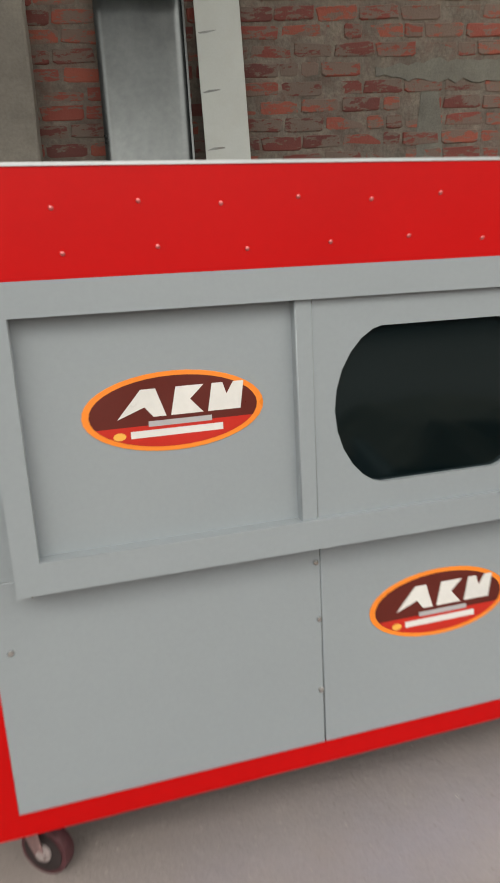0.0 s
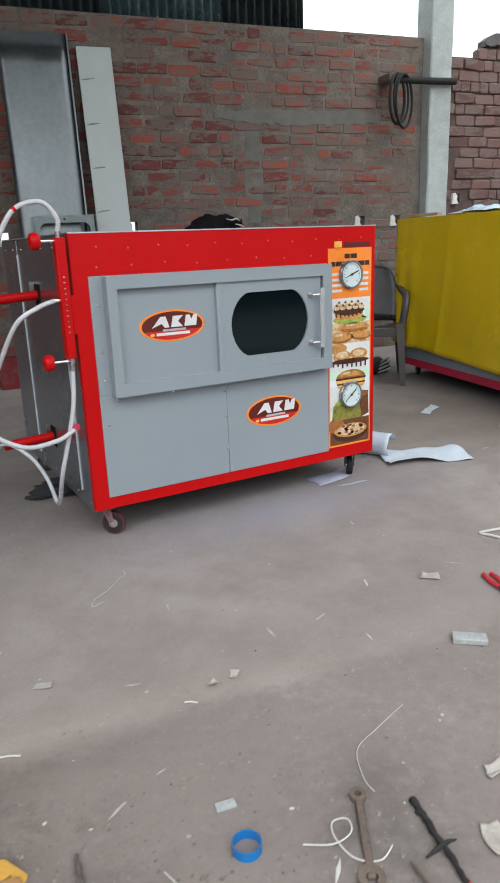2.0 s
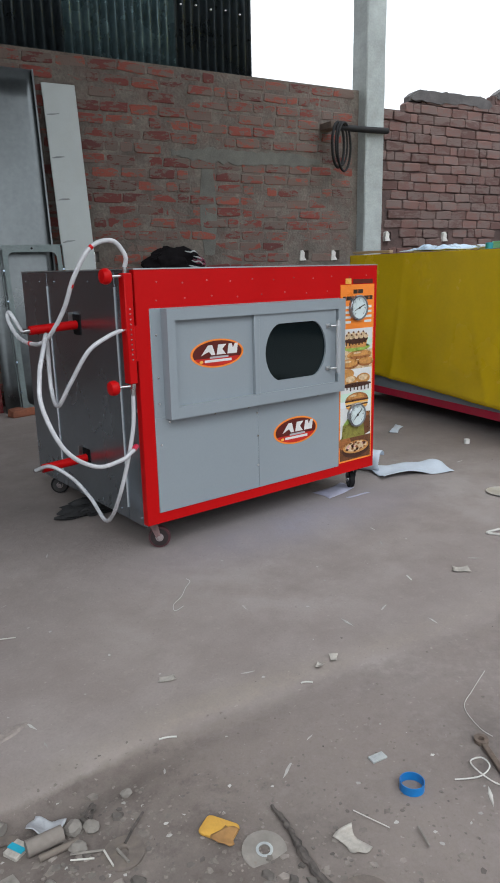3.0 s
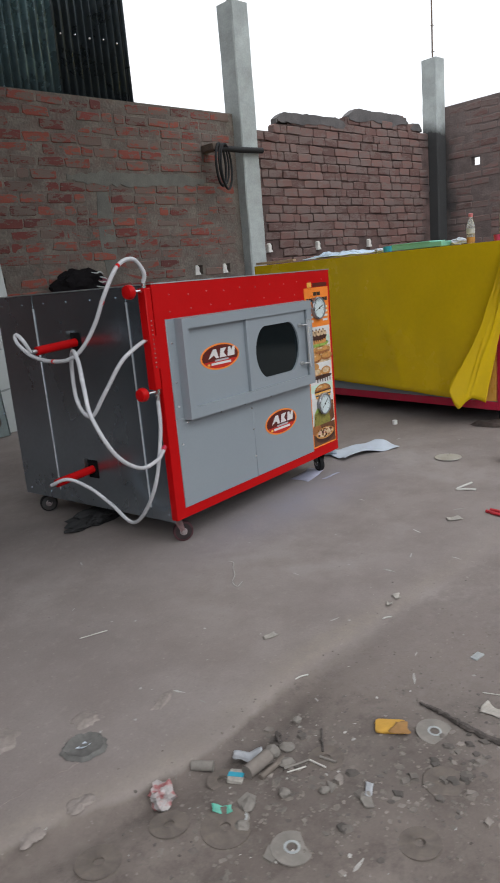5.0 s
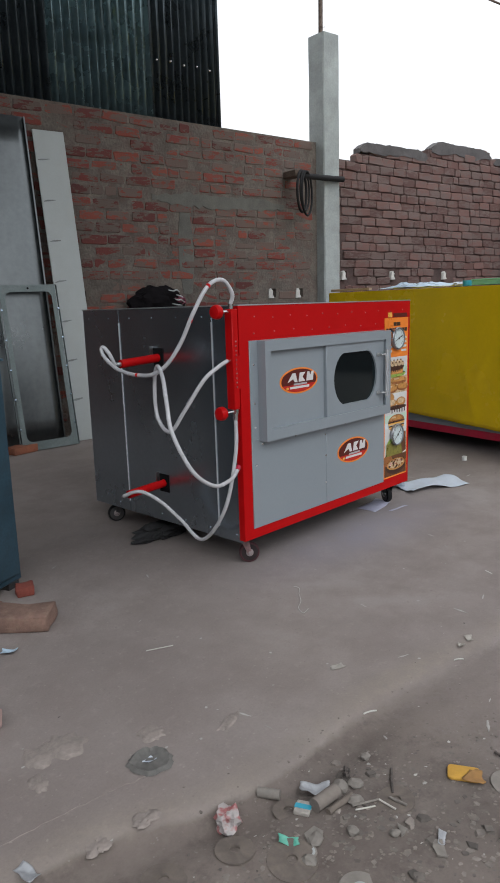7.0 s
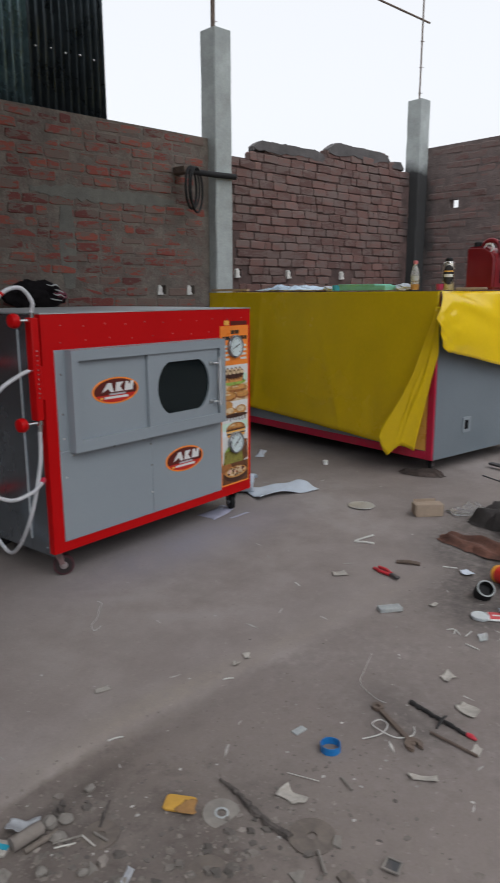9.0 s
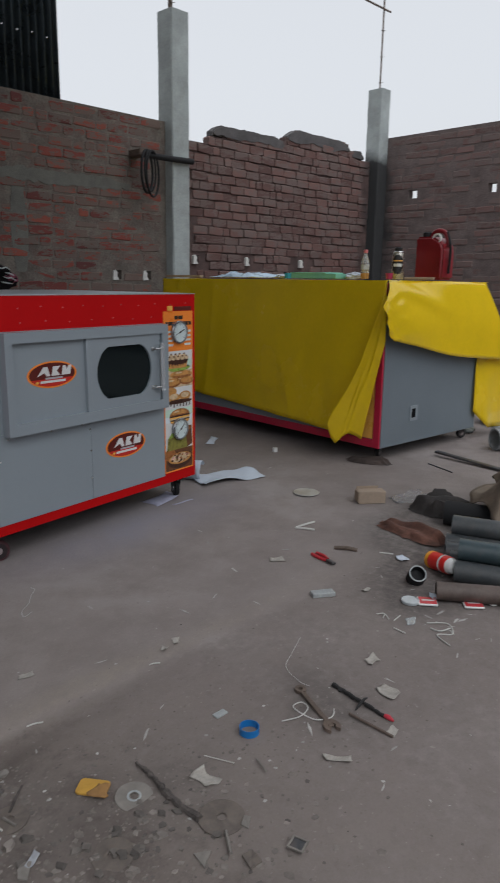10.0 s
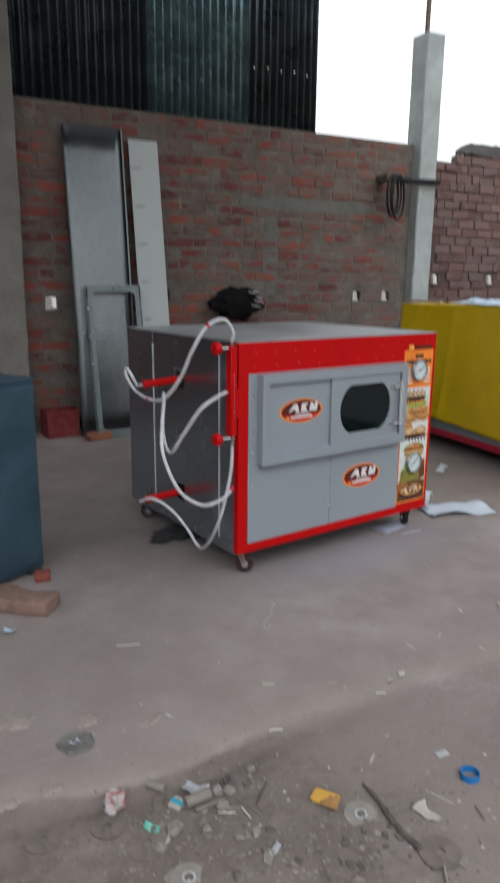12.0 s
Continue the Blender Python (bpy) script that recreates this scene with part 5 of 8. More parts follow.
# ---- things along the back wall ----
def leaning(name, u0, u1, v_base, v_top, height, thick, material, label, category, shift=0.0, bevel=0.002):
    """A flat sheet that leans on the wall, its foot at v_base and its top edge at v_top."""
    tilt = math.atan2(v_top - v_base, height)
    length = math.hypot(height, v_top - v_base)
    m = HALL @ Matrix.Translation(((u0 + u1) / 2, v_base, 0.002)) @ Matrix.Rotation(-tilt, 4, "X") @ Matrix.Rotation(shift, 4, "Y")
    ob = thing(name, m, label, category)
    w = (u1 - u0) / 2
    return ob, w, length


streaky = mat("streaked_zinc_sheet", (0.150, 0.163, 0.168), 0.34, metal=0.88, vary=0.2, scale=1.6, fine=25, bump=0.03, dirt=0.25, dirt_colour=(0.24, 0.255, 0.26))
ob, w, length = leaning("steel_sheet", 0.06, 0.565, 3.25, 3.56, 2.63, 0.002, streaky, "tall galvanised steel sheet leaning on the brick wall", "metal sheet")
bm = bmesh.new()
n = 12
rows = []
for j in range(n + 1):
    z = length * j / n
    rows.append([bm.verts.new((-w + 2 * w * i / 8, -0.012 * math.sin(math.pi * i / 8) * math.sin(math.pi * j / n), z)) for i in range(9)])
for a, b in zip(rows, rows[1:]):
    for i in range(8):
        bm.faces.new((a[i], a[i + 1], b[i + 1], b[i]))
sh = part("sheet", bm, streaky, ob)
mod = sh.modifiers.new("thickness", "SOLIDIFY")
mod.thickness = 0.0025
part("folded_edge", cube(w - 0.004, w + 0.008, -0.012, 0.004, 0.0, length), streaky, ob, "turned edge of the sheet")

ob, w, length = leaning("laminate_board", 0.66, 0.925, 3.26, 3.575, 2.55, 0.012, white_board, "pale grey laminated board leaning on the brick wall", "board", shift=-0.012)
part("panel", cube(-w, w, -0.012, 0.0, 0.0, length, 0.002), white_board, ob)
board_scuff = mat("dark_scuff", (0.20, 0.215, 0.215), 0.7, vary=0.3, dirt=0.4)
scuff = mat("grey_scuff", (0.34, 0.36, 0.36), 0.7, vary=0.3, dirt=0.4)
rnd = random.Random(12)
for k in range(7):
    z = 0.35 + 0.33 * k
    bm = bmesh.new()
    pts = [(-w + 0.012, z), (-w + 0.05, z + 0.010), (-w + 0.11, z + 0.014), (-w + 0.12, z + 0.008), (-w + 0.06, z - 0.004), (-w + 0.02, z - 0.006)]
    prism(bm, [(x, zz + rnd.uniform(-0.003, 0.003)) for x, zz in pts], -0.0128, -0.0122)
    part("scuff_mark", bm, board_scuff, ob, "grey scuff across the board")

# welded frame with a rounded opening, leaning before the sheet
ob, w, length = leaning("oven_door_blank", 0.155, 0.64, 3.14, 3.33, 1.30, 0.02, dark_steel, "grey-green steel door frame with rounded corners, unfitted", "frame", shift=-0.012)
frame_paint = mat("grey_green_primer", (0.15, 0.185, 0.185), 0.5, metal=0.3, vary=0.25, scale=5, dirt=0.4, dirt_colour=(0.25, 0.26, 0.26))
outer, inner = [], []
rad = 0.05
iw, ib, it = w - 0.055, 0.07, length - 0.055
for cx, cz, a0 in ((iw - rad, it - rad, 0), (-iw + rad, it - rad, 90), (-iw + rad, ib + rad, 180), (iw - rad, ib + rad, 270)):
    for k in range(7):
        a = radians(a0 + 15 * k)
        inner.append((cx + rad * math.cos(a), cz + rad * math.sin(a)))
for x, z in inner:
    cx, cz = 0, length / 2
    dx, dz = x - cx, z - cz
    k = min(w / max(abs(dx), 1e-6), (length / 2) / max(abs(dz), 1e-6))
    outer.append((cx + dx * k, cz + dz * k))
part("frame_plate", holed(bmesh.new(), outer, inner, -0.028, -0.024), frame_paint, ob, smooth=False)
for x0, x1, z0, z1 in ((-w, -w + 0.004, 0, length), (w - 0.004, w, 0, length), (-w + 0.004, w - 0.004, length - 0.004, length), (-w + 0.004, w - 0.004, 0, 0.004)):
    part("flange", cube(x0, x1, -0.024, -0.002, z0, z1), frame_paint, ob)
for sx in (-1, 1):
    for k in range(5):
        part("weld_tack", lathe(bmesh.new(), [(0.010, 0.0), (0.008, 0.003), (0.002, 0.004)], 8, (sx * (w - 0.014), -0.028, 0.18 + 0.235 * k), "y"), steel, ob, "shiny weld tack")
part("hinge_hole", lathe(bmesh.new(), [(0.009, 0.0), (0.009, 0.001)], 10, (0.0, -0.028, length - 0.028), "y"), opening_shade, ob)

# black bundle of clothes hung on the wall
black_cloth = mat("black_cloth", (0.008, 0.007, 0.008), 0.9, vary=0.4, scale=25, bump=0.4, depth=0.006, spec=0.08)
purple_cloth = mat("purple_cloth", (0.13, 0.03, 0.05), 0.8, vary=0.3)
def blob(bm, c, r, squash, seed, rough=0.35, freq=1.6, sub=3, mi=0):
    """A crumpled rounded lump."""
    made = bmesh.ops.create_icosphere(bm, subdivisions=sub, radius=1.0)["verts"]
    off = Vector((seed * 3.7, seed * 1.3, seed * 7.1))
    for v in made:
        d = v.co.normalized()
        k = 1 + rough * noise.noise(d * freq + off) + rough * 0.5 * noise.noise(d * freq * 2.7 + off) + rough * 0.28 * noise.noise(d * freq * 6 + off)
        v.co = Vector(c) + Vector((d.x * squash[0], d.y * squash[1], d.z * squash[2])) * r * k
    for f in {f for v in made for f in v.link_faces}:
        f.material_index = mi
    return bm


bundle = thing("clothes_bundle", HALL @ pose(1.70, FACE - 0.005, 1.10), "black jacket bundle with purple lining hung on the wall", "clothes")
bm = bmesh.new()
blob(bm, (-0.04, -0.10, 0.04), 0.17, (1.55, 0.55, 0.9), 3, 0.32, 1.6, 4)
part("jacket", bm, black_cloth, bundle)
bm = bmesh.new()
blob(bm, (0.16, -0.11, 0.05), 0.075, (1.3, 0.6, 0.7), 5, 0.6, 2.4, 3)
part("lining", bm, purple_cloth, bundle, "purple lining")
for pts in (((0.02, -0.205, 0.155), (0.07, -0.21, 0.145), (0.11, -0.20, 0.155), (0.15, -0.19, 0.135)), ((0.08, -0.21, 0.075), (0.12, -0.205, 0.06), (0.16, -0.19, 0.065), (0.21, -0.17, 0.04)), ((0.10, -0.205, 0.11), (0.15, -0.195, 0.10), (0.19, -0.18, 0.085)), ((0.05, -0.215, 0.03), (0.10, -0.21, 0.02), (0.17, -0.19, 0.012))):
    bm = bmesh.new()
    sweep(bm, spline(pts, 4), [0.002 + 0.005 * math.sin(math.pi * (k + 0.5) / (4 * (len(pts) - 1) + 1)) for k in range(4 * (len(pts) - 1) + 1)], 6)
    part("reflective_strip", bm, scuff, bundle, "pale reflective strip")
part("nail", rod((0.0, 0.02, 0.12), (0.0, -0.10, 0.14), 0.004, 6), dark_steel, bundle)

# pipe stub tied to the pillar with black rings of cable hanging on it
hook = thing("pipe_bracket", HALL @ pose(3.76, 3.40, 2.405), "dark pipe stub with black cable rings on the pillar", "pipe")
bm = bmesh.new()
sweep(bm, [(-0.42, 0.02, -0.005), (0.0, 0.03, 0.0), (0.245, 0.035, 0.008)], 0.030, 14)
part("pipe", bm, black_rubber, hook)
for k, (x, r, t) in enumerate(((-0.40, 0.20, 0.25), (-0.33, 0.215, -0.12), (-0.36, 0.19, 0.05))):
    pts = [(x + 0.55 * r * math.sin(a) * math.cos(t), -0.02 + 0.25 * r * math.sin(a), 0.03 - r + r * math.cos(a) * 1.02) for a in [math.tau * i / 36 for i in range(37)]]
    bm = bmesh.new()
    sweep(bm, pts, 0.014 - 0.002 * k, 8, cap=False)
    part("cable_ring", bm, black_rubber, hook, "black cable ring")
part("wall_plate", cube(-0.47, -0.36, 0.0, 0.19, -0.02, 0.045, 0.004), rusty, hook)

# grey plaster on the wall: a filled beam slot and patches
lintel_cement = mat("lintel_cement", (0.122, 0.120, 0.106), 0.95, vary=0.25, scale=6, bump=0.5, depth=0.006, dirt=0.4, dirt_colour=(0.11, 0.105, 0.095))


def patch(u0, u1, z0, z1, seed, face, wall, ragged=0.03, thick=0.010):
    rnd = random.Random(seed)
    top, bottom = [], []
    n = max(10, int((u1 - u0) / 0.05))
    for i in range(n + 1):
        u = u0 + (u1 - u0) * i / n
        end = min(1.0, 5 * min(i / n, 1 - i / n))
        bottom.append((u, z0 + (1 - end) * (z1 - z0) * 0.35 + rnd.uniform(-ragged, ragged)))
        top.append((u, z1 - (1 - end) * (z1 - z0) * 0.35 + rnd.uniform(-ragged, ragged)))
    bm = bmesh.new()
    prism(bm, bottom + top[::-1], face - thick, face + 0.005)
    return part("plaster_patch", bm, lintel_cement, wall, "grey plaster patch", smooth=False)


patch(1.72, 3.30, 2.04, 2.16, 1, FACE, wall_back, 0.016, 0.007)
patch(1.98, 2.15, 1.22, 2.02, 2, FACE, wall_back, 0.012, 0.0035)

# blue steel cabinet at the edge of the yard, beside it bricks on the floor
blue_paint = mat("dull_blue_paint", (0.035, 0.075, 0.105), 0.5, metal=0.2, vary=0.3, scale=4, dirt=0.4, dirt_colour=(0.03, 0.035, 0.04))
cab = thing("steel_cabinet", pose(-0.70, 0.60, 0, 0, 0, 22), "dull blue steel cabinet with scratched paint on the floor", "cabinet")
part("body", cube(-0.62, 0.0, 0.0, 0.45, 0.03, 0.915, 0.006), blue_paint, cab)
part("top_plate", cube(-0.63, 0.008, -0.008, 0.458, 0.915, 0.925, 0.002), blue_paint, cab)
part("door", cube(-0.60, -0.02, -0.012, 0.0, 0.06, 0.89, 0.004), blue_paint, cab)
for x, y in ((-0.58, 0.04), (-0.04, 0.04), (-0.58, 0.41), (-0.04, 0.41)):
    part("foot", cube(x - 0.03, x + 0.03, y - 0.03, y + 0.03, 0.0, 0.03), dark_steel, cab)

pale_brick = mat("dusty_brick", (0.20, 0.122, 0.095), 0.92, vary=0.3, scale=12, bump=0.6, depth=0.006, dirt=0.5, dirt_colour=(0.26, 0.2, 0.15))
def loose_brick(name, m, size, seed, label, material=pale_brick, rough=0.010):
    bm = bmesh.new()
    sx, sy, sz = size
    box(bm, -sx / 2, sx / 2, -sy / 2, sy / 2, 0, sz, 0.010, 2)
    bmesh.ops.subdivide_edges(bm, edges=bm.edges, cuts=2, use_grid_fill=True)
    for v in bm.verts:
        d = rough * noise.noise(v.co * 22 + Vector((seed, seed, 0)))
        v.co += Vector((d, d * 0.7, d if v.co.z > 0.01 else 0))
    ob = obj(name, bm, material, smooth=True)
    ob.matrix_basis = m
    return tagged(ob, label, "brick")


loose_brick("brick", pose(-0.905, 0.275, 0.0, 0, 0, -46), (0.27, 0.13, 0.062), 1, "broken dusty red brick lying on the concrete")
loose_brick("brick", pose(-0.985, 0.43, 0.0, 0, 0, -40), (0.20, 0.10, 0.05), 2, "dusty brick piece behind the broken brick")
loose_brick("brick", pose(-0.745, 0.50, 0.0, 0, 0, -20), (0.07, 0.06, 0.045), 3, "small red brick chunk beside the blue cabinet", mat("red_chunk", (0.2, 0.05, 0.035), 0.9, vary=0.3))
loose_brick("stone", pose(-1.295, -0.235, 0.0, 0, 0, 10), (0.115, 0.10, 0.05), 5, "rounded pinkish stone on the concrete", mat("pink_stone", (0.3, 0.21, 0.19), 0.9, vary=0.2), 0.02)
loose_brick("brick", pose(0.66, 3.10, 0.0, 0, 0, 8), (0.22, 0.10, 0.06), 6, "red brick at the foot of the leaning sheet", mat("orange_brick", (0.25, 0.09, 0.05), 0.9, vary=0.3))

crate = thing("red_crate", HALL @ pose(-0.10, 3.40, 0, 0, 0, 6), "dark red plastic crate against the wall", "crate")
red_crate = mat("dull_red_plastic", (0.16, 0.012, 0.016), 0.5, vary=0.25, dirt=0.4)
part("base", cube(-0.14, 0.14, -0.10, 0.10, 0.0, 0.02), red_crate, crate)
for x0, x1, y0, y1 in ((-0.14, 0.14, -0.10, -0.09), (-0.14, 0.14, 0.09, 0.10), (-0.14, -0.13, -0.09, 0.09), (0.13, 0.14, -0.09, 0.09)):
    part("side", cube(x0, x1, y0, y1, 0.02, 0.24, 0.002), red_crate, crate)

# black rag under the oven
rag_m = mat("black_rag", (0.02, 0.02, 0.021), 0.85, vary=0.4, scale=20, bump=0.4, depth=0.006)
bm = bmesh.new()
blob(bm, (0, 0, 0.03), 0.10, (1.5, 0.7, 0.42), 9, 0.5, 1.6, 4)
blob(bm, (-0.13, -0.03, 0.015), 0.05, (1.6, 0.6, 0.35), 10, 0.5, 1.8, 3)
for v in bm.verts:
    v.co.z = max(v.co.z, 0.001)
ob = obj("rag", bm, rag_m, smooth=True)
ob.matrix_basis = pose(0.085, 0.63, 0.0, 0, 0, -6)
tagged(ob, "crumpled black rag on the floor under the oven", "rag")


# ---- brown plastic chair by the tarpaulin ----
def plastic_chair():
    ob = thing("plastic_chair", pose(2.74, 1.84, 0, 0, 0, -39), "brown moulded plastic armchair on the floor", "chair")
    # seat
    bm = bmesh.new()
    rows = []
    for j in range(9):
        y = -0.23 + 0.46 * j / 8
        rows.append([bm.verts.new((-0.235 + 0.47 * i / 8, y, 0.43 - 0.03 * math.sin(math.pi * i / 8) - 0.025 * j / 8 - (0.02 if j == 0 else 0))) for i in range(9)])
    for a, b in zip(rows, rows[1:]):
        for i in range(8):
            bm.faces.new((a[i], a[i + 1], b[i + 1], b[i]))
    seat = part("seat", bm, brown_plastic, ob)
    seat.modifiers.new("thickness", "SOLIDIFY").thickness = 0.022
    # curved back
    bm = bmesh.new()
    rows = []
    for j in range(9):
        t = j / 8
        z = 0.43 + 0.45 * t
        half = 0.235 + 0.015 * math.sin(t * math.pi) - 0.055 * t ** 4
        row = []
        for i in range(11):
            s = -1 + 2 * i / 10
            row.append(bm.verts.new((half * s, 0.23 + 0.10 * t - 0.06 * s * s, z - 0.06 * t * s * s)))
        rows.append(row)
    for a, b in zip(rows, rows[1:]):
        for i in range(10):
            bm.faces.new((a[i], a[i + 1], b[i + 1], b[i]))
    # The shade inside the curved back is put into a darker brown.
    back = part("backrest", bm, mat("shaded_brown_plastic", (0.028, 0.023, 0.023), 0.35, vary=0.15), ob)
    back.modifiers.new("thickness", "SOLIDIFY").thickness = 0.016
    for s in (-1, 1):
        bm = bmesh.new()
        sweep(bm, spline([(s * 0.26, -0.22, 0.42), (s * 0.285, -0.215, 0.60), (s * 0.285, -0.12, 0.655), (s * 0.275, 0.08, 0.66), (s * 0.25, 0.24, 0.70)], 5), 0.027, 8)
        part("armrest", bm, brown_plastic, ob)
        for y0, y1, z0 in ((-0.225, -0.265, 0.45), (0.225, 0.285, 0.45)):
            bm = bmesh.new()
            a = [bm.verts.new((s * (0.245 + dx), y0 + dy, z0)) for dx, dy in ((-0.03, -0.03), (0.03, -0.03), (0.03, 0.03), (-0.03, 0.03))]
            b = [bm.verts.new((s * (0.275 + dx), y1 + dy, 0.0)) for dx, dy in ((-0.018, -0.018), (0.018, -0.018), (0.018, 0.018), (-0.018, 0.018))]
            for i in range(4):
                bm.faces.new((a[i], a[(i + 1) % 4], b[(i + 1) % 4], b[i]))
            bm.faces.new(a[::-1])
            bm.faces.new(b)
            bmesh.ops.recalc_face_normals(bm, faces=bm.faces)
            part("leg", bm, brown_plastic, ob)
    for x0, x1, y0, y1 in ((-0.25, 0.25, -0.245, -0.225), (-0.25, -0.23, -0.225, 0.225), (0.23, 0.25, -0.225, 0.225)):
        part("apron", cube(x0, x1, y0, y1, 0.355, 0.42, 0.004), brown_plastic, ob)


plastic_chair()
stripes = mat("dark_bundle", (0.03, 0.03, 0.032), 0.8, vary=0.4, bump=0.3)
bund = thing("cloth_bundle", pose(2.98, 2.0, 0, 0, 0, 15), "dark striped cloth bundle on the floor under the chair", "cloth")
bm = bmesh.new()
blob(bm, (0, 0, 0.06), 0.11, (1.3, 0.8, 0.6), 21, 0.35, 1.7, 3)
for v in bm.verts:
    v.co.z = max(v.co.z, 0.0)
part("cloth", bm, stripes, bund)
# Black lump added for the shade and dark cloth behind the chair legs.
bag = thing("black_backdrop", pose(2.80, 2.12, 0), "black lump added for shade and dark cloth behind the chair", "sack")
bm = bmesh.new()
blob(bm, (0, 0, 0.17), 0.19, (1.0, 0.9, 1.05), 27, 0.22, 1.5, 4)
for v in bm.verts:
    v.co.z = max(v.co.z, 0.0)
part("sack", bm, mat("backdrop_black", (0.012, 0.012, 0.013), 0.7, vary=0.4, bump=0.3, spec=0.2), bag)
for k in range(4):
    part("stripe", rod((-0.10 + 0.01 * k, -0.095, 0.025 + 0.027 * k), (0.08, -0.10 + 0.012 * k, 0.04 + 0.027 * k), 0.008, 6), scuff, bund, "pale grey stripe")

# ---- things on the tarpaulin ----
TOP = TZ1 + 0.024


def on_table(depth, along, turn=0.0):
    return TAB @ Matrix.Translation((depth, along, TOP)) @ Matrix.Rotation(radians(turn), 4, "Z")


def crumpled(w, d, seed, lift=0.02):
    """A thin sheet lying in waves."""
    nx, ny = (max(9, min(44, int(q / 0.011))) for q in (w, d))
    bm = bmesh.new()
    rows = []
    for j in range(ny + 1):
        row = []
        for i in range(nx + 1):
            down = 0.18 + 0.82 * smooth01(5 * min(i / nx, 1 - i / nx, j / ny, 1 - j / ny))
            x, y = -w / 2 + w * i / nx, -d / 2 + d * j / ny
            if w < 0.13:      # small scraps: two sharp creases
                c1, c2 = math.cos(seed * 2.1) * x + math.sin(seed * 2.1) * y, math.cos(seed * 2.1 + 1.9) * x + math.sin(seed * 2.1 + 1.9) * y
                z = lift * (0.55 * abs(c1 / w + 0.1) * 2 + 0.35 * abs(c2 / w - 0.15) * 2 + 0.12 * noise.noise(Vector((x * 40, y * 40, seed))))
                down = 0.75
            else:
                z = lift * (0.5 + 0.5 * noise.noise(Vector((x * 9, y * 9, seed)))) + lift * 0.5 * abs(noise.noise(Vector((x * 24, y * 24, seed + 3))))
            row.append(bm.verts.new((x + 0.25 * w * noise.noise(Vector((x * 1.6 / w, y * 1.6 / w, seed + 9))), y + 0.35 * d * noise.noise(Vector((x * 1.6 / w, y * 1.6 / w, seed + 5))), z * down + 0.001)))
        rows.append(row)
    for a, b in zip(rows, rows[1:]):
        for i in range(nx):
            bm.faces.new((a[i], a[i + 1], b[i + 1], b[i]))
    return bm


def sheet_thing(name, m, w, d, seed, lift, material, label, category):
    ob = obj(name, crumpled(w, d, seed, lift), material, smooth=True)
    ob.modifiers.new("thickness", "SOLIDIFY").thickness = 0.0012
    ob.matrix_basis = m
    return tagged(ob, label, category)


pale_film = mat("pale_blue_film", (0.42, 0.54, 0.65), 0.3, vary=0.15, scale=12)
sheet_thing("plastic_film", on_table(0.25, 1.62, 90), 0.62, 0.34, 2, 0.05, pale_film, "crumpled pale blue plastic film on the tarpaulin", "plastic film")
mint_plastic = mat("mint_cardboard", (0.20, 0.50, 0.38), 0.5, vary=0.15)
ob = thing("flat_box", on_table(0.28, 0.82, 4), "flat mint green cardboard box on the tarpaulin", "box")
part("tray", cube(-0.10, 0.10, -0.21, 0.21, 0.0, 0.034, 0.002), mint_plastic, ob)
part("lid", cube(-0.104, 0.104, -0.12, 0.214, 0.034, 0.044, 0.002), mint_plastic, ob)
cyan = mat("cyan_plastic", (0.03, 0.30, 0.42), 0.4, vary=0.1)
ob = obj("tape_roll", lathe(bmesh.new(), [(0.022, 0.0), (0.034, 0.0), (0.034, 0.04), (0.022, 0.04), (0.022, 0.0001)], 20, caps=False), cyan, smooth=True)
ob.matrix_basis = on_table(0.26, 1.14)
tagged(ob, "small cyan tape roll on the tarpaulin", "tape")
ob = obj("paper_lump", blob(bmesh.new(), (0, 0, 0.022), 0.05, (1.5, 0.8, 0.5), 31, 0.5, 2, 3), paper_white, smooth=True)
ob.matrix_basis = on_table(0.34, 0.56)
tagged(ob, "crumpled pale paper lump on the tarpaulin", "paper")
ob = obj("paper_lump", blob(bmesh.new(), (0, 0, 0.016), 0.045, (1.2, 0.9, 0.4), 32, 0.5, 2, 3), paper_white, smooth=True)
ob.matrix_basis = on_table(0.30, 1.25)
tagged(ob, "crumpled pale paper lump on the tarpaulin", "paper")


def tinted(name, colour, rough, trans):
    m = bpy.data.materials.new(name)
    m.use_nodes = True
    b = m.node_tree.nodes["Principled BSDF"]
    b.inputs["Base Color"].default_value = (*colour, 1)
    b.inputs["Roughness"].default_value = rough
    b.inputs["Transmission Weight"].default_value = trans
    b.inputs["IOR"].default_value = 1.12
    return m


clear_pet = tinted("clear_pet", (0.85, 0.88, 0.88), 0.15, 0.75)
thinner = tinted("orange_liquid", (0.55, 0.30, 0.10), 0.2, 0.3)
ob = thing("plastic_bottle", on_table(0.34, 0.462), "clear plastic bottle with a little orange liquid", "bottle")
bottle = part("bottle_body", lathe(bmesh.new(), [(0.024, 0.0), (0.028, 0.006), (0.028, 0.05), (0.026, 0.054), (0.028, 0.058), (0.028, 0.105), (0.025, 0.125), (0.015, 0.160), (0.0125, 0.170), (0.0125, 0.184)], 24), clear_pet, ob)
part("liquid", lathe(bmesh.new(), [(0.0275, 0.003), (0.0288, 0.01), (0.0288, 0.040)], 24), thinner, ob, "orange liquid")
part("label_band", lathe(bmesh.new(), [(0.0286, 0.066), (0.0286, 0.098)], 24), plain("washed_print", (0.42, 0.44, 0.44), 0.4), ob, "washed-out paper label")
part("cap", lathe(bmesh.new(), [(0.0145, 0.176), (0.0145, 0.198), (0.012, 0.200)], 16), plain("pink_cap", (0.55, 0.16, 0.17), 0.4), ob, "pale red screw cap")
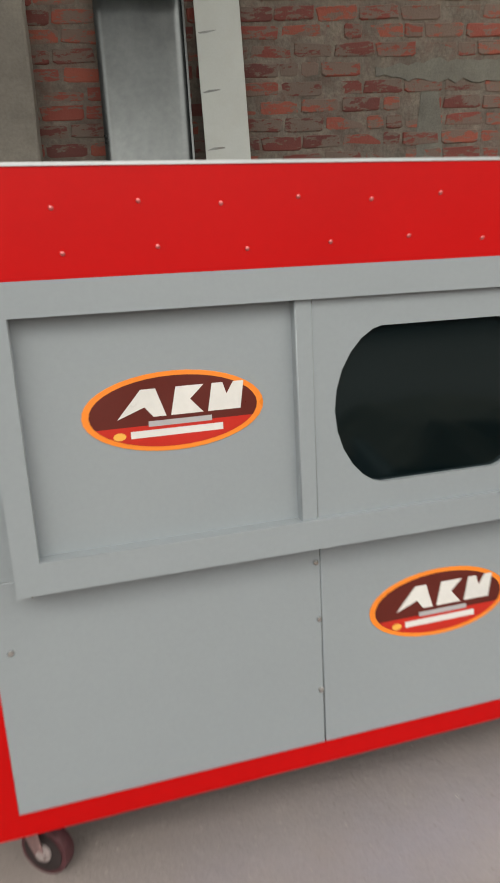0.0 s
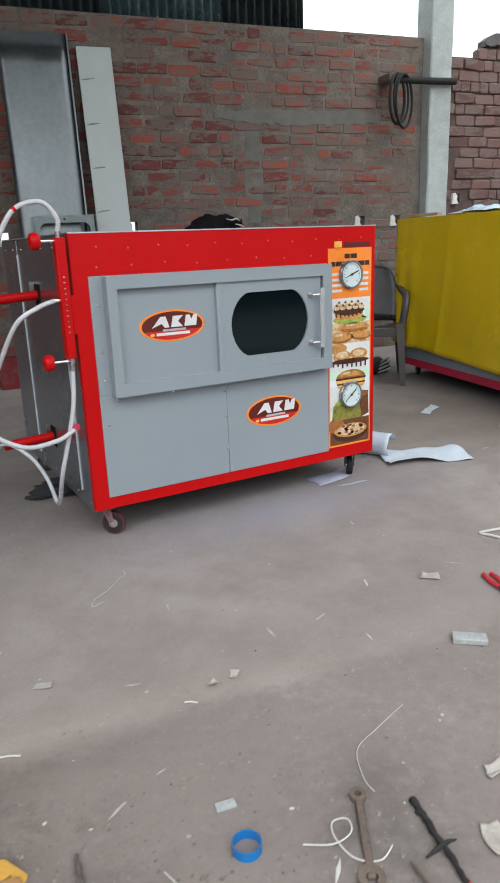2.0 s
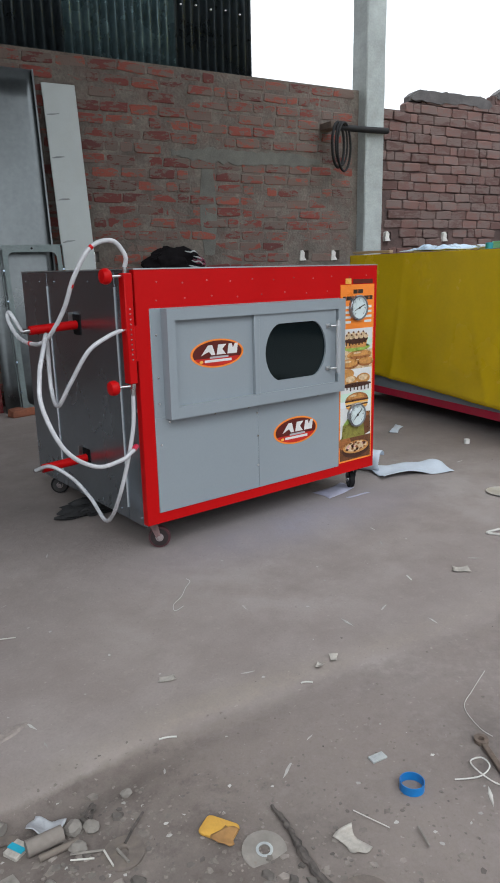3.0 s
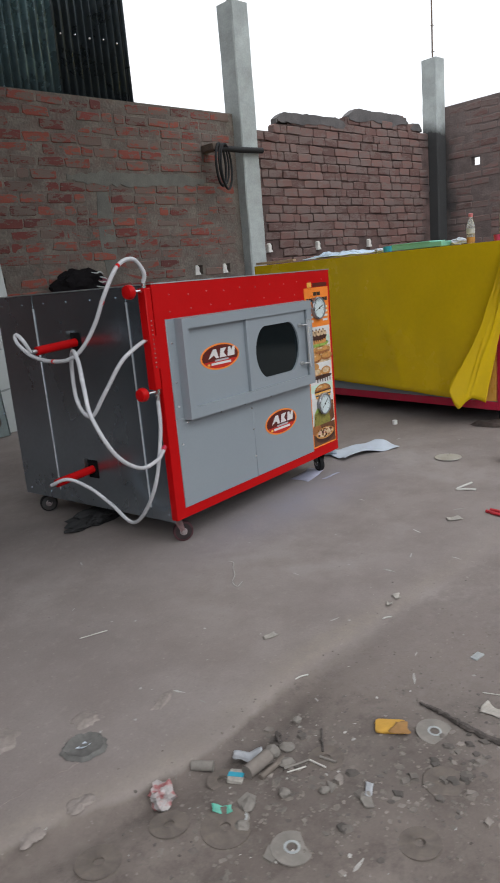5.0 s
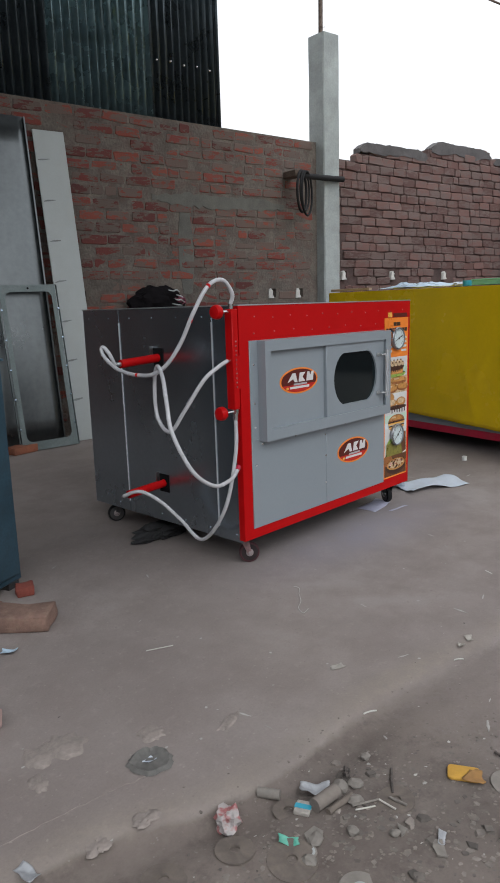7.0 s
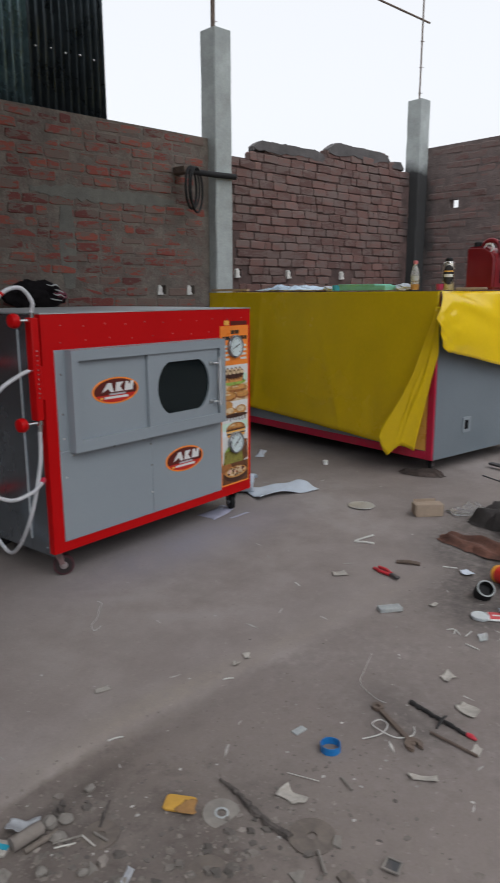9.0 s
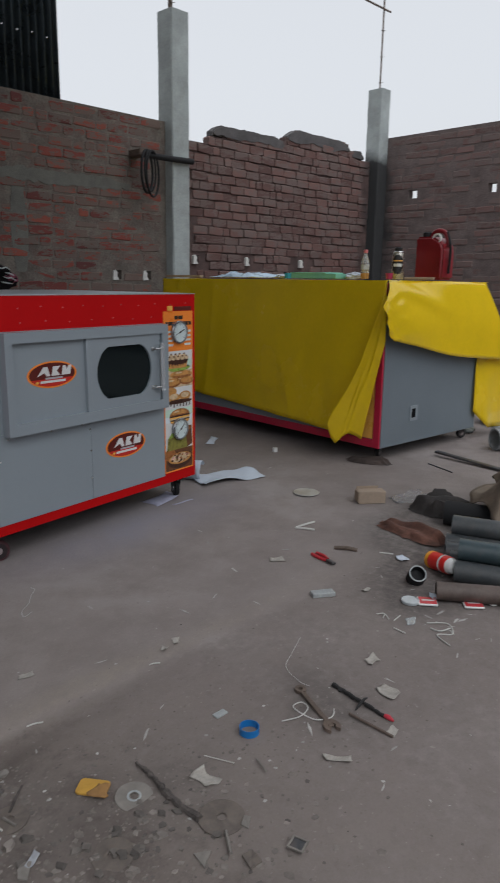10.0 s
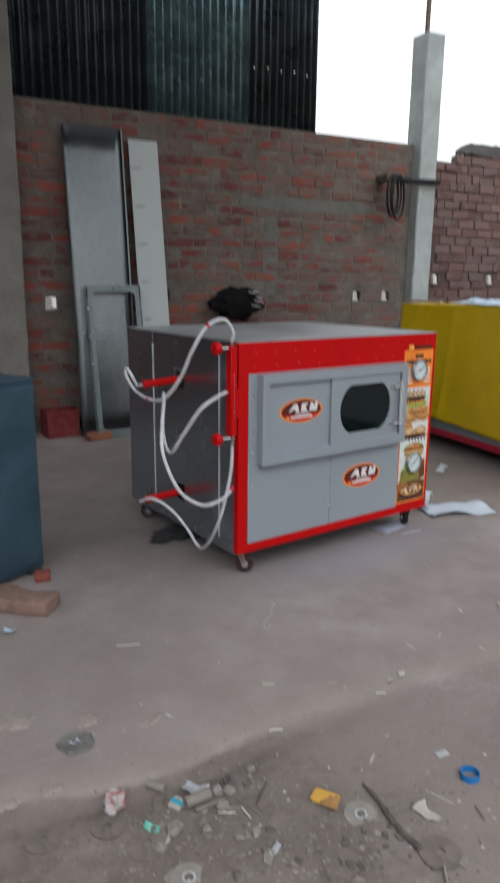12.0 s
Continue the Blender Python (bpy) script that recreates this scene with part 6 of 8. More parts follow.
ob = thing("spray_can", on_table(0.435, 0.253), "silver aerosol paint can with a black and gold label", "spray can")
part("can_body", lathe(bmesh.new(), [(0.038, 0.0), (0.040, 0.004), (0.040, 0.165), (0.034, 0.182), (0.024, 0.190)], 28), mat("can_silver", (0.45, 0.43, 0.38), 0.28, metal=0.7), ob)
for r, wide, z0, z1, ink in ((0.0405, 58, 0.035, 0.165, None), (0.0409, 44, 0.085, 0.105, "white"), (0.0409, 46, 0.120, 0.128, "amber")):
    bm = bmesh.new()
    strip = []
    for k in range(13):
        q = k / 12 * 2 - 1
        a = radians(214 + wide * q)
        e = 1 - 0.55 * q * q if ink is None else 1
        mid, half = (z0 + z1) / 2, (z1 - z0) / 2 * e
        strip.append([bm.verts.new((r * math.cos(a), r * math.sin(a), z)) for z in (mid - half, mid + half)])
    for a, b in zip(strip, strip[1:]):
        bm.faces.new((a[0], b[0], b[1], a[1]))
    part("label", bm, INK[ink] if ink else plain("black_print", (0.018, 0.016, 0.016), 0.3), ob, "black printed label" if ink is None else "pale label bar")
part("rim", lathe(bmesh.new(), [(0.0355, 0.176), (0.0365, 0.181), (0.0335, 0.185)], 28), bright_steel, ob)
part("cap", lathe(bmesh.new(), [(0.026, 0.188), (0.026, 0.206), (0.018, 0.214)], 18), black_rubber, ob, "dark spray cap")
ob = obj("plastic_cup", lathe(bmesh.new(), [(0.024, 0.0), (0.030, 0.04), (0.028, 0.04), (0.022, 0.003)], 18), plain("magenta_plastic", (0.4, 0.03, 0.12), 0.4), smooth=True)
ob.matrix_basis = on_table(0.40, 0.29)
tagged(ob, "small magenta plastic cup beside the spray can", "cup")
ob = obj("wooden_lath", cube(-0.02, 0.02, -0.22, 0.22, 0, 0.02, 0.002), cardboard)
ob.matrix_basis = on_table(0.06, 2.22, 6)
tagged(ob, "short wooden lath at the tarpaulin's end", "wood")
ob = obj("wooden_lath", cube(-0.015, 0.015, -0.10, 0.10, 0, 0.015, 0.002), cardboard)
ob.matrix_basis = on_table(0.42, 0.06, 20)
tagged(ob, "short wooden lath beside the red canister", "wood")

# red canister with a looped handle
canister_red = mat("canister_red", (0.20, 0.008, 0.013), 0.42, vary=0.12, scale=6, dirt=0.2, dirt_colour=(0.12, 0.02, 0.02))
ob = thing("jerrycan", on_table(0.625, 0.09, 0) @ Matrix.Scale(1.05, 4), "dark red plastic jerrycan with a looped handle and black cap", "jerrycan")
bm = bmesh.new()
prism(bm, [(-0.105, 0.0), (0.105, 0.0), (0.105, 0.195), (0.085, 0.235), (0.02, 0.272), (-0.105, 0.272)], -0.070, 0.070)
bmesh.ops.bevel(bm, geom=list(bm.edges), offset=0.014, segments=3, affect="EDGES")
bmesh.ops.transform(bm, matrix=Matrix.Rotation(radians(-90), 4, "Z"), verts=bm.verts)
part("body", bm, canister_red, ob)
bm = bmesh.new()
sweep(bm, spline([(0, 0.030, 0.262), (0, 0.015, 0.296), (0, -0.025, 0.310), (0, -0.068, 0.296), (0, -0.092, 0.255), (0, -0.094, 0.21)], 6), 0.015, 12)
part("handle", bm, canister_red, ob)
part("cap", lathe(bmesh.new(), [(0.026, 0.28), (0.026, 0.312), (0.02, 0.316)], 16, (0, 0.068, -0.012)), black_rubber, ob, "black screw cap")
# Added ring: the brightness inside the handle loop, put into white plastic.
part("handle_gap_ring", lathe(bmesh.new(), [(0.024, 0.0), (0.033, 0.0), (0.033, 0.012), (0.024, 0.012), (0.024, 0.0001)], 20, (-0.058, -0.045, 0.258), "x", caps=False), white_plastic, ob, "pale ring for the bright gap in the handle")
bm = bmesh.new()
sweep(bm, spline([(0.0, -0.085, 0.30), (-0.01, -0.122, 0.2), (-0.01, -0.118, 0.04)], 6), 0.008, 8)
part("strap", bm, black_rubber, ob, "black hanging strap")
for k in range(4):
    part("rib", cube(-0.074, -0.069, -0.090, -0.060, 0.06 + 0.018 * k, 0.066 + 0.018 * k), canister_red, ob)

# ---- the heap of pipes and scrap ----
grey_pipe = mat("grey_pipe", (0.048, 0.054, 0.058), 0.42, vary=0.25, scale=7, dirt=0.5, dirt_colour=(0.11, 0.098, 0.088))
brown_pipe = mat("rusted_pipe", (0.085, 0.062, 0.053), 0.55, vary=0.3, scale=8, dirt=0.5, dirt_colour=(0.15, 0.12, 0.1))
def pipe(p0, p1, r, material, label):
    p0, p1 = Vector(p0), Vector(p1)
    d = (p1 - p0)
    length = d.length
    rot = d.to_track_quat("X", "Z").to_matrix().to_4x4()
    bm = bmesh.new()
    rings = []
    for rr, x in ((r * 0.86, length), (r, length), (r, length * 0.5), (r, 0.0), (r * 0.86, 0.0), (r * 0.86, 0.12)):
        rings.append([bm.verts.new((x, rr * math.cos(k * math.tau / 24), rr * math.sin(k * math.tau / 24))) for k in range(24)])
    for a, b in zip(rings, rings[1:]):
        for k in range(24):
            bm.faces.new((a[k], a[(k + 1) % 24], b[(k + 1) % 24], b[k]))
    bm.faces.new(rings[-1])
    ob = obj("pipe", bm, material, smooth=True)
    ob.matrix_basis = Matrix.Translation(p0) @ rot
    return tagged(ob, label, "pipe", group="heap of pipes")


lab = "dusty grey plastic pipe in a heap on the floor"
pipe((0.858, -1.553, 0.036), (1.26, -2.35, 0.036), 0.035, brown_pipe, "rust-brown pipe at the edge of the heap")
pipe((1.065, -1.552, 0.045), (1.30, -2.60, 0.045), 0.044, grey_pipe, lab)
pipe((1.150, -1.50, 0.045), (1.40, -2.62, 0.045), 0.044, grey_pipe, lab)
pipe((1.245, -1.45, 0.045), (1.50, -2.58, 0.045), 0.044, grey_pipe, lab)
pipe((1.345, -1.41, 0.045), (1.60, -2.58, 0.045), 0.044, grey_pipe, lab)
pipe((1.455, -1.40, 0.047), (1.71, -2.55, 0.047), 0.046, grey_pipe, lab)
pipe((1.115, -1.545, 0.120), (1.36, -2.60, 0.120), 0.044, mat("teal_pipe", (0.038, 0.06, 0.068), 0.38, vary=0.2, scale=7, dirt=0.4, dirt_colour=(0.1, 0.098, 0.095)), "dusty teal plastic pipe in a heap on the floor")
pipe((1.385, -1.42, 0.120), (1.64, -2.58, 0.120), 0.044, grey_pipe, lab)
pipe((1.70, -1.27, 0.061), (1.95, -2.35, 0.061), 0.060, black_rubber, "thick black pipe under the sacking")
pipe((3.45, -0.98, 0.081), (4.1, -1.55, 0.081), 0.08, mat("cement_pipe", (0.25, 0.26, 0.26), 0.85, vary=0.2, dirt=0.4), "short grey cement pipe lying on the floor")
sheet_m = mat("brown_sacking", (0.19, 0.15, 0.112), 0.9, vary=0.25, scale=8, fine=160, bump=0.5, depth=0.004, dirt=0.4, dirt_colour=(0.1, 0.075, 0.05))


def sacking():
    bm = bmesh.new()
    rows = []
    for j in range(49):
        row = []
        for i in range(61):
            s, t = i / 60, j / 48
            x = 1.76 + 0.80 * t - 0.28 * smooth01(s * 4) + 0.09 * noise.noise(Vector((s * 4, t * 4, 2)))
            y = -1.37 - 1.0 * s + 0.08 * noise.noise(Vector((s * 5, t * 5, 7)))
            edge = smooth01(min(s, 1 - s, t, 1 - t) * 5)
            z = 0.135 + 0.13 * edge + 0.08 * abs(noise.noise(Vector((s * 3.5, t * 3, 1)))) + 0.018 * noise.noise(Vector((s * 13, t * 10, 4)))
            z += 0.03 * smooth01((0.45 - s) / 0.4) * abs(math.sin(9 * t + 5 * noise.noise(Vector((s * 4, t * 3, 9)))))
            drop = smooth01((0.2 - t) / 0.2) * 0.03
            row.append(bm.verts.new((x - 0.05 * s, y, max(z - drop, 0.03))))
        rows.append(row)
    for a, b in zip(rows, rows[1:]):
        for i in range(60):
            bm.faces.new((a[i], b[i], b[i + 1], a[i + 1]))
    ob = obj("sacking", bm, sheet_m, smooth=True)
    ob.modifiers.new("thickness", "SOLIDIFY").thickness = 0.004
    return tagged(ob, "crumpled tan paper sacking thrown over the pipes", "sacking")


sacking()
rag2 = mat("rust_rag", (0.115, 0.052, 0.036), 0.9, vary=0.4, scale=12, bump=0.4, depth=0.006)


def thrown_cloth(m, w, d, seed, lift, material, label):
    """A cloth dropped in a heap: an uneven outline and many narrow folds that run across one another."""
    bm = bmesh.new()
    rows = []
    for j in range(33):
        row = []
        for i in range(57):
            s, t = i / 28 - 1, j / 16 - 1
            a = math.atan2(t, s)
            reach = 1 + 0.22 * noise.noise(Vector((math.cos(a) * 2.2, math.sin(a) * 2.2, seed))) + 0.10 * noise.noise(Vector((math.cos(a) * 6, math.sin(a) * 6, seed + 3)))
            r = math.hypot(s, t)
            square = max(abs(s), abs(t)) / r if r > 1e-6 else 1.0          # square grid drawn into a round one
            x, y = s * square * reach * w / 2, t * square * reach * d / 2
            rim = 1 - max(abs(s), abs(t))
            bend = noise.noise(Vector((x / w * 2.2, y / d * 1.6, seed)))
            long_fold = 0.5 + 0.5 * math.sin(16 * y / d + 5.5 * bend + seed)
            cross = 0.5 + 0.5 * math.sin(13 * x / w + 5 * y / d + 3 * bend)
            heap = 0.75 + 0.6 * noise.noise(Vector((x / w * 2.0, y / d * 2.0, seed + 8)))
            z = lift * smooth01(rim * 3.2) * heap * (0.40 + 0.42 * long_fold + 0.18 * cross) + 0.003
            row.append(bm.verts.new((x, y, z)))
        rows.append(row)
    for a, b in zip(rows, rows[1:]):
        for i in range(56):
            bm.faces.new((a[i], a[i + 1], b[i + 1], b[i]))
    return put_cloth(bm, m, material, label)


def put_cloth(bm, m, material, label):
    ob = obj("rag", bm, material, smooth=True)
    ob.matrix_basis = m
    return tagged(ob, label, "rag")


thrown_cloth(pose(1.475, -1.205, 0, 0, 0, -108), 0.40, 0.18, 5, 0.058, rag2, "crumpled rust-brown rag beside the pipes")
thrown_cloth(pose(1.88, -1.20, 0, 0, 0, -70), 0.34, 0.26, 21, 0.12, mat("dusty_black_cloth", (0.035, 0.03, 0.028), 0.9, vary=0.4, scale=14, bump=0.4, depth=0.005), "dark dusty rag lying at the pipe ends")
ob = thing("paint_can", pose(1.128, -1.468, 0.037, 0, 80, -124) @ Matrix.Scale(1.12, 4), "crumpled red paint can lying on its side, white end", "can")
part("can_body", lathe(bmesh.new(), [(0.029, -0.062), (0.033, -0.055), (0.033, -0.01), (0.031, 0.005), (0.033, 0.02), (0.033, 0.055), (0.030, 0.062)], 22), plain("bright_red_print", (0.62, 0.02, 0.015), 0.35), ob)
part("band", lathe(bmesh.new(), [(0.0335, -0.056), (0.0335, -0.038)], 22), plain("orange_print", (0.8, 0.36, 0.03), 0.35), ob, "orange band")
part("label_mark", lathe(bmesh.new(), [(0.0335, 0.022), (0.0335, 0.032)], 22), INK["white"], ob, "white printed band")
part("lid", lathe(bmesh.new(), [(0.030, 0.062), (0.024, 0.082), (0.012, 0.086)], 22), white_plastic, ob, "white lid")
ob = thing("tube_end", pose(0.955, -1.435, 0.026) @ look((0, 0, 0), (0.45, 0.35, -0.62)).to_quaternion().to_matrix().to_4x4(), "short black tube end with a worn pale rim", "tube")
part("tube", lathe(bmesh.new(), [(0.027, -0.030), (0.036, -0.030), (0.036, 0.024), (0.034, 0.028), (0.029, 0.028), (0.027, 0.0)], 28), black_rubber, ob)
part("rim", lathe(bmesh.new(), [(0.0295, 0.0275), (0.0345, 0.0275), (0.0345, 0.0295), (0.0295, 0.0295), (0.0295, 0.0276)], 28, caps=False), scuff, ob, "worn pale rim")
ob = obj("jar_lid", lathe(bmesh.new(), [(0.033, 0.0), (0.034, 0.004), (0.034, 0.010), (0.030, 0.012), (0.028, 0.009)], 24), plain("grey_lid", (0.46, 0.49, 0.50), 0.35), smooth=True)
ob.matrix_basis = pose(0.778, -1.487, 0.0)
tagged(ob, "round white jar lid on the floor", "lid")
ob = obj("bottle_cap", lathe(bmesh.new(), [(0.014, 0.0), (0.014, 0.012), (0.011, 0.014)], 14), white_plastic, smooth=True)
ob.matrix_basis = pose(0.948, -1.742, 0.0)
tagged(ob, "small white plastic cap beside the pipe", "cap")
sheet_thing("paper_scrap", pose(0.85, -1.545, 0.0, 0, 0, 20), 0.05, 0.03, 91, 0.03, paper_white, "torn white paper at the pipe's mouth", "paper")
sheet_thing("plastic_film", pose(0.63, -1.552, 0.0, 0, 0, 20), 0.06, 0.035, 92, 0.012, clear_pet, "small scrap of clear film on the floor", "film")
sheet_thing("plastic_film", pose(1.151, -1.292, 0.0, 0, 0, 50), 0.05, 0.04, 93, 0.008, paper_white, "small pale square of film on the floor", "film")
pack_red = plain("packet_red", (0.5, 0.04, 0.05), 0.4)


def packet(x, y, turn, label):
    ob = thing("packet", pose(x, y, 0.0, 0, 0, turn), label, "packet", group="packets")
    part("packet_body", cube(-0.036, 0.036, -0.03, 0.034, 0.0, 0.009, 0.003), white_plastic, ob)
    part("packet_print", cube(-0.031, 0.033, -0.027, 0.028, 0.0085, 0.0102), pack_red, ob, "red printed face")
    part("print_bar", cube(-0.02, 0.025, -0.004, 0.006, 0.0100, 0.0108), INK["white"], ob, "pale printed bar")


packet(0.811, -1.54, -60, "small red and white packet on the floor")
packet(0.893, -1.685, -58, "small crumpled red and black packet on the floor")
ob = thing("cardboard_box", pose(1.815, -0.84, 0, 0, 0, -46), "small brown cardboard box with open end", "box")
part("box_body", cube(-0.105, 0.045, -0.036, 0.036, 0.0, 0.068, 0.003), cardboard, ob)
part("flap", cube(-0.109, -0.105, -0.034, 0.034, 0.010, 0.066), cardboard, ob)
part("top_flap", cube(-0.10, 0.02, 0.030, 0.034, 0.066, 0.082), cardboard, ob)
bag_film = tinted("clear_film", (0.88, 0.88, 0.88), 0.12, 0.93)
sheet_thing("plastic_bag", pose(1.95, -0.985, 0, 0, 0, -46), 0.20, 0.11, 17, 0.07, bag_film, "crumpled clear plastic bag beside the cardboard box", "plastic bag")
ob = obj("flat_bar", cube(-0.30, 0.30, -0.02, 0.02, 0.0, 0.014, 0.002), dark_steel)
ob.matrix_basis = pose(2.95, -1.0, 0.012, 0, 2, -106)
tagged(ob, "dark steel bar lying by the pipes", "bar")
ob = obj("thin_rod", rod((-0.12, 0, 0.004), (0.12, 0, 0.004), 0.0035, 6), dark_steel, smooth=True)
ob.matrix_basis = pose(2.72, -0.86, 0, 0, 0, -120)
tagged(ob, "thin dark rod on the floor", "rod")
thrown_cloth(pose(2.57, -0.42, 0, 0, 0, -82), 0.30, 0.13, 11, 0.05, mat("brown_rag", (0.055, 0.040, 0.034), 0.9, vary=0.4, scale=16, bump=0.4, depth=0.005), "dark brown rag on the floor before the long oven")

# scrap beyond the long oven
white_bag = mat("white_sack", (0.45, 0.50, 0.55), 0.45, vary=0.12, scale=9, bump=0.2)
for x, y, r, s, label in ((4.55, -0.72, 0.20, (1.2, 1.0, 0.7), 41), (5.25, -0.55, 0.24, (1.2, 1.0, 0.7), 42), (4.3, -0.98, 0.15, (1.3, 0.9, 0.5), 43), (5.6, -0.75, 0.26, (1.2, 1.0, 0.8), 44)):
    bm = bmesh.new()
    blob(bm, (0, 0, r * s[2] * 0.6), r, s, label, 0.2, 1.3, 4)
    for v in bm.verts:
        v.co.z = max(v.co.z, 0.0)
    ob = obj("plastic_sack", bm, white_bag, smooth=True)
    ob.matrix_basis = pose(x, y, 0)
    tagged(ob, "crumpled white plastic sack on the floor", "sack", group="white sacks")
drum_blue = mat("blue_plastic", (0.02, 0.10, 0.15), 0.45, vary=0.2, dirt=0.3)
ob = thing("plastic_drum", pose(6.15, -0.02, 0), "blue plastic drum standing by the far wall", "drum")
part("drum_body", lathe(bmesh.new(), [(0.25, 0.0), (0.27, 0.03), (0.27, 0.25), (0.28, 0.27), (0.27, 0.29), (0.27, 0.50), (0.24, 0.54)], 30), drum_blue, ob)
part("drum_lid", lathe(bmesh.new(), [(0.22, 0.53), (0.22, 0.555)], 30), drum_blue, ob)
for k, (x, y, r) in enumerate(((3.95, -0.62, 0.05), (4.1, -0.85, 0.07), (4.75, -0.95, 0.09), (4.9, -0.75, 0.07))):
    bm = bmesh.new()
    blob(bm, (0, 0, r * 0.45), r, (1.3, 1.0, 0.6), 60 + k, 0.5, 2, 2)
    ob = obj("rubble_lump", bm, concrete, smooth=False)
    ob.matrix_basis = pose(x, y, 0)
    tagged(ob, "grey rubble lump on the floor", "rubble", group="rubble")

# ---- litter on the floor ----
def on_ground(x, y, turn=0.0, lift=0.0):
    return pose(x, y, ground_z(x, y) + lift, 0, 0, turn)


def put(name, bm, material, m, label, category, group="", smooth=True):
    ob = obj(name, bm, material, smooth=smooth)
    ob.matrix_basis = m
    return tagged(ob, label, category, group)


# large crumpled paper under the oven's corner
def big_paper():
    bm = bmesh.new()
    rows = []
    for j in range(19):
        row = []
        for i in range(35):
            s, t = i / 34, j / 18
            x = -0.215 + 0.43 * s + 0.03 * t * (1 - s)
            y = -0.11 + (0.23 - 0.05 * s) * t + 0.02 * math.sin(5 * s)
            curl = 0.022 * smooth01((0.35 - t) / 0.35) * smooth01((0.7 - s) / 0.3) + 0.022 * smooth01((s - 0.72) / 0.28) * smooth01((t - 0.2) / 0.6)
            z = 0.004 + curl + 0.016 * abs(math.sin(4.5 * s + 1.6 * t)) * (0.3 + 0.7 * t) + 0.004 * noise.noise(Vector((s * 6, t * 4, 3)))
            row.append(bm.verts.new((x, y, z)))
        rows.append(row)
    for a, b in zip(rows, rows[1:]):
        for i in range(34):
            bm.faces.new((a[i], a[i + 1], b[i + 1], b[i]))
    ob = put("paper_sheet", bm, paper_white, on_ground(1.67, 0.09, -17), "large crumpled white paper sheet on the floor", "paper")
    ob.modifiers.new("thickness", "SOLIDIFY").thickness = 0.0008


big_paper()
bm = bmesh.new()
rows = []
for j in range(9):
    row = []
    for i in range(17):
        a = radians(-70 + 250 * i / 16)
        r = 0.050 + 0.012 * i / 16
        row.append(bm.verts.new((-r * math.sin(a), -0.09 + 0.18 * j / 8 + 0.01 * noise.noise(Vector((i * 0.3, j * 0.4, 1))), 0.064 + r * math.cos(a))))
    rows.append(row)
for a, b in zip(rows, rows[1:]):
    for i in range(16):
        bm.faces.new((a[i], a[i + 1], b[i + 1], b[i]))
curl = put("paper_roll", bm, paper_white, on_ground(1.515, 0.255, 25), "curled white paper end standing behind the caster", "paper")
curl.modifiers.new("thickness", "SOLIDIFY").thickness = 0.0008
lilac_paper = mat("lilac_dusted_paper", (0.36, 0.36, 0.46), 0.7, vary=0.12, scale=12)
sheet_thing("paper_scrap", on_ground(1.14, 0.10, 8), 0.20, 0.12, 23, 0.012, lilac_paper, "flat lilac-dusted paper under the oven's caster", "paper")
sheet_thing("paper_scrap", on_ground(1.16, -0.02, -6), 0.14, 0.014, 25, 0.004, lilac_paper, "narrow pale paper strip beside the oven's caster", "paper")
sheet_thing("paper_scrap", on_ground(2.40, 0.78, 30), 0.22, 0.06, 24, 0.03, paper_white, "torn white paper strip on the floor", "paper")
put("bottle_cap", lathe(bmesh.new(), [(0.018, 0.0), (0.018, 0.028), (0.012, 0.03)], 14), white_plastic, on_ground(2.42, 0.23), "small white plastic cap on the floor", "cap")

# blue tape ring
blue_tape = plain("blue_tape", (0.012, 0.15, 0.42), 0.4)
ring = thing("tape_ring", on_ground(-0.205, -1.455) @ Matrix.Scale(0.8, 4), "blue plastic tape ring lying on the earth", "tape ring")
part("ring", lathe(bmesh.new(), [(0.0315, 0.0), (0.0335, 0.0), (0.0335, 0.025), (0.0315, 0.025), (0.0315, 0.0001)], 32, caps=False), blue_tape, ring)

# yellow sponge
yellow_foam = mat("yellow_foam", (0.55, 0.31, 0.05), 0.85, vary=0.15, scale=18, bump=0.4, depth=0.004, dirt=0.4, dirt_colour=(0.35, 0.2, 0.05))
bm = bmesh.new()
plan = []
for cx, cy, a0 in ((0.032, 0.018, 0), (-0.032, 0.018, 90), (-0.032, -0.018, 180), (0.032, -0.018, 270)):
    for k in range(5):
        a = radians(a0 + 22.5 * k)
        plan.append((cx + 0.014 * math.cos(a), cy + 0.013 * math.sin(a)))
rings = [[bm.verts.new((x * f, y * f, z + 0.002 * noise.noise(Vector((x * 40, y * 40, 3))))) for x, y in plan] for f, z in ((0.97, 0.001), (1.0, 0.004), (0.98, 0.008), (0.9, 0.0095))]
for a, b in zip(rings, rings[1:]):
    for k in range(len(plan)):
        bm.faces.new((a[k], a[(k + 1) % len(plan)], b[(k + 1) % len(plan)], b[k]))
bm.faces.new(rings[-1])
put("sponge", bm, yellow_foam, on_ground(-0.592, -1.282, -62) @ Matrix.Scale(0.82, 4), "worn yellow foam sponge on the earth", "sponge")
sheet_thing("leather_scrap", on_ground(-0.598, -1.308, 20, 0.008), 0.045, 0.04, 96, 0.006, mat("tan_leather", (0.28, 0.15, 0.05), 0.8, vary=0.25), "tan scrap lying over the sponge", "scrap")

